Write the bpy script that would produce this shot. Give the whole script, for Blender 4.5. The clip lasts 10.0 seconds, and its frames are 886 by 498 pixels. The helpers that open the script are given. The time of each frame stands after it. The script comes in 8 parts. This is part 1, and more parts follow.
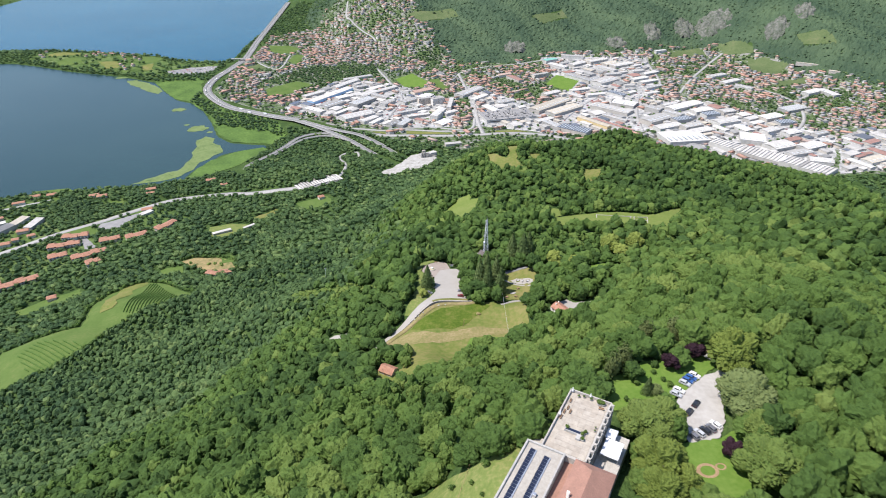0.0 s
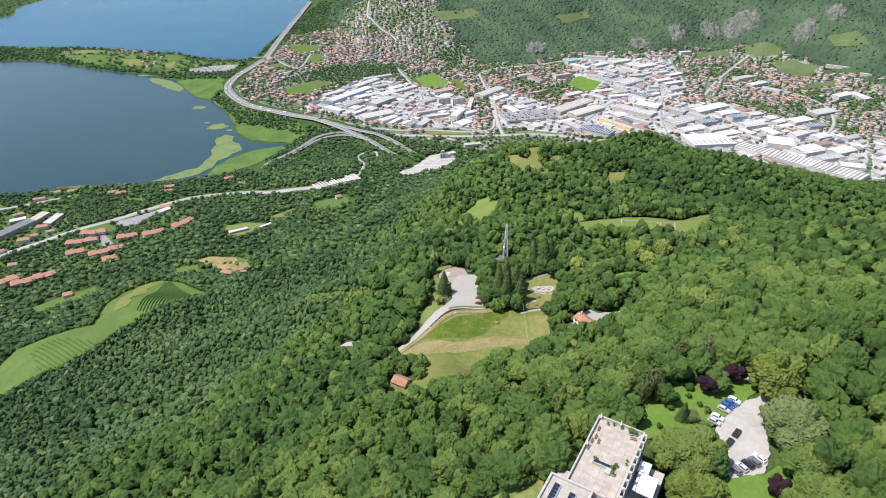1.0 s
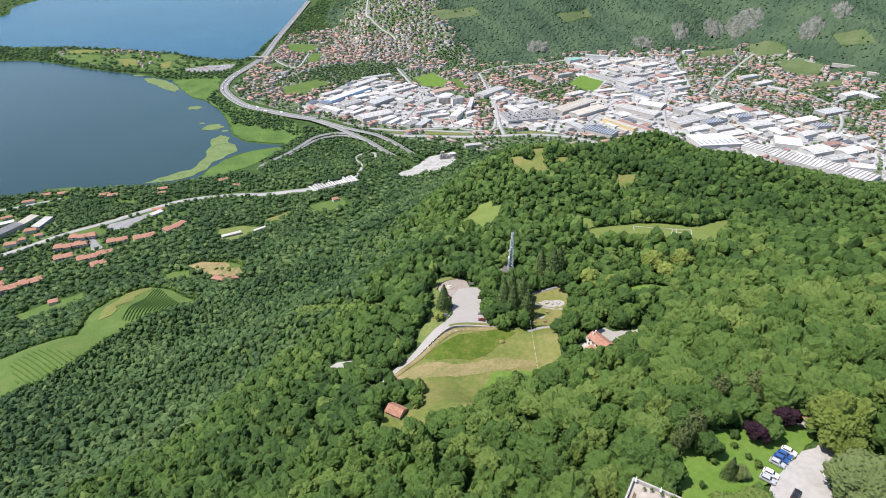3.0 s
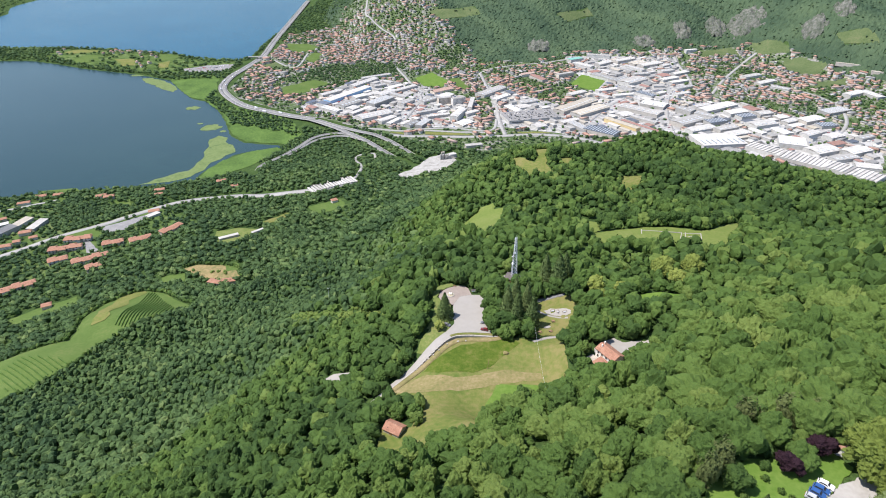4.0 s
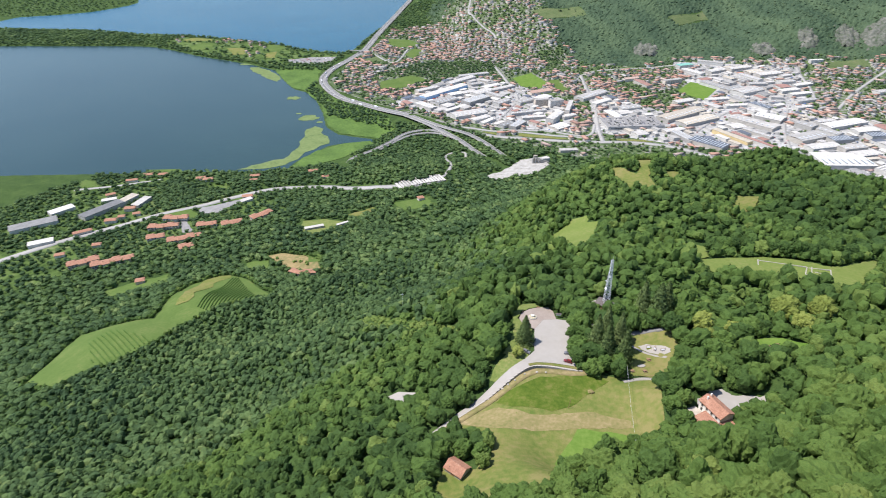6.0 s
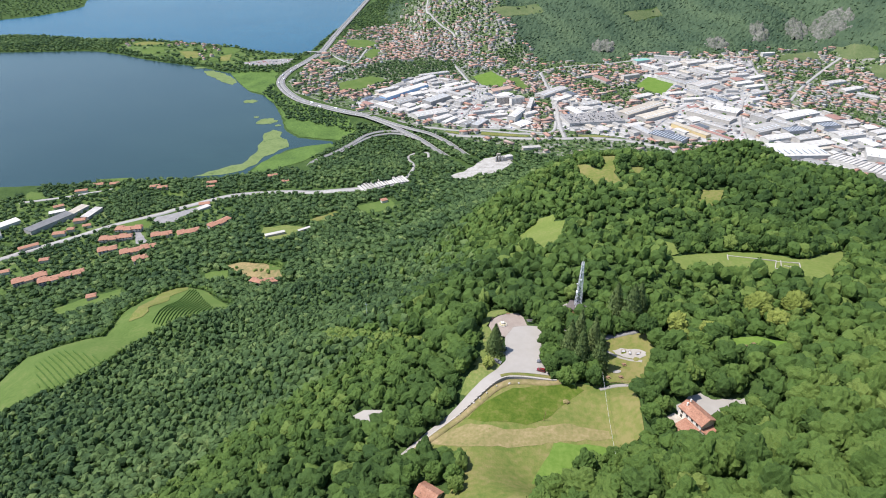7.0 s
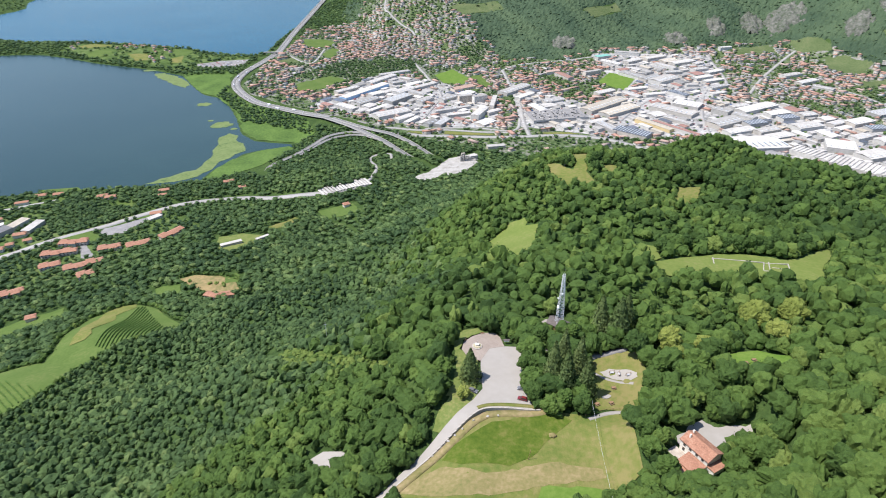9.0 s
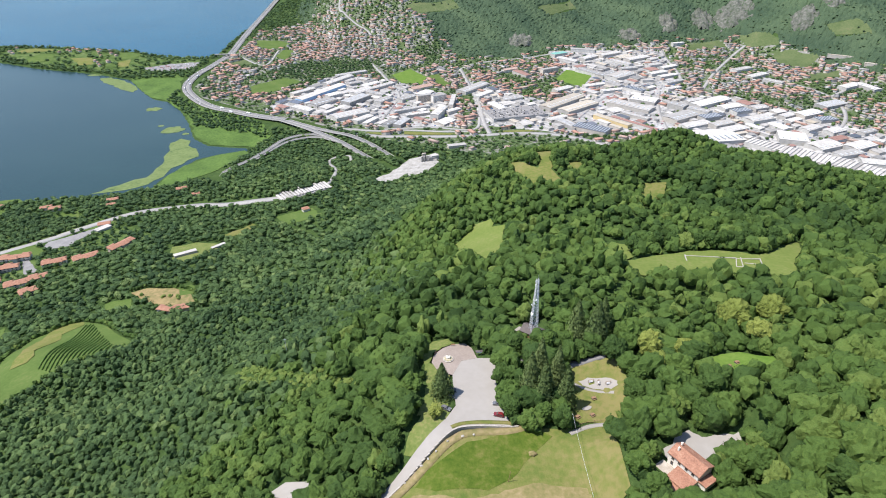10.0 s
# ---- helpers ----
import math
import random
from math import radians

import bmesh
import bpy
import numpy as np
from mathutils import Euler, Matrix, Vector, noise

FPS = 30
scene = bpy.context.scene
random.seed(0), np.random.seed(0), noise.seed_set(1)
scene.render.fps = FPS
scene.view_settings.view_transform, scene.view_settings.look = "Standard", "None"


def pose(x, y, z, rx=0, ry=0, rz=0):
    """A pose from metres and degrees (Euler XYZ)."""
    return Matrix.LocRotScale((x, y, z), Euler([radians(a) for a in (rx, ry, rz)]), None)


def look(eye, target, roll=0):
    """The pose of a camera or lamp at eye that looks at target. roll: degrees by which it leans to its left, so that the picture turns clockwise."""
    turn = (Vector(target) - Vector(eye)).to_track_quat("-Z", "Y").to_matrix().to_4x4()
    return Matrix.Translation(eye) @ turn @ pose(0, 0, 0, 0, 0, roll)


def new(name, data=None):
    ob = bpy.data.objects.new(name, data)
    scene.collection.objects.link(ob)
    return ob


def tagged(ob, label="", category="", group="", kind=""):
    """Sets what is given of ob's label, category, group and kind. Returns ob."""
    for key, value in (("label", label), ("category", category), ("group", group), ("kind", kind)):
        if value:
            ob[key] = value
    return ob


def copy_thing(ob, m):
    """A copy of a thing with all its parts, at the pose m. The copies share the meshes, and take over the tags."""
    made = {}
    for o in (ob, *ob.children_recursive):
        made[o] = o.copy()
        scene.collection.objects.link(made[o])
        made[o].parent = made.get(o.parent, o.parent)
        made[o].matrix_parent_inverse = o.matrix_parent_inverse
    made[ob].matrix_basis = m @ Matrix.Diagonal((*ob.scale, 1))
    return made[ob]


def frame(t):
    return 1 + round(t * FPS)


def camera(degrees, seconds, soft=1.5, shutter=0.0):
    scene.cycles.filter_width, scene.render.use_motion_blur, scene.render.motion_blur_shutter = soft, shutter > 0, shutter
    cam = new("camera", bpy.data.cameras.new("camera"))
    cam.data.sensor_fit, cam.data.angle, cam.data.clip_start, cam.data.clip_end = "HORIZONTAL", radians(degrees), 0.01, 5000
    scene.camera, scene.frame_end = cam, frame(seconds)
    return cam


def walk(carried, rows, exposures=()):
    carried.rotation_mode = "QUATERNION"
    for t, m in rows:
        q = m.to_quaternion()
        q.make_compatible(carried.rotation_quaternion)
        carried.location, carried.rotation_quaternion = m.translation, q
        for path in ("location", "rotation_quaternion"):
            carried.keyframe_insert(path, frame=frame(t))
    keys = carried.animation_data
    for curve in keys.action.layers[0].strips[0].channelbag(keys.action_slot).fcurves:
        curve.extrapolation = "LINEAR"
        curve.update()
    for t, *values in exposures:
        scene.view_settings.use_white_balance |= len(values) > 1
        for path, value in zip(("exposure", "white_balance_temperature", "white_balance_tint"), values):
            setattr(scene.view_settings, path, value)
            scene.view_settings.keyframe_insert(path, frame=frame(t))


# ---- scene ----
cam = camera(71.6, 10.0, soft=1.0, shutter=0.5)
# time, eye, target, roll of a drone that sinks forwards along the ridge
PATH = [
    (0, (-0.21, -0.45, 580.54), (-0.18, 86.00, 530.27), 0.22),
    (0.1, (-0.21, 1.22, 579.88), (-0.81, 87.67, 529.62), 0.21),
    (0.2, (-0.21, 2.88, 579.23), (-1.49, 89.33, 528.98), 0.21),
    (0.3, (-0.21, 4.54, 578.59), (-1.95, 90.98, 528.34), 0.21),
    (0.4, (-0.22, 6.19, 577.94), (-2.41, 92.63, 527.71), 0.20),
    (0.5, (-0.23, 7.85, 577.31), (-2.72, 94.28, 527.08), 0.20),
    (0.7, (-0.25, 11.14, 576.06), (-2.94, 97.58, 525.84), 0.18),
    (1, (-0.30, 16.07, 574.22), (-3.14, 102.50, 524.02), 0.16),
    (1.5, (-0.44, 24.22, 571.27), (-3.28, 110.67, 521.09), 0.14),
    (2, (-0.63, 32.32, 568.42), (-3.48, 118.78, 518.26), 0.13),
    (2.5, (-0.89, 40.38, 565.68), (-3.74, 126.84, 515.52), 0.14),
    (3.2, (-1.34, 51.61, 561.97), (-4.20, 138.07, 511.81), 0.06),
    (4, (-1.98, 64.40, 557.87), (-4.89, 150.86, 507.70), -0.00),
    (4.5, (-2.45, 72.39, 555.35), (-5.37, 158.84, 505.17), -0.00),
    (4.6, (-2.55, 73.99, 554.85), (-5.50, 160.44, 504.67), 0.03),
    (4.7, (-2.66, 75.59, 554.35), (-5.90, 162.02, 504.17), 0.06),
    (4.8, (-2.76, 77.19, 553.85), (-7.44, 163.56, 503.66), 0.09),
    (4.9, (-2.87, 78.79, 553.35), (-9.65, 165.02, 503.16), 0.12),
    (5, (-2.98, 80.39, 552.85), (-12.74, 166.33, 502.66), 0.16),
    (5.1, (-3.09, 81.99, 552.35), (-14.75, 167.69, 502.15), 0.05),
    (5.2, (-3.20, 83.60, 551.85), (-16.79, 169.01, 501.65), 0.05),
    (5.4, (-3.43, 86.80, 550.85), (-19.90, 171.71, 500.64), 0.05),
    (5.6, (-3.67, 90.02, 549.84), (-21.40, 174.66, 499.63), 0.05),
    (5.8, (-3.92, 93.24, 548.84), (-21.64, 177.88, 498.62), 0.05),
    (6, (-4.17, 96.46, 547.83), (-20.64, 181.35, 497.60), 0.05),
    (6.2, (-4.43, 99.69, 546.81), (-19.12, 184.90, 496.58), 0.05),
    (6.3, (-4.56, 101.31, 546.30), (-18.15, 186.70, 496.06), 0.05),
    (6.4, (-4.70, 102.93, 545.79), (-16.88, 188.53, 495.55), 0.05),
    (6.5, (-4.84, 104.55, 545.27), (-16.67, 190.20, 495.03), -0.17),
    (7, (-5.55, 112.70, 542.67), (-16.64, 198.43, 492.41), -0.13),
    (7.5, (-6.31, 120.90, 540.00), (-16.79, 206.70, 489.72), -0.10),
    (8, (-7.12, 129.18, 537.25), (-16.99, 215.04, 486.95), -0.07),
    (8.5, (-7.96, 137.54, 534.40), (-17.23, 223.46, 484.08), -0.07),
    (8.6, (-8.13, 139.23, 533.82), (-17.02, 225.18, 483.50), -0.08),
    (8.7, (-8.31, 140.91, 533.23), (-16.37, 226.95, 482.91), -0.09),
    (8.8, (-8.49, 142.60, 532.64), (-15.79, 228.71, 482.31), -0.10),
    (9, (-8.85, 146.00, 531.44), (-14.53, 232.22, 481.10), -0.11),
    (9.5, (-9.77, 154.56, 528.34), (-12.25, 240.92, 478.00), -0.10),
    (10, (-10.74, 163.23, 525.09), (-10.45, 249.63, 474.75), -0.02),
]
walk(cam, [(t, look(eye, target, roll)) for t, eye, target, roll in PATH])

# ---- world, sun ----
world = bpy.data.worlds.new("world")
scene.world = world
world.use_nodes = True
SUN_ELEV, SUN_FROM = 62.0, Vector((-0.97, -0.24, 0)).normalized()
wn = world.node_tree.nodes
sky = wn.new("ShaderNodeTexSky")
sky.sky_type, sky.sun_disc = "NISHITA", False
sky.sun_elevation = radians(SUN_ELEV)
sky.sun_rotation = math.atan2(SUN_FROM.x, SUN_FROM.y)
sky.dust_density, sky.ozone_density = 0.4, 2.5
wn["Background"].inputs[1].default_value = 0.142
world.node_tree.links.new(sky.outputs[0], wn["Background"].inputs[0])
sun = new("sun", bpy.data.lights.new("sun", "SUN"))
sun.data.energy, sun.data.angle, sun.data.color = 4.2, radians(0.53), (1.0, 0.97, 0.91)
sun_way = Vector((SUN_FROM.x * math.cos(radians(SUN_ELEV)), SUN_FROM.y * math.cos(radians(SUN_ELEV)), math.sin(radians(SUN_ELEV))))
sun.matrix_world = Matrix.Translation((0, 0, 900)) @ sun_way.to_track_quat("Z", "Y").to_matrix().to_4x4()
scene.view_settings.exposure = 0.80
scene.view_settings.use_white_balance = True
scene.view_settings.white_balance_temperature, scene.view_settings.white_balance_tint = 6520, 14


# ---- materials ----
def material(name, rough=0.9, metal=0.0, spec=0.3):
    m = bpy.data.materials.new(name)
    m.use_nodes = True
    b = m.node_tree.nodes["Principled BSDF"]
    b.inputs["Roughness"].default_value, b.inputs["Metallic"].default_value = rough, metal
    b.inputs["Specular IOR Level"].default_value = spec
    return m, m.node_tree.nodes, m.node_tree.links, b


def ramp(nodes, stops):
    r = nodes.new("ShaderNodeValToRGB")
    el = r.color_ramp.elements
    while len(el) < len(stops):
        el.new(0.5)
    for e, (p, c) in zip(el, stops):
        e.position, e.color = p, (*c, 1)
    return r


def noisy(name, scale, stops, rough=0.9, metal=0.0, spec=0.3, detail=6.0, second=None, bump=0.0, bump_scale=None, mix=0.5):
    """A surface whose colour runs through stops by noise at two scales, in metres of the world."""
    m, n, l, b = material(name, rough, metal, spec)
    geo = n.new("ShaderNodeNewGeometry")
    t1 = n.new("ShaderNodeTexNoise")
    t1.inputs["Scale"].default_value, t1.inputs["Detail"].default_value = 1.0 / scale, detail
    t1.inputs["Roughness"].default_value = 0.6
    l.new(geo.outputs["Position"], t1.inputs["Vector"])
    fac = t1.outputs["Fac"]
    if second:
        t2 = n.new("ShaderNodeTexNoise")
        t2.inputs["Scale"].default_value, t2.inputs["Detail"].default_value = 1.0 / second, 4.0
        l.new(geo.outputs["Position"], t2.inputs["Vector"])
        mx = n.new("ShaderNodeMix")
        mx.inputs[0].default_value = mix
        l.new(t1.outputs["Fac"], mx.inputs[2])
        l.new(t2.outputs["Fac"], mx.inputs[3])
        fac = mx.outputs[0]
    r = ramp(n, stops)
    l.new(fac, r.inputs[0])
    l.new(r.outputs[0], b.inputs["Base Color"])
    if bump:
        bp = n.new("ShaderNodeBump")
        bp.inputs["Strength"].default_value, bp.inputs["Distance"].default_value = 1.0, bump
        t3 = n.new("ShaderNodeTexNoise")
        t3.inputs["Scale"].default_value = 1.0 / (bump_scale or scale)
        t3.inputs["Detail"].default_value = 5.0
        l.new(geo.outputs["Position"], t3.inputs["Vector"])
        l.new(t3.outputs["Fac"], bp.inputs["Height"])
        l.new(bp.outputs[0], b.inputs["Normal"])
    return m


def foliage(name, dark, mid, light, through_leaf=0.25):
    """Leaves: each tree has its own tint, each leaf clump its own shade."""
    m, n, l, b = material(name, 0.7, 0.0, 0.12)
    at = n.new("ShaderNodeAttribute")
    at.attribute_name = "tint"
    geo = n.new("ShaderNodeNewGeometry")
    info = n.new("ShaderNodeObjectInfo")
    add = n.new("ShaderNodeMath")
    add.operation = "MULTIPLY_ADD"
    add.inputs[1].default_value = 0.14
    l.new(geo.outputs["Random Per Island"], add.inputs[0])
    mu = n.new("ShaderNodeMath")
    mu.operation = "MULTIPLY_ADD"
    mu.inputs[1].default_value = 0.85
    l.new(at.outputs["Fac"], mu.inputs[0])
    mo = n.new("ShaderNodeMath")
    mo.operation = "MULTIPLY"
    mo.inputs[1].default_value = 0.12
    l.new(info.outputs["Random"], mo.inputs[0])
    l.new(mo.outputs[0], mu.inputs[2])
    l.new(mu.outputs[0], add.inputs[2])
    # sprays of lighter and darker leaves, finer than the clumps
    fine = n.new("ShaderNodeTexNoise")
    fine.inputs["Scale"].default_value, fine.inputs["Detail"].default_value, fine.inputs["Roughness"].default_value = 2.2, 4.0, 0.75
    l.new(geo.outputs["Position"], fine.inputs["Vector"])
    spray = n.new("ShaderNodeMath")
    spray.operation = "MULTIPLY_ADD"
    spray.inputs[1].default_value = 0.9
    l.new(fine.outputs["Fac"], spray.inputs[0])
    off = n.new("ShaderNodeMath")
    off.operation = "SUBTRACT"
    off.inputs[1].default_value = 0.47
    l.new(add.outputs[0], off.inputs[0])
    l.new(off.outputs[0], spray.inputs[2])
    bp = n.new("ShaderNodeBump")
    bp.inputs["Strength"].default_value, bp.inputs["Distance"].default_value = 0.9, 0.5
    l.new(fine.outputs["Fac"], bp.inputs["Height"])
    l.new(bp.outputs[0], b.inputs["Normal"])
    r = ramp(n, ((0.1, dark), (0.55, mid), (1.0, light)))
    l.new(spray.outputs[0], r.inputs[0])
    l.new(r.outputs[0], b.inputs["Base Color"])
    tr = n.new("ShaderNodeBsdfTranslucent")
    l.new(r.outputs[0], tr.inputs["Color"])
    mx = n.new("ShaderNodeMixShader")
    mx.inputs[0].default_value = through_leaf
    l.new(b.outputs[0], mx.inputs[1])
    l.new(tr.outputs[0], mx.inputs[2])
    l.new(mx.outputs[0], n["Material Output"].inputs[0])
    return m


M_FLOOR = noisy("forest_floor", 30, ((0.3, (0.022, 0.045, 0.013)), (0.55, (0.05, 0.085, 0.024)), (0.7, (0.085, 0.12, 0.035))), second=2.5, bump=1.6, bump_scale=1.6, spec=0.06)
M_LEAF = foliage("broadleaf", (0.036, 0.072, 0.021), (0.093, 0.157, 0.035), (0.178, 0.232, 0.058), 0.28)
# mountain leaves: distance haze is put into this bluer, duller green
M_MOUNT_HAZE = foliage("mountain_leaves_hazed", (0.040, 0.072, 0.042), (0.078, 0.120, 0.062), (0.125, 0.17, 0.082), 0.25)
M_VINELEAF = foliage("vine_leaves", (0.060, 0.120, 0.026), (0.090, 0.165, 0.036), (0.125, 0.205, 0.052), 0.3)
# leaves of the farther trees, their blue cast is haze set in the colour
M_VALLEY_HAZE = foliage("valley_leaves_hazed", (0.037, 0.074, 0.032), (0.101, 0.164, 0.056), (0.186, 0.246, 0.087), 0.3)
M_NEEDLE = foliage("spruce_needles", (0.06, 0.10, 0.038), (0.125, 0.18, 0.062), (0.19, 0.245, 0.09), 0.3)
M_LIME = foliage("lime_leaves", (0.070, 0.110, 0.024), (0.150, 0.200, 0.042), (0.25, 0.30, 0.068), 0.32)
M_PURPLE = foliage("copper_leaves", (0.018, 0.008, 0.012), (0.03, 0.014, 0.02), (0.05, 0.025, 0.03), 0.1)
M_GOLD = foliage("flowering_leaves", (0.13, 0.17, 0.035), (0.24, 0.28, 0.065), (0.36, 0.38, 0.10))
M_CEDAR = foliage("cedar_needles", (0.085, 0.125, 0.042), (0.155, 0.200, 0.070), (0.225, 0.265, 0.10), 0.3)
M_PINE = foliage("sparse_pine_needles", (0.065, 0.09, 0.03), (0.13, 0.16, 0.055), (0.20, 0.22, 0.085), 0.3)
M_BARK = noisy("bark", 0.5, ((0.3, (0.08, 0.06, 0.045)), (0.7, (0.2, 0.17, 0.14))))
M_MEADOW = noisy("meadow_grass", 26, ((0.34, (0.082, 0.118, 0.026)), (0.47, (0.125, 0.140, 0.038)), (0.60, (0.175, 0.158, 0.060))), second=2.5, mix=0.45, bump=0.25, bump_scale=0.8, spec=0.06)
M_LAWN = noisy("mown_grass", 14, ((0.33, (0.070, 0.135, 0.020)), (0.67, (0.125, 0.185, 0.040))), second=1.5, bump=0.05, bump_scale=0.6, spec=0.06)
M_ROUGH = noisy("rough_grass", 9, ((0.33, (0.085, 0.12, 0.03)), (0.5, (0.125, 0.155, 0.045)), (0.67, (0.20, 0.19, 0.075))), second=1.4, bump=0.2, bump_scale=0.8, spec=0.06)
M_TALL = noisy("tall_dark_grass", 7, ((0.33, (0.045, 0.080, 0.010)), (0.5, (0.074, 0.106, 0.016)), (0.67, (0.13, 0.132, 0.036))), second=1.8, bump=0.3, bump_scale=1.0, spec=0.06)
M_CONCRETE = noisy("works_yards", 60, ((0.36, (0.15, 0.15, 0.14)), (0.48, (0.27, 0.265, 0.25)), (0.62, (0.40, 0.39, 0.37))), second=12, mix=0.55)
M_DRY = noisy("dry_mown_hay", 12, ((0.33, (0.13, 0.132, 0.046)), (0.5, (0.195, 0.165, 0.072)), (0.67, (0.275, 0.212, 0.115))), second=1.6, mix=0.5, bump=0.15, bump_scale=0.8, spec=0.06)
M_REED = noisy("reeds", 60, ((0.35, (0.045, 0.08, 0.022)), (0.5, (0.07, 0.12, 0.03)), (0.65, (0.10, 0.16, 0.04))), second=5, bump=0.5, bump_scale=3, spec=0.06)
M_PAD = noisy("water_lilies", 25, ((0.34, (0.05, 0.085, 0.04)), (0.44, (0.11, 0.15, 0.055)), (0.7, (0.165, 0.205, 0.085))), second=5, spec=0.06)
M_GRAVEL = noisy("pale_gravel", 22, ((0.35, (0.255, 0.236, 0.208)), (0.65, (0.30, 0.28, 0.252))), second=3, mix=0.35)
M_YARD = noisy("white_gravel", 9, ((0.35, (0.27, 0.252, 0.226)), (0.65, (0.365, 0.345, 0.315))), second=1.5, mix=0.4)
M_ASPHALT = noisy("worn_asphalt", 12, ((0.35, (0.16, 0.155, 0.15)), (0.65, (0.25, 0.24, 0.23))), second=1.5)
M_ROAD = noisy("highway_asphalt", 40, ((0.35, (0.15, 0.148, 0.142)), (0.65, (0.22, 0.215, 0.205))), second=5)
M_ROADPALE = noisy("pale_road", 30, ((0.35, (0.24, 0.232, 0.215)), (0.65, (0.32, 0.31, 0.29))), second=4)
M_TOWN = noisy("town_ground", 45, ((0.40, (0.040, 0.070, 0.020)), (0.50, (0.075, 0.110, 0.036)), (0.56, (0.17, 0.165, 0.145)), (0.72, (0.27, 0.26, 0.24))), second=9, mix=0.5)
M_GARDEN = noisy("gardens", 45, ((0.40, (0.035, 0.062, 0.016)), (0.52, (0.075, 0.118, 0.032)), (0.64, (0.12, 0.15, 0.06)), (0.74, (0.24, 0.23, 0.20))), second=12, mix=0.45, spec=0.06)
M_QUARRY = noisy("quarry_stone", 18, ((0.35, (0.20, 0.185, 0.16)), (0.5, (0.31, 0.295, 0.265)), (0.65, (0.40, 0.38, 0.35))), second=4, bump=1.5, bump_scale=8)
M_SOIL = noisy("bare_soil", 18, ((0.35, (0.10, 0.12, 0.04)), (0.5, (0.20, 0.16, 0.075)), (0.62, (0.27, 0.20, 0.10)), (0.75, (0.13, 0.14, 0.05))), second=4, spec=0.06)
M_PLAZA = noisy("plaza_paving", 6, ((0.35, (0.215, 0.175, 0.145)), (0.65, (0.285, 0.240, 0.205))), second=0.6)
M_PARAPET = noisy("pale_concrete", 8, ((0.35, (0.27, 0.26, 0.24)), (0.65, (0.38, 0.365, 0.335))), second=1)
M_PALE = noisy("dry_mown_grass", 18, ((0.33, (0.100, 0.138, 0.032)), (0.52, (0.128, 0.162, 0.042)), (0.68, (0.168, 0.176, 0.064))), second=2, bump=0.08, bump_scale=0.7, spec=0.06)
M_HILL = noisy("hill_pasture", 34, ((0.35, (0.060, 0.088, 0.034)), (0.55, (0.092, 0.118, 0.050)), (0.7, (0.128, 0.132, 0.066))), second=5, spec=0.06)
M_VINE = noisy("vineyard_grass", 30, ((0.35, (0.062, 0.102, 0.024)), (0.55, (0.084, 0.126, 0.033)), (0.7, (0.126, 0.142, 0.050))), second=3, spec=0.06)


def water_material(name, deep, pale, wave, gloss):
    m, n, l, b = material(name, 0.25, 0.0, gloss)
    b.inputs["IOR"].default_value = 1.33
    geo = n.new("ShaderNodeNewGeometry")
    t = n.new("ShaderNodeTexNoise")
    t.inputs["Scale"].default_value, t.inputs["Detail"].default_value = 0.0022, 3
    l.new(geo.outputs["Position"], t.inputs["Vector"])
    r = ramp(n, ((0.35, deep), (0.65, pale)))
    l.new(t.outputs["Fac"], r.inputs[0])
    l.new(r.outputs[0], b.inputs["Base Color"])
    w = n.new("ShaderNodeTexNoise")
    w.inputs["Scale"].default_value, w.inputs["Detail"].default_value = 0.25, 3
    l.new(geo.outputs["Position"], w.inputs["Vector"])
    bp = n.new("ShaderNodeBump")
    bp.inputs["Strength"].default_value, bp.inputs["Distance"].default_value = 0.6, wave
    l.new(w.outputs["Fac"], bp.inputs["Height"])
    l.new(bp.outputs[0], b.inputs["Normal"])
    return m


M_WATER_EAST = water_material("turbid_lake_water", (0.014, 0.036, 0.036), (0.020, 0.045, 0.043), 0.25, 0.26)
# farther basin: blue set in the base colour, with low gloss
M_WATER_WEST = water_material("blue_lake_water", (0.008, 0.060, 0.100), (0.012, 0.072, 0.115), 0.45, 0.10)

# ---- the lie of the land: lake level is z = 0 ----
RIDGE = ((-16, 313, 380, 221), (326, 655, 380, 196), (92, 97, 220, 57), (-358, 655, 380, 67), (182, 304, 140, 47),
         (-16, 826, 380, 118), (155, -200, 380, 382), (497, 142, 380, 321), (-358, 142, 380, 171), (56, 556, 140, 25),
         (-448, 556, 140, 30), (-196, 934, 140, -35), (-196, 304, 140, -27), (668, 655, 380, 77), (-16, 1168, 380, 18))
KNOLLS = ((-70, 430, 140, 22), (-700, 826, 380, 11), (-322, 1249, 140, 28), (-106, -2, 220, 107), (56, 682, 140, 55), (215, 725, 140, 29), (410, 700, 220, 9),
          (56, 430, 140, 32), (182, 493, 140, 26), (182, 178, 140, 43), (-259, 745, 140, -26), (-259, 430, 140, -15),
          (326, 997, 380, 47), (308, 367, 140, 73), (839, 484, 380, 95), (56, 178, 140, 23), (-448, 997, 140, 13),
          (60, 780, 120, 12), (130, 720, 90, -13), (130, 800, 140, -4), (222, 752, 55, 14), (300, 740, 110, -17), (330, 840, 160, 8), (400, 760, 140, -8),
          (500, 800, 200, -4), (240, 860, 140, -13), (215, 690, 60, -6))
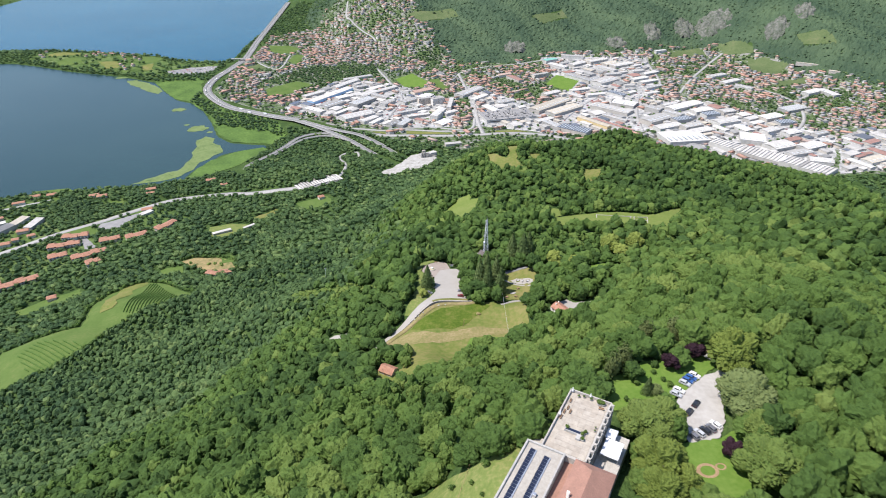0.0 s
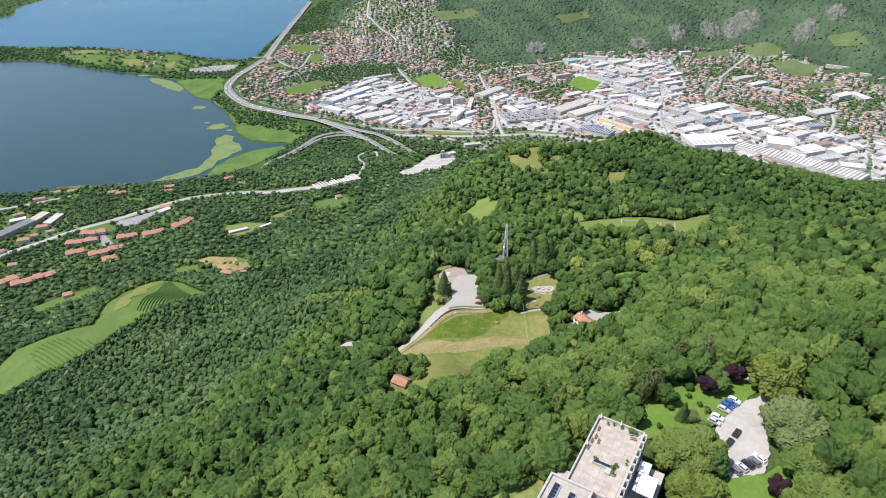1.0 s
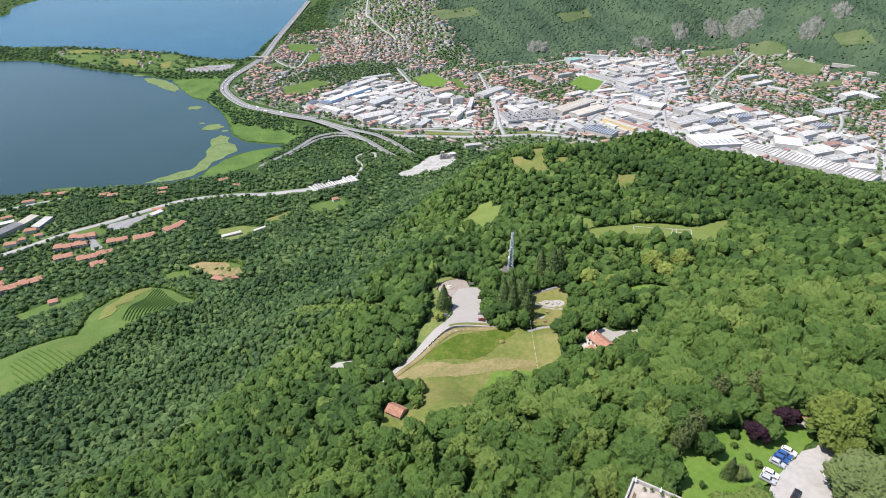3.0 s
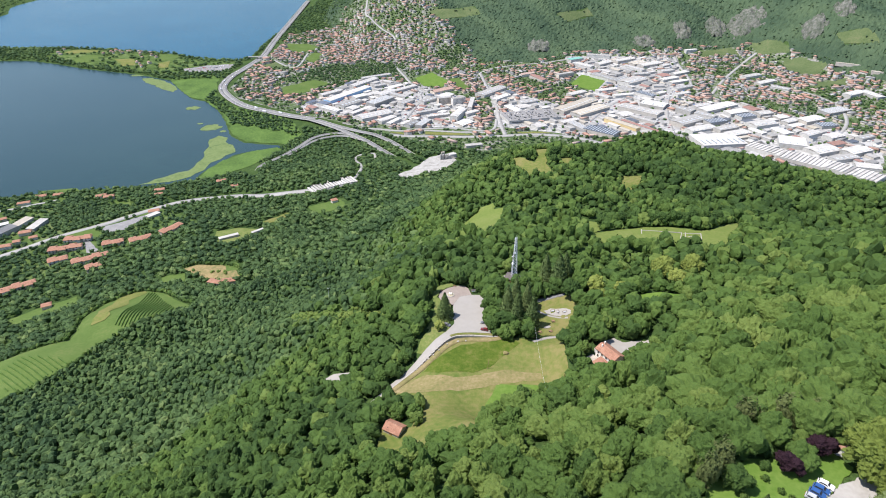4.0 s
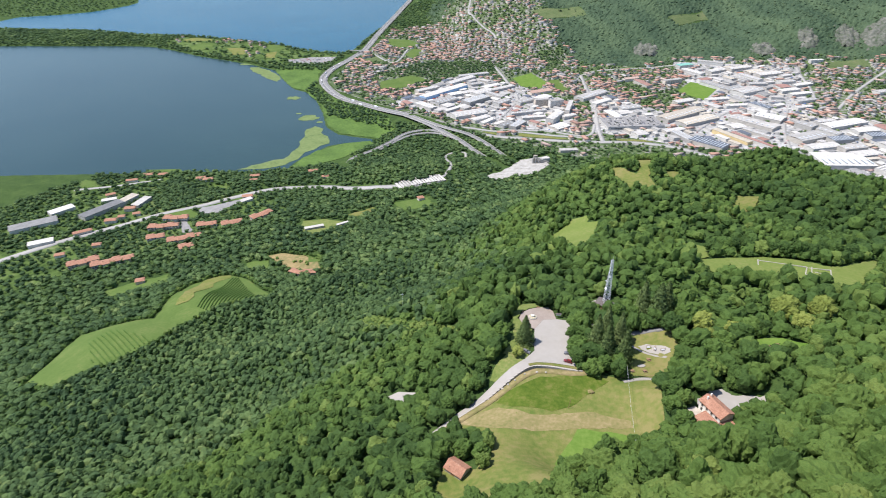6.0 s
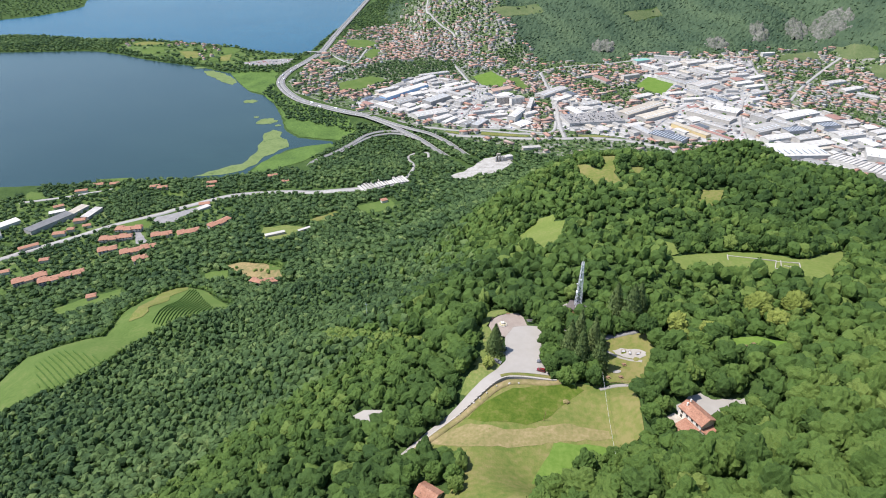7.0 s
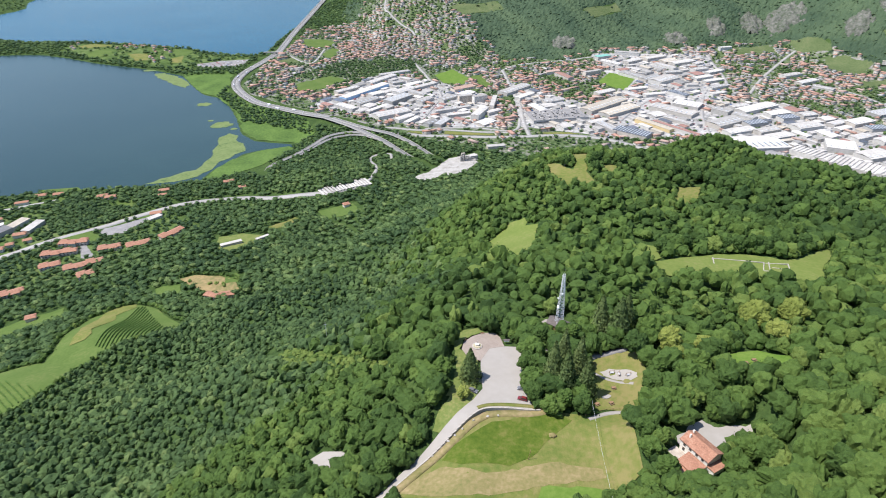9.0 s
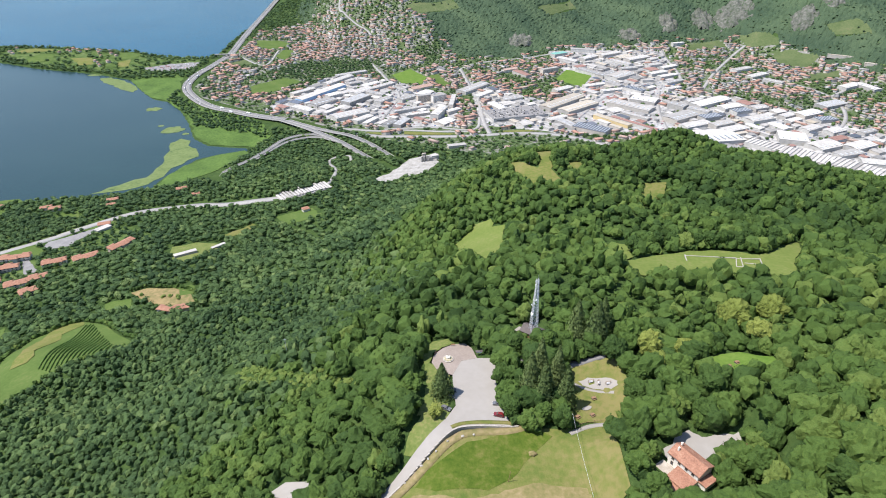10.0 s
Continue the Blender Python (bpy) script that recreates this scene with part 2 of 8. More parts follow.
# levelled spots: x, y, height, flat radius, outer radius
LEVELS = ((2, 354, 346, 24, 52), (22, 296, 344, 20, 46), (80, 311, 355, 16, 34), (40, 128, 424, 18, 48), (94, 160, 422, 32, 60), (44, 345, 346, 12, 30), (-37, 258, 348, 6, 22))
FOOT_X = (-9000, -1100, -700, -400, -100, 300, 700, 1000, 1300, 2000, 9000)
FOOT_Y = (12000, 9000, 3300, 2500, 2420, 2390, 2380, 2330, 1950, 1500, 1200)
LAKE_EAST = [(-2300, 2300), (-1773, 2403), (-1671, 2415), (-1532, 2366), (-1384, 2294), (-1261, 2257), (-1138, 2214), (-1010, 2150), (-938, 2048),
             (-848, 1936), (-793, 1908), (-728, 1825), (-671, 1723), (-617, 1608), (-566, 1555), (-460, 1538), (-455, 1522),
             (-526, 1497), (-560, 1469), (-575, 1432), (-592, 1386), (-601, 1339), (-598, 1314), (-666, 1281), (-758, 1263),
             (-826, 1252), (-911, 1229), (-971, 1208), (-1300, 1130), (-1900, 1200), (-2600, 1600)]
LAKE_WEST = [(-836, 2471), (-892, 2442), (-1033, 2465), (-1156, 2548), (-1282, 2574), (-1440, 2610), (-1642, 2634), (-1811, 2618),
             (-1960, 2640), (-2100, 2660), (-2300, 2640), (-2700, 2600), (-2900, 2780), (-2620, 2960), (-2480, 3110), (-2420, 3320), (-2427, 3423), (-2566, 3653), (-2600, 4600), (-1000, 4700),
             (-944, 3976), (-908, 3481), (-866, 3090), (-856, 2772)]


def edge_distance(px, py, poly):
    """Distance to the outline of poly, negative inside."""
    p = np.array(poly, float)
    q = np.roll(p, -1, 0)
    best = np.full(px.shape, 1e9)
    inside = np.zeros(px.shape, bool)
    for (ax, ay), (bx, by) in zip(p, q):
        dx, dy = bx - ax, by - ay
        s = np.clip(((px - ax) * dx + (py - ay) * dy) / (dx * dx + dy * dy + 1e-9), 0, 1)
        best = np.minimum(best, np.hypot(px - ax - s * dx, py - ay - s * dy))
        if ay != by:
            inside ^= ((ay > py) != (by > py)) & (px < (bx - ax) * (py - ay) / (by - ay) + ax)
    return np.where(inside, -best, best)


def height(px, py):
    px, py = np.asarray(px, float), np.asarray(py, float)
    z = 8 + 18 / (1 + np.exp(-(px - 150) / 180)) + np.clip(px - 400, 0, 2000) * 0.03
    for a, b, r, h in RIDGE + KNOLLS:
        z = z + h * np.exp(-((px - a) ** 2 + (py - b) ** 2) / (0.605 * r * r))
    up = py - np.interp(px, FOOT_X, FOOT_Y)
    z = z + 0.42 * 40 * np.logaddexp(0, up / 40)
    z = z + np.clip(up / 200, 0, 1) * 30 * np.sin(px / 97 + 1.3 * np.sin(py / 160)) * np.sin(py / 210 + px / 330)
    flank = np.clip((-40 - px) / 90, 0, 1) * np.clip((900 - py) / 200, 0, 1) * np.clip((px + 620) / 200, 0, 1)
    z = z + flank * (5.5 * np.sin(py / 33 + 0.9 * np.sin(px / 70)) + 3 * np.sin(py / 15 + px / 45))
    crest = np.clip((py - 400) / 80, 0, 1) * np.clip((900 - py) / 100, 0, 1) * np.clip((px + 40) / 80, 0, 1)
    z = z + crest * 4.0 * np.sin(px / 31 + 1.4 * np.sin(py / 47)) * np.sin(py / 29)
    for a, b, h, r0, r1 in LEVELS:
        w = np.clip((r1 - np.hypot(px - a, py - b)) / (r1 - r0), 0, 1)
        w = w * w * (3 - 2 * w)
        z = z * (1 - w) + h * w
    for lake in (LAKE_EAST, LAKE_WEST):
        near = (px < -300) & (py > 900)
        d = np.full(px.shape, 5000.0)
        d[near] = edge_distance(px[near], py[near], lake)
        z = np.minimum(z, np.where(d < 0, np.maximum(d * 0.06, -4), d * 0.06 + (d / 35) ** 2 + 0.25))
    return z


def height_at(px, py):
    return float(height(np.array([px], float), np.array([py], float))[0])


def smooth(ob):
    ob.data.polygons.foreach_set("use_smooth", np.ones(len(ob.data.polygons), bool))
    return ob


def faceted(ob):
    ob.data.polygons.foreach_set("use_smooth", np.zeros(len(ob.data.polygons), bool))
    return ob


def mesh_from(name, verts, faces, mat, tint=None):
    """One mesh object from arrays; faces all have the same number of corners."""
    faces = np.asarray(faces, np.int32)
    me = bpy.data.meshes.new(name)
    me.vertices.add(len(verts))
    me.vertices.foreach_set("co", np.asarray(verts, np.float32).ravel())
    k = faces.shape[1]
    me.loops.add(faces.size)
    me.loops.foreach_set("vertex_index", faces.ravel())
    me.polygons.add(len(faces))
    me.polygons.foreach_set("loop_start", np.arange(0, faces.size, k, dtype=np.int32))
    me.materials.append(mat)
    if tint is not None:
        me.attributes.new("tint", "FLOAT", "FACE").data.foreach_set("value", np.asarray(tint, np.float32))
    me.update()
    me.validate()
    return new(name, me)


def spread(stops):
    """Coordinates with the given spacing between stops: (start, step), ..., end."""
    out = []
    for (a, step), nxt in zip(stops[:-1], stops[1:]):
        b = nxt[0]
        out += list(np.linspace(a, b, max(1, round((b - a) / step)), endpoint=False))
    return np.array(out + [stops[-1][0]])


GX = spread([(-7000, 400), (-2600, 60), (-1300, 16), (-300, 6), (300, 14), (1500, 60), (3000, 400), (7000, 0)])
GY = spread([(-3000, 300), (-300, 30), (60, 6), (700, 12), (2700, 25), (3600, 100), (7000, 0)])
gx, gy = np.meshgrid(GX, GY)
gz = height(gx.ravel(), gy.ravel())
nx, ny = len(GX), len(GY)
idx = np.arange(nx * ny).reshape(ny, nx)
ground = mesh_from("ground", np.stack([gx.ravel(), gy.ravel(), gz], 1),
                   np.stack([idx[:-1, :-1], idx[:-1, 1:], idx[1:, 1:], idx[1:, :-1]], -1).reshape(-1, 4), M_FLOOR)
tagged(smooth(ground), "green and brown forest floor of hills, plain and mountain", "ground", kind="structure")


def ragged(poly, amp, seed=1):
    """An outline with more corners, pushed in and out a little."""
    r = random.Random(seed + len(poly))
    out = []
    for (ax, ay), (bx, by) in zip(poly, poly[1:] + poly[:1]):
        n = max(1, int(math.hypot(bx - ax, by - ay) / (amp * 4)))
        for k in range(n):
            s = k / n
            out.append((ax + (bx - ax) * s + r.uniform(-amp, amp), ay + (by - ay) * s + r.uniform(-amp, amp)))
    return out


def sheet(name, poly, mat, lift, cell, label, category="ground", kind="structure", z=None):
    """A patch of ground cover inside an outline, laid over the land."""
    bm = bmesh.new()
    f = bm.faces.new([bm.verts.new((a, b, 0)) for a, b in poly])
    for axis in (0, 1):
        lo, hi = min(p[axis] for p in poly), max(p[axis] for p in poly)
        for c in np.arange(math.ceil(lo / cell) * cell, hi, cell):
            at, way = [0, 0, 0], [0, 0, 0]
            at[axis], way[axis] = c, 1
            bmesh.ops.bisect_plane(bm, geom=bm.verts[:] + bm.edges[:] + bm.faces[:], plane_co=at, plane_no=way)
    bmesh.ops.recalc_face_normals(bm, faces=bm.faces)
    co = np.array([v.co[:2] for v in bm.verts])
    hz = height(co[:, 0], co[:, 1]) + lift if z is None else np.full(len(co), z)
    for v, h in zip(bm.verts, hz):
        v.co.z = h
    for f in bm.faces:
        if f.normal.z < 0:
            f.normal_flip()
    me = bpy.data.meshes.new(name)
    bm.to_mesh(me)
    bm.free()
    me.materials.append(mat)
    ob = smooth(new(name, me))
    return tagged(ob, label, category, kind=kind)


def strip(name, line, width, mat, lift, label, rise=None, step=12.0, kind="structure", side=0.0):
    """A road along a line of points, smoothed, that follows the land or its own heights."""
    pts, zs = smooth_line(line, step)
    d = np.gradient(pts, axis=0)
    d /= np.linalg.norm(d, axis=1)[:, None] + 1e-9
    nrm = np.stack([-d[:, 1], d[:, 0]], 1)
    mid = pts + nrm * side
    a, b = mid + nrm * width / 2, mid - nrm * width / 2
    if rise is None and zs is None:
        hm = height(mid[:, 0], mid[:, 1])
        za = np.maximum(height(a[:, 0], a[:, 1]), hm) + lift
        zb = np.maximum(height(b[:, 0], b[:, 1]), hm) + lift
    else:
        za = zb = (zs if zs is not None else np.full(len(mid), rise)) + lift
    n = len(mid)
    v = np.concatenate([np.c_[a, za], np.c_[b, zb], np.c_[a, za - 1.2], np.c_[b, zb - 1.2]])
    i = np.arange(n - 1)
    f = [np.stack([n + i, n + i + 1, i + 1, i], 1), np.stack([i, i + 1, 2 * n + i + 1, 2 * n + i], 1),
         np.stack([3 * n + i, 3 * n + i + 1, n + i + 1, n + i], 1)]
    return tagged(mesh_from(name, v, np.concatenate(f), mat), label, "road", kind=kind)


def smooth_line(line, step):
    """Points every step metres along a Catmull-Rom curve, with heights if the line has them."""
    p = np.array(line, float)
    e = np.concatenate([[2 * p[0] - p[1]], p, [2 * p[-1] - p[-2]]])
    out = []
    for k in range(1, len(e) - 2):
        n = max(1, int(np.linalg.norm(e[k + 1][:2] - e[k][:2]) / step))
        for s in np.arange(n) / n:
            out.append(0.5 * (2 * e[k] + (e[k + 1] - e[k - 1]) * s + (2 * e[k - 1] - 5 * e[k] + 4 * e[k + 1] - e[k + 2]) * s * s
                              + (3 * e[k] - e[k - 1] - 3 * e[k + 1] + e[k + 2]) * s ** 3))
    out = np.array(out + [p[-1]])
    return out[:, :2], (out[:, 2] if out.shape[1] > 2 else None)


east = [(-6500, 700, 0), (-300, 700, 0), (-300, 2440, 0), (-900, 2430, 0), (-1500, 2600, 0), (-2000, 2610, 0), (-6500, 2600, 0)]
west = [(-6500, 2600, 0), (-2000, 2610, 0), (-1500, 2600, 0), (-900, 2430, 0), (-300, 2440, 0), (-300, 6500, 0), (-6500, 6500, 0)]
for outline, mat, label in ((east, M_WATER_EAST, "calm grey-green water of the nearer lake basin"), (west, M_WATER_WEST, "rippled blue water of the farther lake basin")):
    tagged(mesh_from("water", outline, [tuple(range(7))], mat), label, "lake", kind="structure")

# ---- ground cover: outlines in metres ----
LOT = [(-3, 333.2), (6, 334.8), (16, 334.4), (14, 346), (12, 360), (14, 374), (5, 374), (-2, 372), (-6, 363), (-6, 359), (-5, 345), (-9, 338),
       (-22, 323), (-37, 305), (-50, 287), (-46, 286), (-33, 303), (-19, 318), (-7, 331)]
PLAZA = [(-15, 371), (-14, 377), (-10, 382), (-5, 385), (0, 385), (3, 381), (5, 374), (-2, 372), (-6, 363), (-12, 365)]
MEADOW = [(-45, 290), (-33, 301), (-19, 316), (-7, 329), (-3, 332), (11, 334), (25, 333), (37, 332), (52, 334), (53, 318), (53, 301), (42, 294),
          (30, 286), (14, 272), (2, 244), (-20, 240), (-38, 247), (-36, 264), (-23, 263), (-18, 278), (-24, 287), (-36, 290)]
MOWN_DARK = [(-20, 310), (-16, 316), (-10, 319.5), (-5, 323), (0, 327), (13, 331), (23, 332), (29, 331), (31, 329), (25, 323), (20, 317), (14, 310), (6, 307), (0, 306), (-12, 307)]
MOWN_DRY = [(-39, 296), (-21, 306.5), (-3, 302.5), (6, 304), (14, 307), (22, 309), (34, 308), (44, 307), (42, 303), (30, 300.5), (14, 297), (-3, 292), (-20, 291)]
MOWN_GREEN = [(17, 297.5), (33, 298.5), (45, 297), (38, 291), (28, 284), (18, 275), (7, 273), (12, 285)]
PICNIC = [(36, 334), (40, 354), (42, 364), (50, 368), (65, 368), (66, 351), (64, 338), (60, 334), (48, 336)]
HOUSE_YARD = [(67, 315), (71, 317), (74, 321), (79, 323), (83, 320), (91, 321), (97, 321), (96, 316.5), (88, 315), (84, 311), (81, 309), (74, 304), (70, 305), (67.5, 309)]
VERGE = [(-8, 393), (-16, 394), (-19, 375), (-17, 359), (-18, 347), (-21, 340), (-9, 341), (-7.5, 352), (-7, 363), (-12.5, 365.5), (-15.5, 371), (-14.5, 378), (-10.5, 383), (-5, 386)]
LAY_BY = [(-78, 325), (-73, 328), (-63, 325), (-61, 321), (-66, 316), (-74, 318)]
GLADE = [(94, 359), (103, 363), (114, 364), (124, 357), (128, 352), (116, 347), (105, 346), (97, 352)]
MEADOW_FAR = [(-1, 548), (0, 570), (13, 578), (16, 585), (28, 580), (28, 568), (37, 562), (33, 546), (29, 508), (20, 488), (8, 510)]
FIELD = [(94, 464), (111, 472), (122, 475), (139, 480), (159, 479), (178, 475), (189, 481), (200, 490), (218, 506), (211, 489), (197, 469), (187, 451), (181, 440), (171, 440), (158, 447), (148, 447), (140, 450), (126, 446), (116, 445), (108, 443), (98, 442), (93, 450)]
FIELD_NOOK = [(93, 496), (101, 502), (106, 498), (102, 472), (94, 464), (90, 478)]
DRY_SLOPE = [(-422, 612), (-439, 656), (-453, 711), (-443, 730), (-422, 732), (-414, 718), (-424, 697), (-413, 645), (-406, 614)]
CLEARING_A = [(51, 674), (62, 662), (66, 650), (72, 644), (75, 660), (71, 688), (75, 694), (87, 692), (88, 680), (82, 656), (82, 638), (87, 616), (78, 604), (74, 612), (67, 616), (62, 606), (59, 622), (52, 645)]
CLEARING_C = [(96, 648), (108, 650), (105, 631), (96, 639)]
CLEARING_B = [(154, 617), (172, 621), (166, 602), (156, 590), (148, 574), (142, 578), (146, 599)]
YARD = [(86, 166), (99, 177), (109, 181), (110, 177), (103, 170), (98, 154), (93, 146), (82, 144), (82, 154), (84, 160), (84, 163)]
LAWN_NORTH = [(60, 168), (65, 176), (79, 185), (91, 187), (103, 188), (106, 183), (99, 177), (86, 166), (80, 163), (70, 159), (60, 158)]
LAWN_SOUTH = [(74, 140), (82, 145), (93, 146), (101, 150), (101, 136), (96, 118), (70, 118)]
GARDEN_SLOPE = [(-9, 136), (0, 140), (12, 137), (22, 142), (27, 142), (27, 138), (22, 130), (13, 113), (-2, 115), (-12, 126)]
VINEYARD = [(-545, 590), (-468, 585), (-435, 588), (-449, 647), (-463, 703), (-425, 734), (-387, 713), (-319, 648), (-320, 628), (-350, 609),
            (-377, 589), (-388, 566), (-388, 526), (-407, 500), (-445, 455), (-520, 480)]
LEFT_FIELD = [(-621, 726), (-593, 747), (-543, 763), (-518, 737), (-546, 717), (-597, 706)]
RED_CLEARING = [(-404, 806), (-385, 813), (-359, 806), (-335, 801), (-318, 790), (-305, 764), (-322, 759), (-340, 765), (-359, 771), (-382, 788)]
NURSERY = [(-409, 941), (-413, 966), (-385, 981), (-343, 971), (-339, 942), (-361, 922), (-365, 900), (-386, 905)]
TERRACE_FIELD = [(-357, 1008), (-322, 1066), (-312, 1050), (-344, 990)]
RED_GREENS = ([(-343, 806), (-324, 812), (-314, 788), (-329, 786)], [(-431, 792), (-397, 792), (-384, 771), (-415, 765)])
SIDE_FIELD = [(-290, 1085), (-233, 1112), (-208, 1070), (-262, 1043)]
QUARRY = [(-138, 1268), (-111, 1317), (-79, 1406), (-21, 1447), (-16, 1376), (-37, 1302), (-83, 1268), (-121, 1228)]
REED_NEAR = [(-600, 1320), (-592, 1380), (-575, 1432), (-526, 1497), (-470, 1522), (-455, 1500), (-465, 1435), (-490, 1382), (-514, 1349), (-569, 1315)]
MARSH = [(-1020, 2165), (-842, 2232), (-826, 2099), (-775, 1945), (-675, 1850), (-555, 1780), (-466, 1690), (-425, 1600), (-455, 1542), (-560, 1559),
         (-614, 1609), (-668, 1723), (-728, 1825), (-806, 1919), (-864, 1953), (-940, 2050)]
TOWN = [(-760, 2010), (-700, 1920), (-540, 1805), (-400, 1730), (-250, 1630), (-100, 1520), (60, 1440), (400, 1300), (800, 1250), (1500, 1300),
        (1500, 1800), (1250, 2050), (1050, 2420), (700, 2440), (380, 2430), (236, 2345), (90, 2380), (-9, 2525), (-51, 2623), (-98, 2817), (-180, 3050), (-560, 3100),
        (-780, 2900), (-760, 2500), (-780, 2300)]
WEST_PLAIN = [(-700, 820), (-620, 880), (-560, 960), (-480, 1010), (-480, 1050), (-600, 1150), (-760, 1180), (-990, 1180), (-1100, 900), (-1000, 700), (-800, 720)]
ISELLA = [(-1650, 2440), (-1530, 2400), (-1384, 2320), (-1261, 2285), (-1138, 2240), (-1010, 2190), (-860, 2260), (-830, 2400), (-900, 2425), (-1033, 2440), (-1156, 2520), (-1282, 2550), (-1440, 2585), (-1620, 2590)]
PITCH_A = [(-169, 2162), (-113, 2235), (-55, 2123), (-70, 2052), (-132, 2063)]
WOOD_BELT = [(-552, 2257), (-495, 2340), (-348, 2365), (-248, 2350), (-237, 2245), (-317, 2147), (-419, 2110), (-501, 2133)]
WOOD_CLUMP = [(-116, 2424), (-86, 2479), (-24, 2505), (7, 2467), (-7, 2385), (-76, 2384)]
TOWN_FIELDS = ([(-591, 2043), (-511, 2138), (-445, 2095), (-503, 1981), (-566, 1949)], [(-609, 2435), (-599, 2550), (-559, 2525), (-555, 2360)],
               [(-745, 2715), (-652, 2700), (-590, 2633), (-646, 2545), (-720, 2576)], [(-53, 2144), (-23, 2171), (15, 2043), (-5, 2012)])
ISELLA_PARK = [(-994, 2236), (-1010, 2276), (-941, 2323), (-845, 2352), (-845, 2275), (-865, 2233), (-925, 2223)]
ISELLA_MEADOWS = ([(-1591, 2517), (-1566, 2595), (-1475, 2570), (-1462, 2530), (-1553, 2487)], [(-1482, 2379), (-1485, 2460), (-1440, 2480), (-1385, 2396), (-1445, 2352)],
                  [(-1339, 2412), (-1262, 2416), (-1206, 2315), (-1258, 2316)], [(-1196, 2483), (-1180, 2530), (-1112, 2500), (-1101, 2408), (-1143, 2387)],
                  [(-1140, 2350), (-1112, 2389), (-1071, 2290), (-1104, 2276)])
ISELLA_HOUSES = ((-1423, 2499), (-1408, 2532), (-1404, 2566), (-1380, 2548), (-1356, 2566), (-1332, 2534), (-1351, 2508), (-1388, 2510), (-1310, 2560), (-1267, 2481), (-1290, 2540), (-1217, 2473),
                 (-1251, 2535), (-1223, 2361), (-1199, 2331), (-1169, 2345), (-1176, 2297), (-1609, 2507), (-1582, 2477), (-1615, 2560), (-1187, 2444), (-1240, 2440))
PITCH_B = [(342, 2061), (397, 2180), (472, 2118), (407, 1973)]

WORKS_AREAS = ([(880, 1262), (1010, 1500), (1120, 1560), (1230, 1480), (1240, 1330), (1080, 1290)],
               [(-496, 1806), (-360, 2180), (-152, 2083), (48, 1889), (43, 1640), (-184, 1660)],
               [(70, 2075), (291, 1821), (402, 1993), (368, 2396), (767, 2359), (620, 1700), (585, 1586), (330, 1560), (92, 1650)],
               [(612, 1852), (786, 1820), (874, 1703), (1005, 1502), (872, 1270), (565, 1420)])
HILL_MEADOWS = ([(1033, 2407), (1080, 2376), (1122, 2305), (1113, 2261), (1039, 2327)], [(1085, 2237), (1133, 2223), (1185, 2135), (1122, 2084), (1060, 2143)],
                [(1077, 2006), (1192, 2035), (1175, 1983), (1059, 1952)], [(860, 2394), (982, 2413), (989, 2360), (859, 2337)],
                [(359, 2648), (493, 2729), (516, 2688), (403, 2626)], [(-148, 2732), (37, 2778), (60, 2704), (-99, 2656)],
                [(1225, 2227), (1302, 2185), (1308, 2114), (1238, 2168)], [(-698, 2630), (-633, 2707), (-594, 2580), (-661, 2527)],
                [(-742, 2343), (-690, 2404), (-663, 2318), (-719, 2284)])
for k, poly in enumerate(HILL_MEADOWS):
    sheet("hill_meadow", ragged(poly, 9.0, k), M_HILL, 1.2, 16, "dull green meadow on the mountain's foot", "meadow")
SHOULDER = [(-25, 325), (-23, 333), (-18, 341), (-10, 345), (-5, 340), (-18, 320)]
# the soil lies a little below the turf and gravel laid on it
co = np.empty(len(ground.data.vertices) * 3, np.float32)
ground.data.vertices.foreach_get("co", co)
co = co.reshape(-1, 3)
for poly in (MEADOW, LOT, PLAZA, PICNIC, HOUSE_YARD, LAY_BY, GLADE, MEADOW_FAR, FIELD, FIELD_NOOK, CLEARING_A, CLEARING_B, CLEARING_C, YARD, LAWN_NORTH, LAWN_SOUTH, GARDEN_SLOPE, SHOULDER, VERGE):
    q = np.array(poly, float)
    box_ = ((co[:, :2] > q.min(0) - 2) & (co[:, :2] < q.max(0) + 2)).all(1)
    sel = np.where(box_)[0]
    deep = edge_distance(co[sel, 0].astype(float), co[sel, 1].astype(float), q) < -0.3
    co[sel[deep], 2] = height(co[sel[deep], 0], co[sel[deep], 1]) - 1.2
ground.data.vertices.foreach_set("co", co.ravel())
ground.data.update()
sheet("road_shoulder", ragged(SHOULDER, 0.3), M_ROUGH, 0.12, 3, "rough grassy shoulder beside the road", "verge")
sheet("grass_verge", ragged(VERGE, 0.5), M_ROUGH, 0.28, 3, "rough grass verge round the viewing place", "verge")
sheet("meadow", MEADOW, M_MEADOW, 0.25, 4, "half-mown meadow of green and yellowed grass", "meadow")
sheet("meadow_hay", ragged(MOWN_DRY, 0.7), M_DRY, 0.33, 4, "pale dry strip of mown hay across the meadow", "meadow")
sheet("meadow_dark", ragged(MOWN_DARK, 1.1), M_TALL, 0.37, 4, "darker green unmown grass below the wall", "meadow")
sheet("meadow_green", ragged(MOWN_GREEN, 0.7), M_LAWN, 0.35, 4, "fresh green patch of grass at the meadow's edge", "meadow")
sheet("parking_ground", LOT, M_GRAVEL, 0.35, 5, "pale worn asphalt of the car park and its road", "car park")
sheet("plaza", PLAZA, M_PLAZA, 0.40, 5, "round paved viewing place with brownish paving", "plaza")
sheet("picnic_lawn", ragged(PICNIC, 0.6), M_MEADOW, 0.25, 5, "picnic lawn of short yellow-green grass", "lawn")
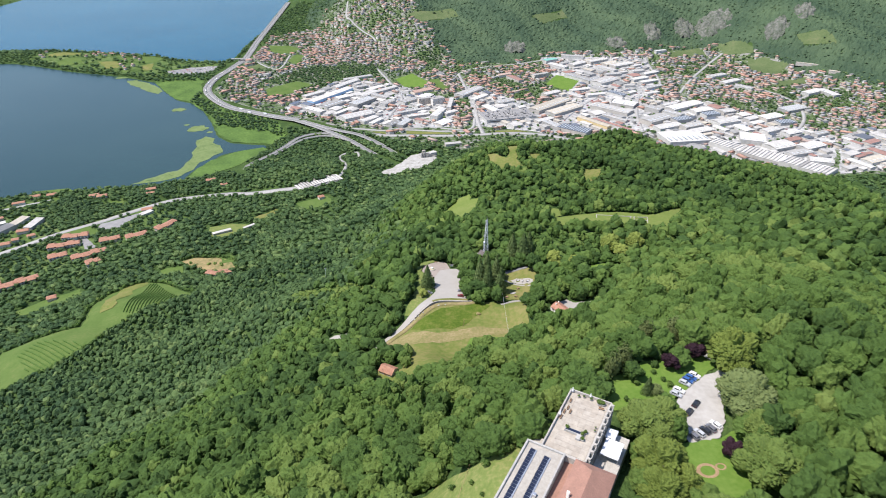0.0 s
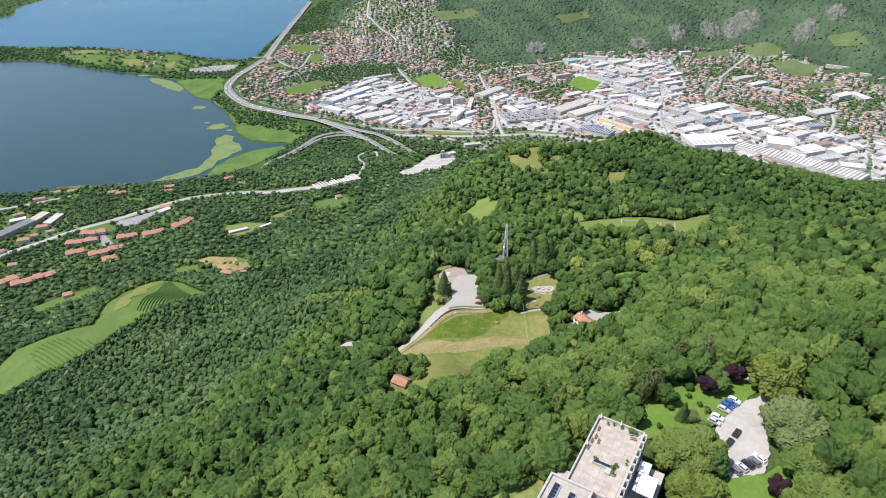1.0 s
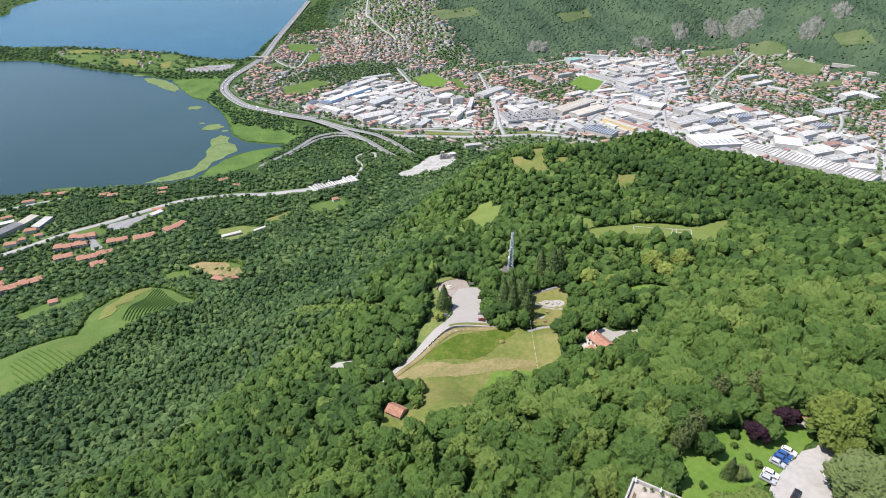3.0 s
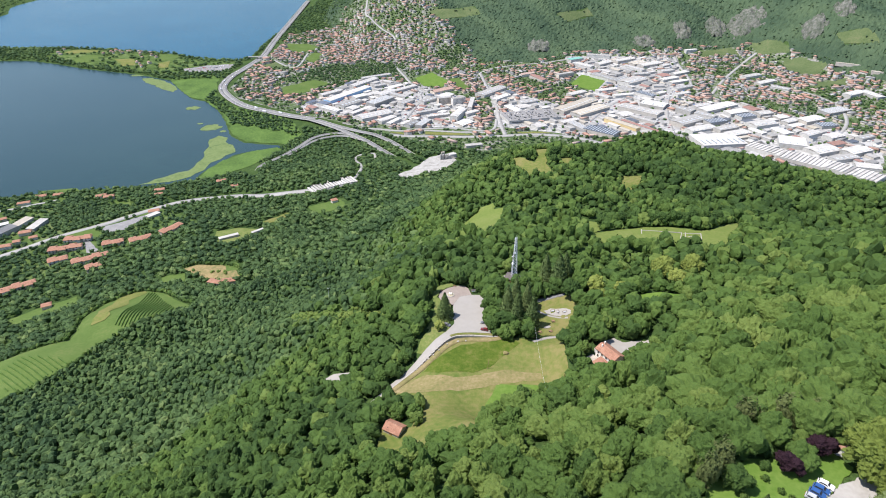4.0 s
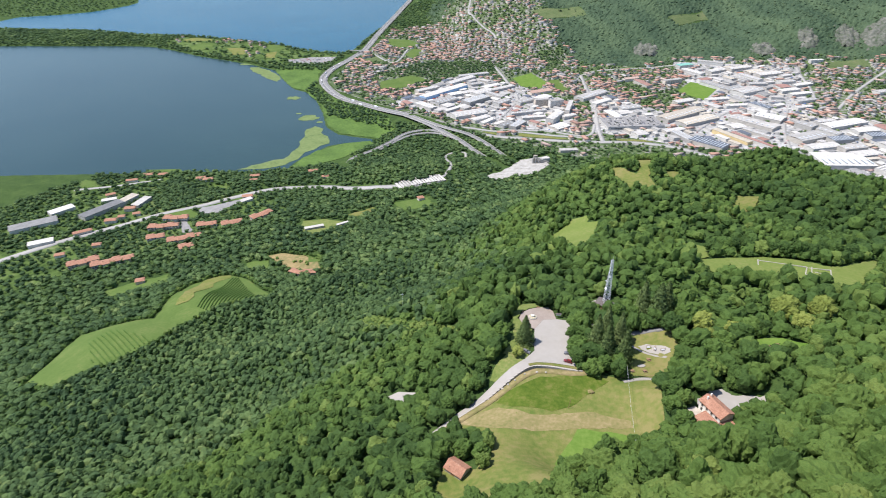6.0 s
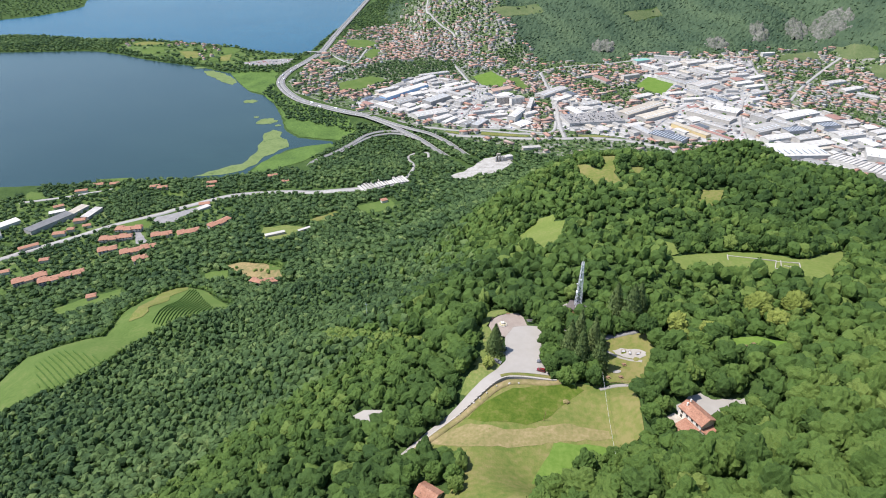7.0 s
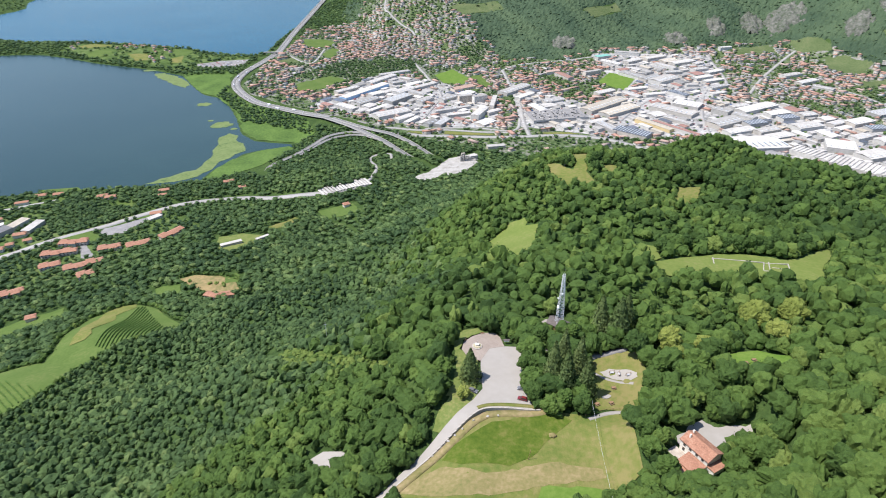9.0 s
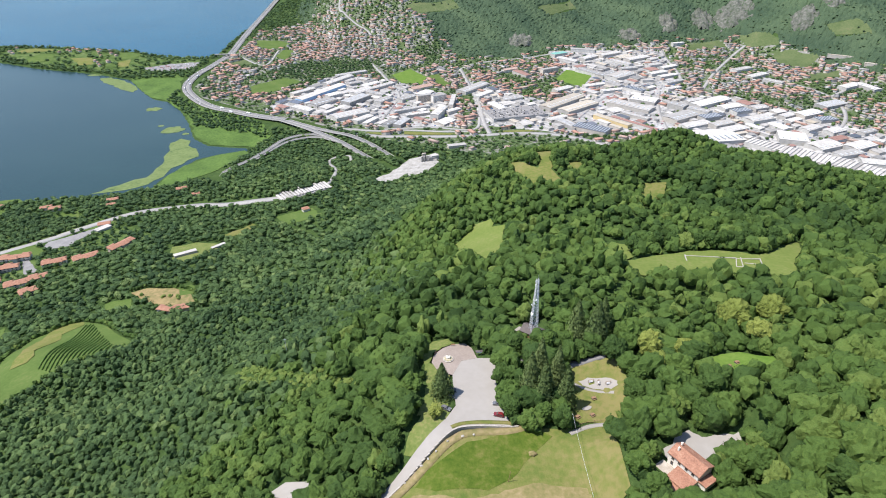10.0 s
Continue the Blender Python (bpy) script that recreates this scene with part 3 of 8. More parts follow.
sheet("house_yard", ragged(HOUSE_YARD, 0.4), M_GRAVEL, 0.3, 5, "grey gravel yard round the stone house", "yard")
sheet("lay_by", LAY_BY, M_GRAVEL, 0.3, 4, "pale gravel lay-by in the wood", "lay-by")
sheet("glade", ragged(GLADE, 0.8), M_LAWN, 0.3, 5, "small green glade between the trees", "meadow")
sheet("far_meadow", ragged(MEADOW_FAR, 1.0), M_PALE, 0.3, 8, "small meadow on the wooded slope", "meadow")
sheet("ruin_field", ragged(FIELD, 1.2), M_PALE, 0.3, 8, "long mown field with low ruined walls", "meadow")
sheet("ruin_field", ragged(FIELD_NOOK, 0.6), M_PALE, 0.3, 8, "small lawn at the end of the ruin field", "meadow")
sheet("clearing", ragged(CLEARING_A, 1.2), M_MEADOW, 0.3, 8, "dry grassy clearing near the hilltop", "meadow")
sheet("clearing", ragged(CLEARING_C, 0.8), M_MEADOW, 0.3, 8, "dry grassy clearing between trees", "meadow")
sheet("clearing", ragged(CLEARING_B, 1.2), M_MEADOW, 0.3, 8, "small dry clearing on the hillside", "meadow")
sheet("car_yard", ragged(YARD, 0.3), M_YARD, 0.35, 5, "pale gravel parking yard among trees", "car park")
sheet("garden_slope", ragged(GARDEN_SLOPE, 0.8), M_ROUGH, 0.3, 4, "rough grassy garden slope below the flat wing", "garden")
strip("footpath", [(76, 190), (81, 193.5), (86, 197), (92, 199)], 2.4, M_GRAVEL, 0.5, "pale gravel path behind the garden", step=2)
sheet("lawn", ragged(LAWN_NORTH, 0.6), M_LAWN, 0.3, 5, "green garden lawn beside the yard", "lawn")
sheet("lawn", ragged(LAWN_SOUTH, 0.6), M_LAWN, 0.3, 5, "bright green lawn with an ornamental bed", "lawn")
sheet("vineyard_ground", ragged(VINEYARD, 2.5), M_VINE, 0.5, 12, "grassy slope of a vineyard", "field")
sheet("dry_slope", ragged(DRY_SLOPE, 3.5), M_MEADOW, 0.9, 12, "dry yellow-brown grass beside the vineyard", "field")
sheet("field", ragged(LEFT_FIELD, 3.0), M_VINE, 0.5, 14, "light green field between woods", "field")
sheet("soil_clearing", ragged(RED_CLEARING, 3.0), M_SOIL, 0.5, 14, "bare ochre soil of a clearing", "field")
sheet("field", ragged(TERRACE_FIELD, 2.0), M_MEADOW, 0.5, 14, "narrow yellowish field on the slope", "field")
for k, poly in enumerate(RED_GREENS):
    sheet("lawn", ragged(poly, 2.0, k), M_VINE, 0.6, 12, "small green lawn beside the bare clearing", "lawn")
sheet("nursery_field", ragged(NURSERY, 3.0), M_ROUGH, 0.5, 14, "narrow green field with sheds", "field")
sheet("field", ragged(SIDE_FIELD, 3.0), M_VINE, 0.5, 14, "pale green field on the slope", "field")
sheet("quarry_ground", ragged(QUARRY, 3.0), M_QUARRY, 0.8, 14, "white gravel ground of a quarry works", "quarry")
sheet("reed_bed", ragged(REED_NEAR, 4.0), M_REED, 0.8, 16, "bright green reed bed on the lake shore", "reeds", "stuff")
sheet("marsh", ragged(MARSH, 4.0), M_REED, 0.9, 20, "green marsh between lake and highway", "marsh", "stuff")
sheet("town_ground", TOWN, M_TOWN, 0.6, 14, "gardens, yards and streets between the houses", "ground")
for k, area in enumerate(WORKS_AREAS):
    sheet("works_ground", ragged(area, 3.0, k), M_CONCRETE, 1.0, 14, "pale concrete and asphalt yards between the sheds", "ground")
sheet("west_ground", WEST_PLAIN, M_GARDEN, 0.6, 14, "gardens and yards beside the lake road", "ground")
for k, area in enumerate(TOWN_FIELDS):
    sheet("town_field", ragged(area, 2.5, k), M_VINE, 1.3, 14, "green field between the houses of the town", "field")
sheet("paved_park", ragged(ISELLA_PARK, 5.0), M_ASPHALT, 1.2, 20, "pale paved car park on the lake peninsula", "car park")
sheet("isella_ground", ISELLA, M_GARDEN, 0.6, 20, "meadows of the lake peninsula", "ground")
for k, poly in enumerate(ISELLA_MEADOWS):
    sheet("peninsula_meadow", ragged(poly, 4.0, k), (M_MEADOW, M_VINE)[k % 2], 1.1, 16, "light green meadow on the lake peninsula", "meadow")
sheet("playing_field", PITCH_A, M_LAWN, 1.4, 14, "bright green playing field in the town", "sports field")
sheet("playing_field", PITCH_B, M_LAWN, 1.4, 14, "bright green playing field by the sheds", "sports field")


def blob(cx, cy, rx, ry, turn, n=18, rough=0.16, seed=0):
    r = random.Random(seed)
    out = []
    for k in range(n):
        a = 2 * math.pi * k / n
        s = 1 + rough * r.uniform(-1, 1)
        u, v = rx * s * math.cos(a), ry * s * math.sin(a)
        out.append((cx + u * math.cos(turn) - v * math.sin(turn), cy + u * math.sin(turn) + v * math.cos(turn)))
    return out


# floating mats of water lilies
for k, (a, b, rx, ry, turn) in enumerate(((-1152, 2212, 24, 12, 0.2), (-811, 1841, 21, 17, 0.0), (-693, 1668, 26, 26, 0.2), (-735, 1700, 8, 6, 0.2), (-650, 1640, 9, 7, 0.4))):
    sheet("lily_mat", blob(a, b, rx, ry, turn, 26, 0.18, k), M_PAD, 0, 30, "yellow-green mat of floating water lilies", "water lilies", "stuff", z=0.25)
LILY_BAND = [(-1114, 2167), (-1087, 2176), (-1024, 2139), (-971, 2086), (-936, 2040), (-944, 2009), (-983, 2031), (-1035, 2083), (-1081, 2118)]
sheet("lily_mat", ragged(LILY_BAND, 4.0, 5), M_PAD, 0, 20, "long pale mat of floating water lilies", "water lilies", "stuff", z=0.25)
LILY_SHORE = [(-712, 1284), (-668, 1344), (-637, 1372), (-633, 1418), (-641, 1486), (-660, 1570), (-648, 1605), (-617, 1594), (-618, 1561), (-593, 1534), (-563, 1489), (-586, 1468), (-590, 1438), (-602, 1419), (-602, 1391), (-610, 1355), (-620, 1329), (-654, 1302)]
sheet("lily_mat", ragged(LILY_SHORE, 4.5, 3), M_PAD, 0, 20, "broad mat of water lilies along the lake shore", "water lilies", "stuff", z=0.25)

HIGHWAY = [(-927, 3906, 8), (-871, 3336, 8), (-824, 2842, 8), (-785, 2515, 9), (-783, 2432, 9), (-790, 2304, 10), (-803, 2170, 10), (-788, 2040, 10),
           (-737, 1938, 10), (-655, 1838, 11), (-570, 1784, 12), (-491, 1740, 13), (-415, 1705, 15)]
BRANCH = [(-422, 1700, 15.2), (-354, 1642, 17), (-303, 1593, 17.5), (-246, 1533, 18), (-198, 1469, 18), (-165, 1423, 19), (-136, 1381, 20), (-108, 1338, 22)]
BRANCH_NORTH = [(-405, 1699, 15.2), (-336, 1643, 17), (-281, 1606, 17.5), (-231, 1578, 18), (-184, 1530, 18), (-151, 1483, 19), (-118, 1432, 20), (-88, 1386, 23)]
SLIP_INNER = [(-420, 1440, 12.5), (-396, 1500, 13.5), (-378, 1535, 14.5), (-360, 1556, 15), (-333, 1570, 15.4), (-298, 1568, 16.2), (-258, 1540, 17.4)]
SHORE_ROAD = [(-980, 1096), (-942, 1113), (-902, 1133), (-862, 1161), (-838, 1188)]
TOWN_RAMP = [(-300, 1640), (-240, 1640), (-196, 1628), (-160, 1621), (-125, 1626), (-72, 1620), (-14, 1608), (40, 1604), (85, 1598)]
TOWN_VERGES = ([(-101, 1613), (-37, 1603), (23, 1590), (14, 1580), (-70, 1586), (-100, 1592)], [(-196, 1612), (-164, 1611), (-150, 1590), (-185, 1602)],
               [(120, 1600), (200, 1606), (230, 1592), (150, 1590)])
SLIP = [(-464, 1310, 12), (-468, 1369, 12), (-457, 1395, 12.3), (-431, 1437, 13), (-407, 1493, 14), (-383, 1558, 15), (-343, 1588, 15.5), (-301, 1585, 16.2), (-266, 1556, 17.4)]
LAKE_ROAD = [(-900, 800), (-840, 880), (-797, 927), (-762, 966), (-728, 1012), (-672, 1066), (-629, 1117), (-565, 1175), (-470, 1191), (-388, 1166), (-297, 1164), (-245, 1188), (-222, 1215)]
SIDE_ROAD = [(-246, 1206), (-226, 1230), (-222, 1262), (-227, 1341), (-252, 1400), (-244, 1440), (-215, 1450), (-205, 1410)]
SHORE_LAWNS = ([(-890, 1203), (-920, 1263), (-897, 1281), (-857, 1276), (-820, 1246), (-827, 1220), (-819, 1173), (-849, 1173)],
               [(-709, 1169), (-711, 1204), (-686, 1189), (-668, 1160), (-686, 1146)], [(-1003, 1143), (-1005, 1161), (-965, 1145), (-949, 1120), (-963, 1109), (-974, 1110)], [(-725, 1019), (-690, 1054), (-653, 1023), (-653, 1000), (-706, 999)])
COURTS = ([(-662, 1038), (-667, 1057), (-647, 1071), (-616, 1105), (-600, 1100), (-616, 1064), (-613, 1038), (-652, 1026)], [(-671, 992), (-666, 998), (-624, 953), (-610, 943), (-632, 936)])
for side in (-7.0, 7.0):
    strip("highway", HIGHWAY, 11.5, M_ROAD, 0, "grey carriageway of a highway on a low viaduct", side=side, step=20)
strip("highway_median", HIGHWAY, 2.0, M_PARAPET, 0.25, "pale concrete barrier between the carriageways", step=20)
strip("highway_branch", BRANCH, 13, M_ROAD, 0.05, "grey carriageway that parts from the highway on tall piers", step=20)
strip("highway_branch", BRANCH_NORTH, 12, M_ROAD, 0.05, "grey carriageway that turns off towards the town", step=20)
strip("slip_road", SLIP, 9, M_ROAD, -0.1, "curved grey slip road on piers", step=16)
strip("slip_road", SLIP_INNER, 7, M_ROAD, -0.15, "narrow inner slip road beside the first", step=16)
# low concrete parapets along the decks
for deck, half_wide in ((HIGHWAY, 13.0), (BRANCH, 6.7), (BRANCH_NORTH, 6.2), (SLIP, 4.7), (SLIP_INNER, 3.7)):
    for s_ in (-1, 1):
        strip("deck_parapet", deck, 0.6, M_PARAPET, 0.75, "low pale concrete parapet of the viaduct", side=s_ * half_wide, step=16)
strip("shore_road", SHORE_ROAD, 9, M_ROADPALE, 0.9, "pale road beside the lake shore", step=12)
strip("town_ramp", TOWN_RAMP, 9, M_ROADPALE, 1.6, "pale ramp road in front of the town", step=12)
for k, poly in enumerate(TOWN_VERGES):
    sheet("road_verge", ragged(poly, 1.2, k), M_MEADOW, 1.5, 12, "yellow-green grass verge beside the main road", "verge")
strip("dry_bank", [(-44, 288.2), (-37.6, 295.6), (-26.2, 308.0), (-15.6, 318.6), (-8.2, 326.2), (-3.5, 329.6), (4, 331.2), (14, 331.8), (21, 333.5)], 3.2, M_DRY, 0.55, "dry straw-coloured bank below the wall", step=3)
for poly in SHORE_LAWNS:
    sheet("lawn", ragged(poly, 1.5), M_VINE, 1.0, 14, "green lawn of a villa near the lake", "lawn")
for poly in COURTS:
    sheet("paved_court", ragged(poly, 1.0), M_ASPHALT, 1.05, 14, "pale paved court beside the lake road", "yard")
strip("side_road", SIDE_ROAD, 7, M_ROADPALE, 0.9, "narrow pale road between trees", step=12)
strip("lake_road", LAKE_ROAD, 15, M_ROADPALE, 0.9, "pale main road along the foot of the hill", step=14)

# ---- trees ----
RNG = np.random.default_rng(11)


def ico(sub):
    bm = bmesh.new()
    bmesh.ops.create_icosphere(bm, subdivisions=sub, radius=1.0)
    v = np.array([x.co[:] for x in bm.verts])
    f = np.array([[q.index for q in x.verts] for x in bm.faces])
    bm.free()
    return v, f


def crown(rng, core_sub, leaves, leaf, lumps=7, flat=0.95, pointed=False):
    """A unit crown, about one wide in radius, base at z = 0: a lumpy dark heart under many small leaf clumps."""
    if pointed:
        k = np.arange(leaves)
        hgt = (k + rng.random(leaves)) / leaves
        tier = np.abs((hgt * 9) % 1 - 0.35)
        rad = 1.3 * (1 - hgt) ** 0.8 * (1.02 - 0.5 * tier) * rng.uniform(0.42, 1.08, leaves)
        a = rng.uniform(0, 2 * np.pi, leaves)
        pts = np.stack([rad * np.cos(a), rad * np.sin(a), hgt * 3.2 - 0.15 * rad], 1)
        out = np.stack([np.cos(a), np.sin(a), 0.25 * np.ones(leaves)], 1)
        v, f = ico(core_sub)
        v = v * [0.68, 0.68, 1.45] + [0, 0, 1.35]
        v[:, :2] *= np.clip((3.1 - v[:, 2]) / 2.0, 0.05, 1)[:, None]
    else:
        # boughs spread over the dome, each a rounded lump of its own size
        k = np.arange(lumps) + rng.random()
        up = 1 - (k + 0.5) / lumps * 1.25 + rng.uniform(-0.1, 0.1, lumps)
        turn = k * 2.39996 + rng.uniform(-0.35, 0.35, lumps)
        flatr = np.sqrt(np.clip(1 - up * up, 0.05, 1))
        c = np.stack([flatr * np.cos(turn), flatr * np.sin(turn), up], 1) * rng.uniform(0.40, 0.84, lumps)[:, None]
        r = rng.uniform(0.18, 0.42, lumps)
        c, r = np.concatenate([c, [[0, 0, 0.12]]]), np.append(r, 0.58)

        def skin(d):
            """How far out the lumps reach along each direction."""
            b = d @ c.T
            q = b * b - (c * c).sum(1) + r * r
            return np.where(q > 0, b + np.sqrt(np.maximum(q, 0)), 0).max(1)

        v, f = ico(core_sub)
        f = f[v[f].mean(1)[:, 2] > -0.5]
        v = v * (skin(v) * rng.uniform(*((0.87, 1.05) if core_sub > 1 else (0.84, 1.0)), len(v)))[:, None]
        d = rng.normal(size=(leaves, 3))
        d[:, 2] = np.abs(d[:, 2]) - 0.35
        d /= np.linalg.norm(d, axis=1)[:, None]
        pts = d * (skin(d) * rng.uniform(0.92, 1.06, leaves))[:, None]
        out = d + 0.0
        v[:, 2], pts[:, 2] = v[:, 2] * flat + 0.75, pts[:, 2] * flat + 0.75
    out = out + rng.normal(size=(leaves, 3)) * 0.34
    out /= np.linalg.norm(out, axis=1)[:, None]
    t = np.cross(out, rng.normal(size=(leaves, 3)))
    t /= np.linalg.norm(t, axis=1)[:, None] + 1e-9
    s = np.cross(out, t)
    size = leaf * rng.uniform(0.6, 1.3, leaves)[:, None]
    tri = np.stack([pts + t * size, pts - t * size * 0.6 + s * size * 0.9, pts - t * size * 0.6 - s * size * 0.9], 1)
    n = len(v)
    verts = np.concatenate([v, tri.reshape(-1, 3)])
    faces = np.concatenate([f, n + np.arange(3 * leaves).reshape(-1, 3)])
    return verts, faces


def plant(name, mats, templates, at, radius, tall, label, category="woodland"):
    """Many trees joined into one mesh: each takes one template, its own size, turn and tint."""
    vs, fs, ts, base = [], [], [], 0
    pick = RNG.integers(0, len(templates), len(at))
    for k, (tv, tf) in enumerate(templates):
        sel = np.where(pick == k)[0]
        if not len(sel):
            continue
        a = RNG.uniform(0, 2 * np.pi, len(sel))
        ca, sa = np.cos(a)[:, None], np.sin(a)[:, None]
        wide = RNG.uniform(0.8, 1.25, len(sel))[:, None]
        tx, ty = tv[:, 0] * wide, tv[:, 1] / wide
        x = (tx * ca - ty * sa) * radius[sel][:, None] + at[sel, 0][:, None]
        y = (tx * sa + ty * ca) * radius[sel][:, None] + at[sel, 1][:, None]
        z = tv[:, 2][None] * tall[sel][:, None] + at[sel, 2][:, None]
        vs.append(np.stack([x, y, z], -1).reshape(-1, 3))
        fs.append((tf[None] + (np.arange(len(sel)) * len(tv))[:, None, None] + base).reshape(-1, 3))
        ts.append(np.repeat(at[sel, 3], len(tf)))
        base += len(sel) * len(tv)
    ob = mesh_from(name, np.concatenate(vs), np.concatenate(fs), mats, np.concatenate(ts))
    return tagged(faceted(ob), label, category, kind="stuff")


def grid_points(x0, x1, y0, y1, step, jitter=0.42):
    xx, yy = np.meshgrid(np.arange(x0, x1, step), np.arange(y0, y1, step))
    xx = xx + (np.arange(xx.shape[0]) % 2)[:, None] * step / 2
    p = np.stack([xx.ravel(), yy.ravel()], 1)
    return p + RNG.uniform(-jitter, jitter, p.shape) * step


def clear_of(p, outlines):
    keep = np.ones(len(p), bool)
    for poly, margin in outlines:
        q = np.array(poly)[:, :2]
        box = ((p > q.min(0) - margin - 1) & (p < q.max(0) + margin + 1)).all(1) & keep
        keep[box] = edge_distance(p[box, 0], p[box, 1], q) > margin
    return keep


def off_lines(p, lines):
    keep = np.ones(len(p), bool)
    for line, margin in lines:
        c, _ = smooth_line(np.array(line)[:, :2], 8)
        for k in range(0, len(p), 4000):
            d = np.hypot(p[k:k + 4000, None, 0] - c[None, :, 0], p[k:k + 4000, None, 1] - c[None, :, 1]).min(1)
            keep[k:k + 4000] &= d > margin
    return keep


def lift(p, sink=0.0, shade=0.0):
    """x, y, height and tint of trees: tint drifts over the wood and jumps from tree to tree."""
    drift = 0.40 - 0.14 * np.clip(-p[:, 0] / 150 - 0.4, 0, 1) - 0.10 * np.clip(p[:, 0] / 200 - 0.3, 0, 1) * (p[:, 1] < 800) + 0.22 * np.sin(p[:, 0] / 61 + 1.7 * np.sin(p[:, 1] / 83)) + 0.20 * np.sin(p[:, 1] / 37 + p[:, 0] / 29 + 1.3 * np.sin(p[:, 0] / 23))
    tint = np.clip(0.45 * drift + RNG.beta(1.7, 2.4, len(p)) * 0.52 + 0.04 + shade, 0, 1)
    odd = RNG.random(len(p))
    tint = np.where(odd < 0.10, 0.08 + tint * 0.35, np.where(odd > 0.95, 0.70 + 0.25 * tint, tint))
    return np.c_[p, height(p[:, 0], p[:, 1]) - sink, tint]


def swell(p):
    """Stands of larger and of smaller trees."""
    s = 1.06 + 0.20 * np.sin(p[:, 0] / 43 + 2.0 * np.sin(p[:, 1] / 67)) * np.sin(p[:, 1] / 39 + 0.7)
    tall_one = RNG.random(len(p)) < 0.05
    return np.where(tall_one, 1.22, 1.0) * s * (1 - 0.27 * np.clip((-25 - p[:, 0]) / 60, 0, 1) * np.clip((p[:, 1] - 220) / 40, 0, 1))


SCRUB = [(-177, 524), (-131, 460), (-104, 428), (-69, 399), (-50, 379), (-44, 368), (-58, 376), (-82, 397), (-122, 433), (-151, 467)]
ROUND_MASSIF = [(43, 154), (56, 147), (63, 139), (52, 117), (53, 110), (37, 82), (7, 98), (29, 139), (33, 137)]
CABIN_SPOT = [(24, 383), (36, 380), (39, 393), (30, 399), (24, 394)]
BARN_SPOT = [(-37, 238), (-23, 238), (-22, 268), (-38, 268)]
ANNEX_SPOT = [(59, 301), (65, 291), (72, 291), (79, 298), (72, 303), (63, 309)]
HOUSE_FRONT = [(50, 280), (60, 266), (80, 268), (90, 288), (84, 300), (64, 300), (54, 296)]
# ground taken up by single large trees: x, y, half width
BIG_TREES = ((66.5, 150, 7.5), (73.5, 151, 7), (66.5, 129.5, 7.5), (64, 118, 6), (110.5, 182.5, 7.5), (99.5, 129, 8), (105.8, 158.5, 8.5), (51, 176, 5.5), (58, 183, 4.5))
OPEN_NEAR = [(VERGE, 1.5), (ANNEX_SPOT, 8), (SCRUB, 1), (SHOULDER, 0.5), (CABIN_SPOT, 1), (BARN_SPOT, 1), (MEADOW, 0), (LOT, 1.5), (PLAZA, 1), (PICNIC, 0.5), (HOUSE_YARD, 2.5), (LAY_BY, 4), (GLADE, 1), (YARD, 2), (LAWN_NORTH, 1.5), (LAWN_SOUTH, 1.5),
             (ROUND_MASSIF, 2.5), *[([(x - r, y - r), (x + r, y - r), (x + r, y + r), (x - r, y + r)], 1.5) for x, y, r in BIG_TREES], (GARDEN_SLOPE, 1), (MEADOW_FAR, 3), (FIELD, 3.5), (FIELD_NOOK, 3), (CLEARING_A, 3), (CLEARING_C, 3.5), (CLEARING_B, 5)]
OPEN_FAR = [(VINEYARD, 4), (LEFT_FIELD, 4), (RED_CLEARING, 4), (NURSERY, 4), (TERRACE_FIELD, 3), (RED_GREENS[0], 3), (RED_GREENS[1], 3), (SIDE_FIELD, 4), (QUARRY, 6), (REED_NEAR, 4), (MARSH, 4), (TOWN, 0), (WEST_PLAIN, 4),
            (ISELLA, 0), (LAKE_EAST, 5), (LAKE_WEST, 5)]

close_crowns = [crown(np.random.default_rng(80 + k), 4, 90, 0.05, 28) for k in range(8)]
mid_crowns = [crown(np.random.default_rng(100 + k), 3, 80, 0.072, 22) for k in range(9)]
back_crowns = [crown(np.random.default_rng(150 + k), 2, 26, 0.12, 14) for k in range(7)]
mount_crowns = [crown(np.random.default_rng(250 + k), 1, 6, 0.22, 7) for k in range(6)]
far_crowns = [crown(np.random.default_rng(200 + k), 1, 22, 0.18, 8) for k in range(6)]
near_crowns = [crown(np.random.default_rng(300 + k), 4, 350, 0.045, 30) for k in range(7)]

# woods of the ridge and its flanks
wide_p = grid_points(-110, 330, 96, 420, 8.8)
mid_grid = grid_points(-430, 480, 96, 800, 7.6)
small = grid_points(-430, -20, 200, 800, 5.9)
big_wood = lambda q: np.hypot(q[:, 0] - 90, (q[:, 1] - 150) * 1.05) < 175 + 14 * np.sin(q[:, 0] / 21)
flank = lambda q: (q[:, 0] <= -35 - 25 * np.sin(q[:, 1] / 50)) & (q[:, 1] >= 235)
p = np.concatenate([wide_p[big_wood(wide_p)], mid_grid[~big_wood(mid_grid) & ~flank(mid_grid)], small[flank(small) & ~big_wood(small)]])
p = p[(p[:, 0] < 0.80 * p[:, 1] + 90) & (p[:, 0] > -0.95 * p[:, 1] - 120) & (p[:, 1] < 720 + 0.2 * p[:, 0])]
p = p[clear_of(p, OPEN_NEAR + OPEN_FAR + [(HOUSE_FRONT, 0)])]


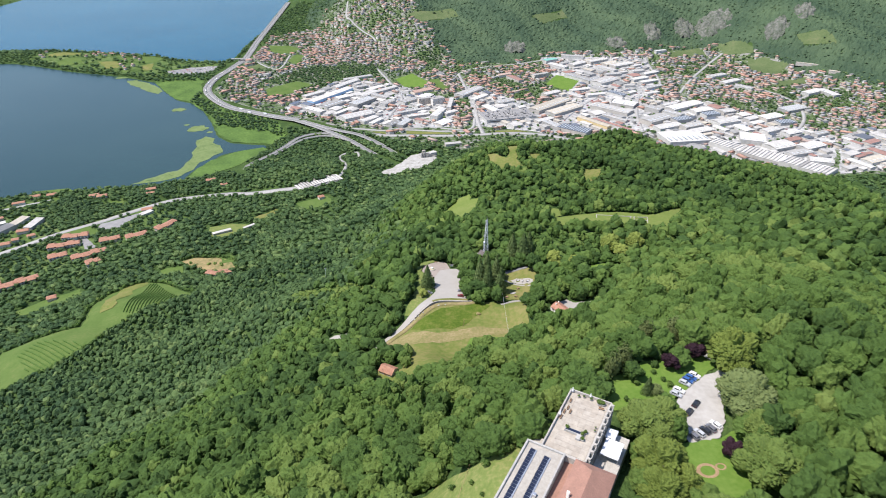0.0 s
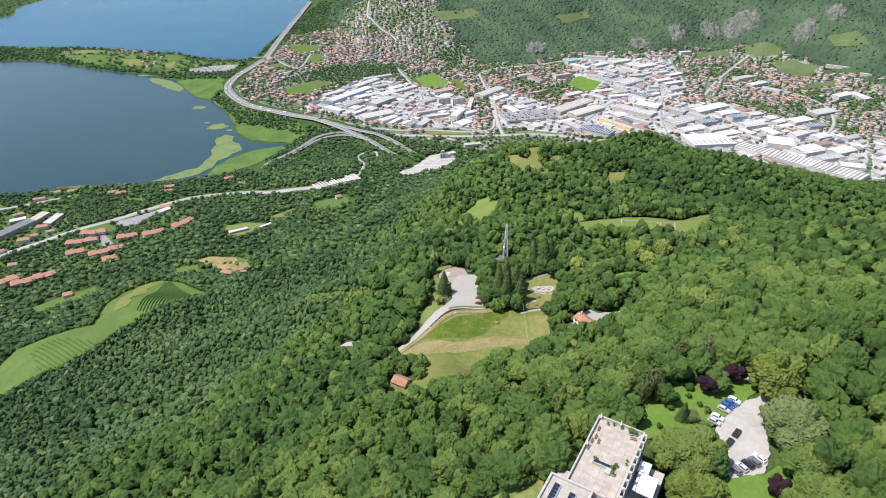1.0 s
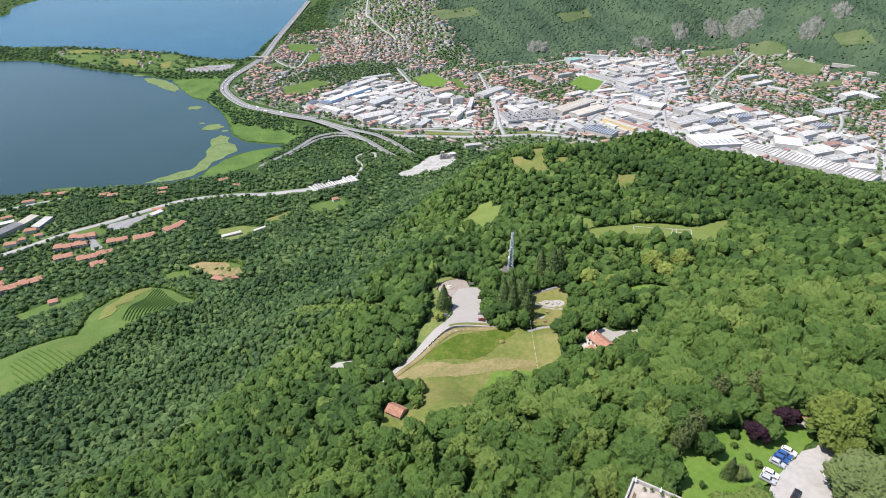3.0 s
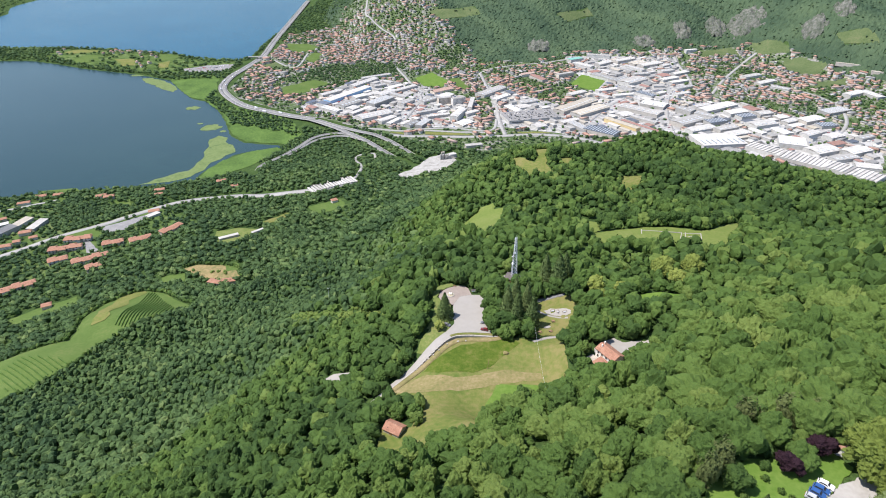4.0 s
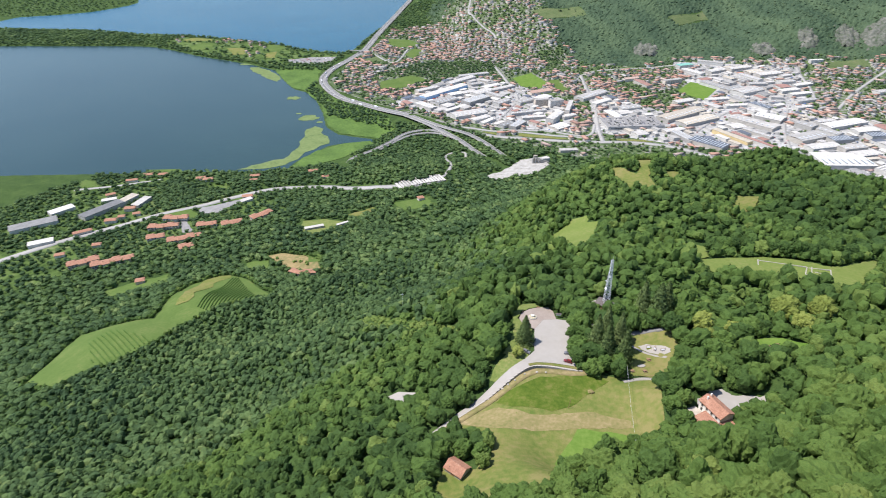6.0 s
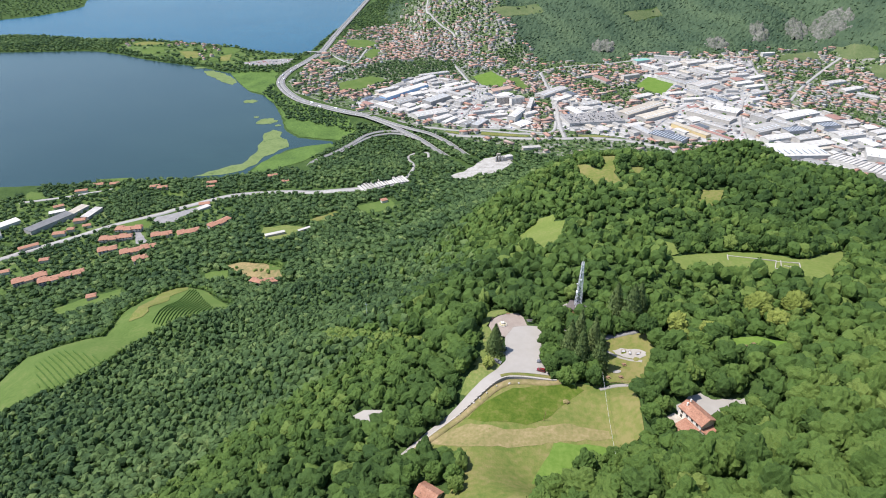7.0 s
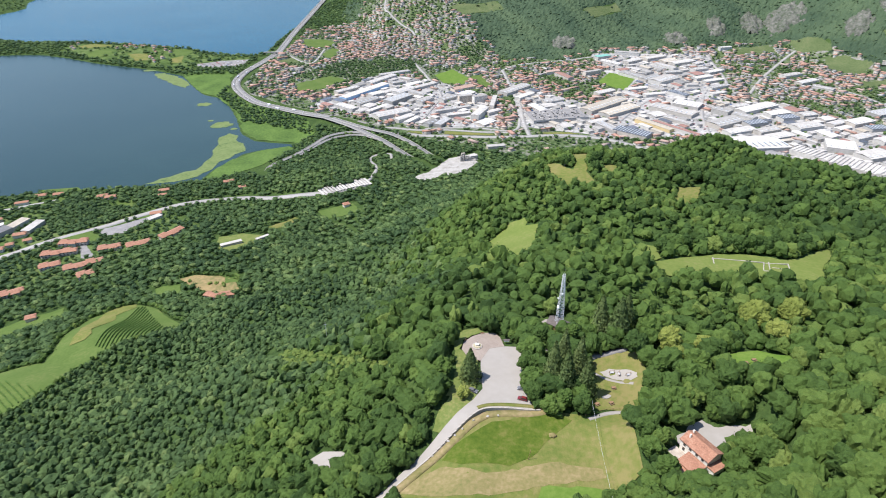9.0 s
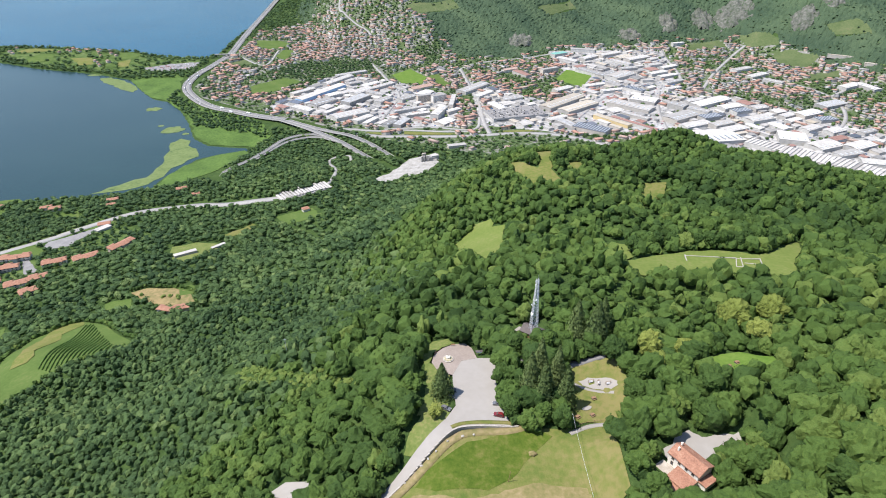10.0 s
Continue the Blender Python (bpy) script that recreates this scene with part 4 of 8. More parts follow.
def fringe(poly, off, step):
    """Spots along the outside of an outline, for the trees that close a wood's edge."""
    q = np.array(poly, float)
    if 0.5 * np.sum(q[:, 0] * np.roll(q[:, 1], -1) - q[:, 1] * np.roll(q[:, 0], -1)) < 0:
        q = q[::-1]
    out = []
    for a, b in zip(q, np.roll(q, -1, 0)):
        d = b - a
        long = np.hypot(*d)
        for s in np.arange(step / 2, long, step):
            out.append(a + d * s / long + np.array((d[1], -d[0])) / long * off)
    return np.array(out)


rim = np.concatenate([fringe(q, o, 4.2) for q, o in ((HOUSE_YARD, 2.8), (MEADOW, 2.6), (PICNIC, 2.6), (YARD, 3.0), (LAWN_NORTH, 3.0), (GLADE, 2.8), (FIELD, 2.8), (MEADOW_FAR, 2.8), (CLEARING_A, 2.6), (CLEARING_C, 2.6), (CLEARING_B, 2.6), (RED_CLEARING, 4), (VINEYARD, 4), (LAY_BY, 3))])
rim = rim + RNG.uniform(-1.0, 1.0, rim.shape)
rim = rim[clear_of(rim, [(o, 1.6) for o, m in OPEN_NEAR]) & off_lines(rim, [([(34, 333), (44, 336), (56, 336), (62, 330), (64, 322)], 4)])]
close = (p[:, 0] > -75) & (p[:, 0] < 125) & (p[:, 1] < 215)
near_p, mid_p = p[close], p[~close]
d_near = np.hypot(near_p[:, 0] - 25, near_p[:, 1] - 150)
order = np.argsort(d_near)
near_p, rest = near_p[order[:160]], near_p[order[160:]]
mid_p = np.concatenate([mid_p, rest])
plant("wood_edge", M_LEAF, back_crowns, lift(rim, 0.6, -0.05), RNG.uniform(2.2, 3.8, len(rim)), RNG.uniform(2.6, 4.6, len(rim)), "green trees and shrubs along the wood's edge")
front = np.hypot(mid_p[:, 0], mid_p[:, 1] - 150) < 255
bush = grid_points(-140, 0, 380, 480, 3.4)
bush = bush[edge_distance(bush[:, 0], bush[:, 1], SCRUB) < 2]
soil = grid_points(-410, -300, 740, 815, 9)
soil = soil[(edge_distance(soil[:, 0], soil[:, 1], RED_CLEARING) < -2) & (RNG.random(len(soil)) < 0.30)]
bush = np.concatenate([bush, soil])
plant("scrub", M_LEAF, back_crowns, lift(bush, 0.6, 0.32), np.where(bush[:, 1] > 700, 3.4, RNG.uniform(1.4, 2.6, len(bush))), np.where(bush[:, 1] > 700, 2.6, RNG.uniform(1.0, 2.0, len(bush))), "light green scrub in a gap of the wood", "scrub")
closer = big_wood(mid_p)
# lake-slope trees beyond a ragged line take the haze-tinted leaves
cool = flank(mid_p) & (mid_p[:, 0] + np.random.default_rng(19).normal(0, 26, len(mid_p)) < -62 - 20 * np.sin(mid_p[:, 1] / 31))
for group_p, crowns_, leaf_mat, label_ in ((mid_p[closer], close_crowns, M_LEAF, "dense green broadleaf wood below the terrace"), (mid_p[front & ~closer], mid_crowns, M_LEAF, "dense green broadleaf wood on the near ridge"),
                                           (mid_p[~front & ~closer & ~cool], back_crowns, M_LEAF, "dense green broadleaf wood over the ridge"), (mid_p[~front & ~closer & cool], back_crowns, M_VALLEY_HAZE, "dense green broadleaf wood on the slope to the lake")):
    n = len(group_p)
    plant("woodland", leaf_mat, crowns_, lift(group_p, 0.5, -0.05 * (crowns_ is back_crowns)), RNG.uniform(*((4.2, 6.8) if crowns_ is close_crowns else (3.2, 5.8)), n) * swell(group_p), RNG.uniform(*((4.6, 8.6) if crowns_ is close_crowns else (3.6, 7.0)), n) * swell(group_p), label_)

# saplings and undergrowth that fill the gaps between the large crowns
under = grid_points(-110, 330, 96, 420, 6.2)
under = under[(big_wood(under) | (np.hypot(under[:, 0] - 90, under[:, 1] - 290) < 160)) & (under[:, 0] > -20) & (under[:, 0] < 0.80 * under[:, 1] + 90)]
under = under[clear_of(under, [(o, m + 0.5) for o, m in OPEN_NEAR])]
plant("undergrowth", M_LEAF, far_crowns, lift(under, 0.4, -0.08), RNG.uniform(2.2, 3.8, len(under)), RNG.uniform(1.8, 3.6, len(under)), "dense green undergrowth between the trees", "undergrowth")

front_p = grid_points(46, 94, 260, 306, 5.0)
front_p = front_p[(edge_distance(front_p[:, 0], front_p[:, 1], HOUSE_FRONT) < 2) & clear_of(front_p, [(ANNEX_SPOT, 2.5), (HOUSE_YARD, 2.5), (MEADOW, 1)])]
plant("young_trees", M_LEAF, mid_crowns, lift(front_p, 0.4), RNG.uniform(2.8, 4.2, len(front_p)), RNG.uniform(2.2, 3.6, len(front_p)), "low round green trees below the stone house", "trees")

# the wood goes on behind the terrace building
behind = grid_points(-150, 230, -70, 96, 9.0)
behind = behind[clear_of(behind, [([(20, 75), (75, 60), (120, 130), (30, 145)], 3), (LAWN_SOUTH, 2)])]
plant("woodland", M_LEAF, far_crowns, lift(behind, 0.5), RNG.uniform(4.5, 7.5, len(behind)), RNG.uniform(4.5, 7.0, len(behind)), "green broadleaf wood behind the terrace building")

# woods farther down, on the lake hill, the peninsula and the mountain
q = [grid_points(-1000, -250, 250, 1330, 10.5), grid_points(-300, 700, 690, 1540, 12.5), grid_points(300, 1000, 500, 1250, 14), grid_points(-470, -20, 1330, 1640, 10.5)]
q = np.concatenate(q)
q = q[(q[:, 0] < 0.80 * q[:, 1] + 120) & (q[:, 0] > -1.0 * q[:, 1] - 170)]
q = q[clear_of(q, OPEN_NEAR + OPEN_FAR)]
q = q[~((q[:, 0] > -430) & (q[:, 0] < 480) & (q[:, 1] < 720 + 0.2 * q[:, 0]))]
q = q[off_lines(q, [(LAKE_ROAD, 13), (SIDE_ROAD, 7), (SLIP, 9), (SLIP_INNER, 8), (HIGHWAY, 17), (BRANCH, 10), (BRANCH_NORTH, 10), (SHORE_ROAD, 9)])]
n = len(q)
plant("woodland", M_VALLEY_HAZE, far_crowns, lift(q, 0.5, -0.12), RNG.uniform(5.0, 8.6, n), RNG.uniform(4.5, 8.0, n), "green wood on the lower slopes above the lake")
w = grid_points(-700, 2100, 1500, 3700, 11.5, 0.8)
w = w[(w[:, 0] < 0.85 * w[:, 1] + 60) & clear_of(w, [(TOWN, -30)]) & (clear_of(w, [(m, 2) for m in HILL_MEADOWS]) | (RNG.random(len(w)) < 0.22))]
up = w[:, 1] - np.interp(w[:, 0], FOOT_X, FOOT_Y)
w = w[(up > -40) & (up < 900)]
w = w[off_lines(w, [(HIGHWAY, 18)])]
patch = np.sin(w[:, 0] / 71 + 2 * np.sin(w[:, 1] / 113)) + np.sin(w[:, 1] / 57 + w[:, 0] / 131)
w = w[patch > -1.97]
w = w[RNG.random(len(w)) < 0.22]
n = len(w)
plant("mountain_trees", M_MOUNT_HAZE, mount_crowns, lift(w, -2.0, 0.06), RNG.uniform(4.5, 8.0, n), RNG.uniform(2.6, 5.0, n), "dark green trees that stand out of the mountain wood", "trees")


def canopy(name, x0, x1, y0, y1, cell, open_, label):
    """The closed, uneven leaf roof of a far wood, left out over open ground."""
    xx, yy = np.meshgrid(np.arange(x0, x1, cell), np.arange(y0, y1, cell))
    xx, yy = xx + RNG.uniform(-0.4, 0.4, xx.shape) * cell, yy + RNG.uniform(-0.4, 0.4, yy.shape) * cell
    at = np.stack([xx.ravel(), yy.ravel()], 1)
    rise = at[:, 1] - np.interp(at[:, 0], FOOT_X, FOOT_Y)
    wood = (rise > -45) & (rise < 640) & (at[:, 0] < 0.85 * at[:, 1] + 60) & clear_of(at, open_) & off_lines(at, [(HIGHWAY, 20)])
    z = height(at[:, 0], at[:, 1]) + np.where(wood, 5.0 + RNG.normal(0, 2.0, len(at)), -1.0)
    i = np.arange(len(at)).reshape(xx.shape)
    f = np.stack([i[:-1, :-1], i[:-1, 1:], i[1:, 1:], i[1:, :-1]], -1).reshape(-1, 4)
    f = f[wood[f].any(1)]
    f = np.concatenate([f[:, [0, 1, 2]], f[:, [0, 2, 3]]])
    mid = at[f].mean(1)
    tint = np.clip(0.36 + 0.14 * np.sin(mid[:, 0] / 47 + 1.6 * np.sin(mid[:, 1] / 60)) + 0.10 * np.sin(mid[:, 0] / 19 + mid[:, 1] / 27) + RNG.normal(0, 0.07, len(f)), 0, 1)
    ob = faceted(mesh_from(name, np.c_[at, z], f, M_MOUNT_HAZE, tint))
    return tagged(ob, label, "woodland", kind="stuff")


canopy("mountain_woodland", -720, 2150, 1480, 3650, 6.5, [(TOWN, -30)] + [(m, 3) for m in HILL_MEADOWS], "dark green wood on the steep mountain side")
r = np.concatenate([grid_points(-1900, -820, 2150, 2680, 15), grid_points(-850, -560, 2700, 3900, 19), grid_points(-2900, -1900, 2300, 2680, 15), grid_points(-3300, -2300, 2900, 3900, 30)])
dl = np.minimum(edge_distance(r[:, 0], r[:, 1], LAKE_EAST), edge_distance(r[:, 0], r[:, 1], LAKE_WEST))
din = edge_distance(r[:, 0], r[:, 1], ISELLA)
r = r[(dl > 4) & ((din > -14) | (RNG.random(len(r)) < np.where((r[:, 0] < -1620) | (r[:, 1] > 2570), 0.9, 0.34))) & clear_of(r, [(ISELLA_PARK, 3)] + [(m, 3) for m in ISELLA_MEADOWS])]
r = r[np.hypot(r[:, None, 0] - np.array(ISELLA_HOUSES)[None, :, 0], r[:, None, 1] - np.array(ISELLA_HOUSES)[None, :, 1]).min(1) > 15]
r = r[(r[:, 0] < -820) | (r[:, 1] > 3050) | ((edge_distance(r[:, 0], r[:, 1], TOWN) > 0))]
r = r[off_lines(r, [(HIGHWAY, 20)])]
n = len(r)
plant("lakeside_trees", M_VALLEY_HAZE, far_crowns, lift(r, 0.5, -0.15), RNG.uniform(6, 11, n), RNG.uniform(5, 9, n), "green trees along the lake peninsula")


def mesh_only(name, verts, faces, mat, tint=0.5):
    ob = faceted(mesh_from(name, verts, faces, mat, np.full(len(faces), tint)))
    me = ob.data
    bpy.data.objects.remove(ob)
    return me


def trunk_mesh(seed, tall=0.9, mat=None):
    """A tapered trunk that forks into limbs, for a crown of unit size."""
    rng = random.Random(seed)
    bm = bmesh.new()

    def limb(a, b, r0, r1, sides=7):
        way = (b - a).to_track_quat("Z", "Y").to_matrix()
        ring = []
        for c, rr in ((a, r0), (b, r1)):
            ring.append([bm.verts.new(c + way @ Vector((rr * math.cos(6.2832 * k / sides), rr * math.sin(6.2832 * k / sides), 0))) for k in range(sides)])
        for k in range(sides):
            bm.faces.new((ring[0][k], ring[0][(k + 1) % sides], ring[1][(k + 1) % sides], ring[1][k]))

    top = Vector((0, 0, tall))
    limb(Vector((0, 0, -0.15)), top, 0.075, 0.045)
    for k in range(5):
        a = 1.26 * k + rng.random()
        limb(Vector((0, 0, tall * rng.uniform(0.55, 0.95))), Vector((0.55 * math.cos(a), 0.55 * math.sin(a), tall + rng.uniform(0.1, 0.45))), 0.035, 0.012, 5)
    me = bpy.data.meshes.new("trunk")
    bm.to_mesh(me)
    bm.free()
    me.materials.append(mat or M_BARK)
    return me


def tree(px, py, radius, tall, crown_mesh, trunk, label, category="tree", group="", z=None, name="tree"):
    top = new(name)
    top.location = (px, py, (height_at(px, py) if z is None else z) - 0.2)
    tagged(top, label, category, group)
    for part_name, me in (("trunk", trunk), ("crown", crown_mesh)):
        ob = new(part_name, me)
        ob.parent = top
        ob.scale = (radius, radius, tall)
        ob.rotation_euler.z = RNG.uniform(0, 6.28)
    return top


near_meshes = [mesh_only("crown", v, f, M_LEAF, t) for (v, f), t in zip(near_crowns, (0.2, 0.34, 0.44, 0.5, 0.62, 0.28, 0.75))]
trunks = [trunk_mesh(k) for k in range(3)]
for k, (a, b) in enumerate(near_p):
    tree(a, b, RNG.uniform(4.2, 6.8), RNG.uniform(4.6, 8.6), near_meshes[RNG.integers(0, 7)], trunks[k % 3],
         "green broadleaf tree in the wood below the terrace", "tree", "trees near the terrace building")


# ---- things: helpers ----
def thing(name, m, label, category, group="", kind=""):
    top = new(name)
    top.matrix_world = m
    return tagged(top, label, category, group, kind)


def part(name, bm, mat, parent, label="", flat=True):
    bmesh.ops.recalc_face_normals(bm, faces=bm.faces)
    me = bpy.data.meshes.new(name)
    bm.to_mesh(me)
    bm.free()
    me.materials.append(mat)
    ob = new(name, me)
    ob.parent = parent
    if label:
        tagged(ob, label)
    if not flat:
        smooth(ob)
    return ob


def box(x0, x1, y0, y1, z0, z1, bevel=0.0, bm=None):
    bm = bm or bmesh.new()
    v = [bm.verts.new((x, y, z)) for z in (z0, z1) for x, y in ((x0, y0), (x1, y0), (x1, y1), (x0, y1))]
    fs = [bm.faces.new([v[k] for k in q]) for q in ((3, 2, 1, 0), (4, 5, 6, 7), (0, 1, 5, 4), (1, 2, 6, 5), (2, 3, 7, 6), (3, 0, 4, 7))]
    if bevel:
        bmesh.ops.bevel(bm, geom=list({e for f in fs for e in f.edges}), offset=bevel, segments=2, affect="EDGES")
    return bm


def gable(x0, x1, y0, y1, z0, z1, thick=0.35, over=0.5, bm=None, hip=0.0):
    """A pitched roof of two thick slopes, ridge along x; hip pulls the ridge ends in."""
    bm = bm or bmesh.new()
    x0, x1, y0, y1 = x0 - over, x1 + over, y0 - over, y1 + over
    ym = (y0 + y1) / 2
    low, high = [], []
    for dz, out in ((0, low), (-thick, high)):
        for x, y, z in ((x0, y0, z0), (x1, y0, z0), (x1, y1, z0), (x0, y1, z0), (x0 + hip, ym, z1), (x1 - hip, ym, z1)):
            out.append(bm.verts.new((x, y, z + dz)))
    for a, flip in ((low, 1), (high, -1)):
        for q in ((0, 1, 5, 4), (2, 3, 4, 5)):
            bm.faces.new([a[k] for k in q[::flip]])
        if hip:
            for q in ((3, 0, 4), (1, 2, 5)):
                bm.faces.new([a[k] for k in q[::flip]])
    ring = (0, 1, 2, 3) if hip else (0, 1, 5, 2, 3, 4)
    for a, b in zip(ring, ring[1:] + ring[:1]):
        bm.faces.new((low[a], high[a], high[b], low[b]))
    return bm


def gable_walls(x0, x1, y0, y1, z0, z1, z2, bm=None):
    """A box of walls with gable ends under a roof whose ridge runs along x."""
    bm = bm or bmesh.new()
    ym = (y0 + y1) / 2
    v = [bm.verts.new(c) for c in ((x0, y0, z0), (x1, y0, z0), (x1, y1, z0), (x0, y1, z0), (x0, y0, z1), (x1, y0, z1), (x1, y1, z1), (x0, y1, z1), (x0, ym, z2), (x1, ym, z2))]
    for q in ((0, 1, 5, 4), (2, 3, 7, 6), (1, 2, 6, 9, 5), (3, 0, 4, 8, 7), (3, 2, 1, 0), (4, 5, 9, 8), (6, 7, 8, 9)):
        bm.faces.new([v[k] for k in q])
    return bm


def rod(a, b, r, sides=8, bm=None, r2=None):
    bm = bm or bmesh.new()
    a, b = Vector(a), Vector(b)
    turn = (b - a).to_track_quat("Z", "Y").to_matrix()
    ring = [[bm.verts.new(c + turn @ Vector((rr * math.cos(2 * math.pi * k / sides), rr * math.sin(2 * math.pi * k / sides), 0))) for k in range(sides)]
            for c, rr in ((a, r), (b, r if r2 is None else r2))]
    for k in range(sides):
        bm.faces.new((ring[0][k], ring[0][(k + 1) % sides], ring[1][(k + 1) % sides], ring[1][k]))
    bm.faces.new(ring[0][::-1])
    bm.faces.new(ring[1])
    return bm


def lumpy(rx, ry, rz, sub=2, rough=0.18, seed=0, cz=0.0):
    bm = bmesh.new()
    bmesh.ops.create_icosphere(bm, subdivisions=sub, radius=1.0)
    for v in bm.verts:
        k = 1 + rough * noise.noise(v.co * 2.1 + Vector((seed * 7.3, seed * 1.7, 0)))
        v.co = Vector((v.co.x * rx * k, v.co.y * ry * k, v.co.z * rz * k + cz))
    return bm


def varied(name, colours, rough=0.8, scale=6.0, depth=0.25, metal=0.0, spec=0.3, streak=None):
    """A surface that takes its tone by the object and by the piece, with fine dirt over it."""
    m, n, l, b = material(name, rough, metal, spec)
    info, geo = n.new("ShaderNodeObjectInfo"), n.new("ShaderNodeNewGeometry")
    add = n.new("ShaderNodeMath")
    add.operation = "ADD"
    fr = n.new("ShaderNodeMath")
    fr.operation = "FRACT"
    l.new(info.outputs["Random"], add.inputs[0])
    l.new(geo.outputs["Random Per Island"], add.inputs[1])
    l.new(add.outputs[0], fr.inputs[0])
    r = ramp(n, [(k / max(1, len(colours) - 1), c) for k, c in enumerate(colours)])
    l.new(fr.outputs[0], r.inputs[0])
    t = n.new("ShaderNodeTexNoise")
    t.inputs["Scale"].default_value, t.inputs["Detail"].default_value = 1.0 / scale, 7.0
    t.inputs["Roughness"].default_value = 0.65
    l.new(geo.outputs["Position"], t.inputs["Vector"])
    dirt = ramp(n, ((0.3, (1 - depth,) * 3), (0.65, (1, 1, 1))))
    l.new(t.outputs["Fac"], dirt.inputs[0])
    mx = n.new("ShaderNodeMix")
    mx.data_type, mx.blend_type = "RGBA", "MULTIPLY"
    mx.inputs[0].default_value = 1.0
    l.new(r.outputs[0], mx.inputs[6])
    l.new(dirt.outputs[0], mx.inputs[7])
    l.new(mx.outputs[2], b.inputs["Base Color"])
    return m


M_TILE = varied("terracotta_tiles", ((0.37, 0.195, 0.14), (0.42, 0.245, 0.18), (0.29, 0.175, 0.135), (0.44, 0.255, 0.185), (0.36, 0.285, 0.245), (0.39, 0.21, 0.15), (0.46, 0.36, 0.30)), 0.85, 3.0, 0.4)
M_TILE_NEW = noisy("orange_roof_tiles", 2.2, ((0.36, (0.20, 0.098, 0.062)), (0.52, (0.30, 0.148, 0.095)), (0.68, (0.36, 0.220, 0.15))), 0.85, second=0.5, mix=0.5, bump=0.05, bump_scale=0.3)
M_TILE_OLD = noisy("weathered_roof_tiles", 3.0, ((0.3, (0.20, 0.115, 0.085)), (0.55, (0.28, 0.15, 0.11)), (0.75, (0.33, 0.19, 0.14))), 0.85, second=0.4, mix=0.5, bump=0.05, bump_scale=0.3)
M_STUCCO = varied("house_plaster", ((0.58, 0.52, 0.43), (0.64, 0.60, 0.53), (0.56, 0.44, 0.33), (0.68, 0.66, 0.61), (0.52, 0.43, 0.35)), 0.9, 4.0, 0.25)
M_WHITEWALL = noisy("white_plaster", 2.5, ((0.3, (0.58, 0.54, 0.47)), (0.6, (0.74, 0.71, 0.64))), 0.9, second=0.4)
M_STONE = noisy("rubble_stone", 1.6, ((0.3, (0.24, 0.22, 0.19)), (0.6, (0.40, 0.37, 0.33))), 0.9, second=0.3, bump=0.06, bump_scale=0.4)
M_PAVE = noisy("terrace_paving", 4.0, ((0.3, (0.27, 0.23, 0.185)), (0.5, (0.37, 0.325, 0.27)), (0.7, (0.46, 0.42, 0.36))), 0.85, second=0.8, mix=0.45)
M_SLAB = varied("paving_slabs", ((0.36, 0.310, 0.250), (0.385, 0.335, 0.272), (0.41, 0.362, 0.298), (0.37, 0.322, 0.262)), 0.85, 2.5, 0.3)
M_FLATROOF = noisy("felt_roof", 5.0, ((0.3, (0.25, 0.225, 0.19)), (0.6, (0.35, 0.32, 0.275))), 0.9, second=0.7)
M_PANEL = noisy("solar_glass", 0.8, ((0.3, (0.012, 0.016, 0.03)), (0.7, (0.022, 0.028, 0.05))), 0.2, spec=0.5)
M_ALU = noisy("aluminium_frame", 1.0, ((0.3, (0.5, 0.5, 0.5)), (0.7, (0.62, 0.62, 0.62))), 0.4, 0.8)
M_STEEL = noisy("galvanised_steel", 0.8, ((0.3, (0.50, 0.50, 0.51)), (0.7, (0.68, 0.68, 0.69))), 0.5, 0.35)
M_CANVAS = noisy("white_canvas", 1.5, ((0.3, (0.74, 0.74, 0.75)), (0.7, (0.84, 0.84, 0.85))), 0.8)
M_WOOD = noisy("weathered_wood", 0.7, ((0.3, (0.16, 0.09, 0.05)), (0.7, (0.30, 0.19, 0.11))), 0.8, second=0.15)
M_DARKWOOD = noisy("dark_roof_boards", 1.2, ((0.3, (0.07, 0.06, 0.055)), (0.7, (0.14, 0.12, 0.11))), 0.85, second=0.3)
M_GLASS = noisy("window_glass", 2.0, ((0.3, (0.02, 0.025, 0.03)), (0.7, (0.05, 0.055, 0.06))), 0.1, spec=0.6)
M_RUBBER = noisy("tyre_rubber", 0.3, ((0.3, (0.015, 0.015, 0.015)), (0.7, (0.03, 0.03, 0.03))), 0.9)
M_LAMP = noisy("lamp_plastic", 0.3, ((0.3, (0.55, 0.55, 0.52)), (0.7, (0.7, 0.7, 0.68))), 0.2, spec=0.5)
M_REDLAMP = noisy("rear_lamp_plastic", 0.3, ((0.3, (0.25, 0.01, 0.01)), (0.7, (0.35, 0.02, 0.02))), 0.2, spec=0.5)
M_SHEDWHITE = varied("pale_metal_roof", ((0.45, 0.425, 0.385), (0.56, 0.535, 0.49), (0.36, 0.34, 0.31), (0.60, 0.575, 0.53), (0.40, 0.38, 0.35), (0.52, 0.495, 0.45), (0.29, 0.275, 0.255)), 0.8, 11.0, 0.35)
M_SHEDGREY = varied("grey_metal_roof", ((0.28, 0.27, 0.25), (0.36, 0.345, 0.32), (0.20, 0.198, 0.19), (0.32, 0.305, 0.28), (0.42, 0.40, 0.37)), 0.85, 11.0, 0.35)
M_SHEDWALL = varied("concrete_panels", ((0.46, 0.44, 0.40), (0.56, 0.54, 0.49), (0.38, 0.365, 0.335), (0.50, 0.45, 0.38)), 0.85, 8.0, 0.3)
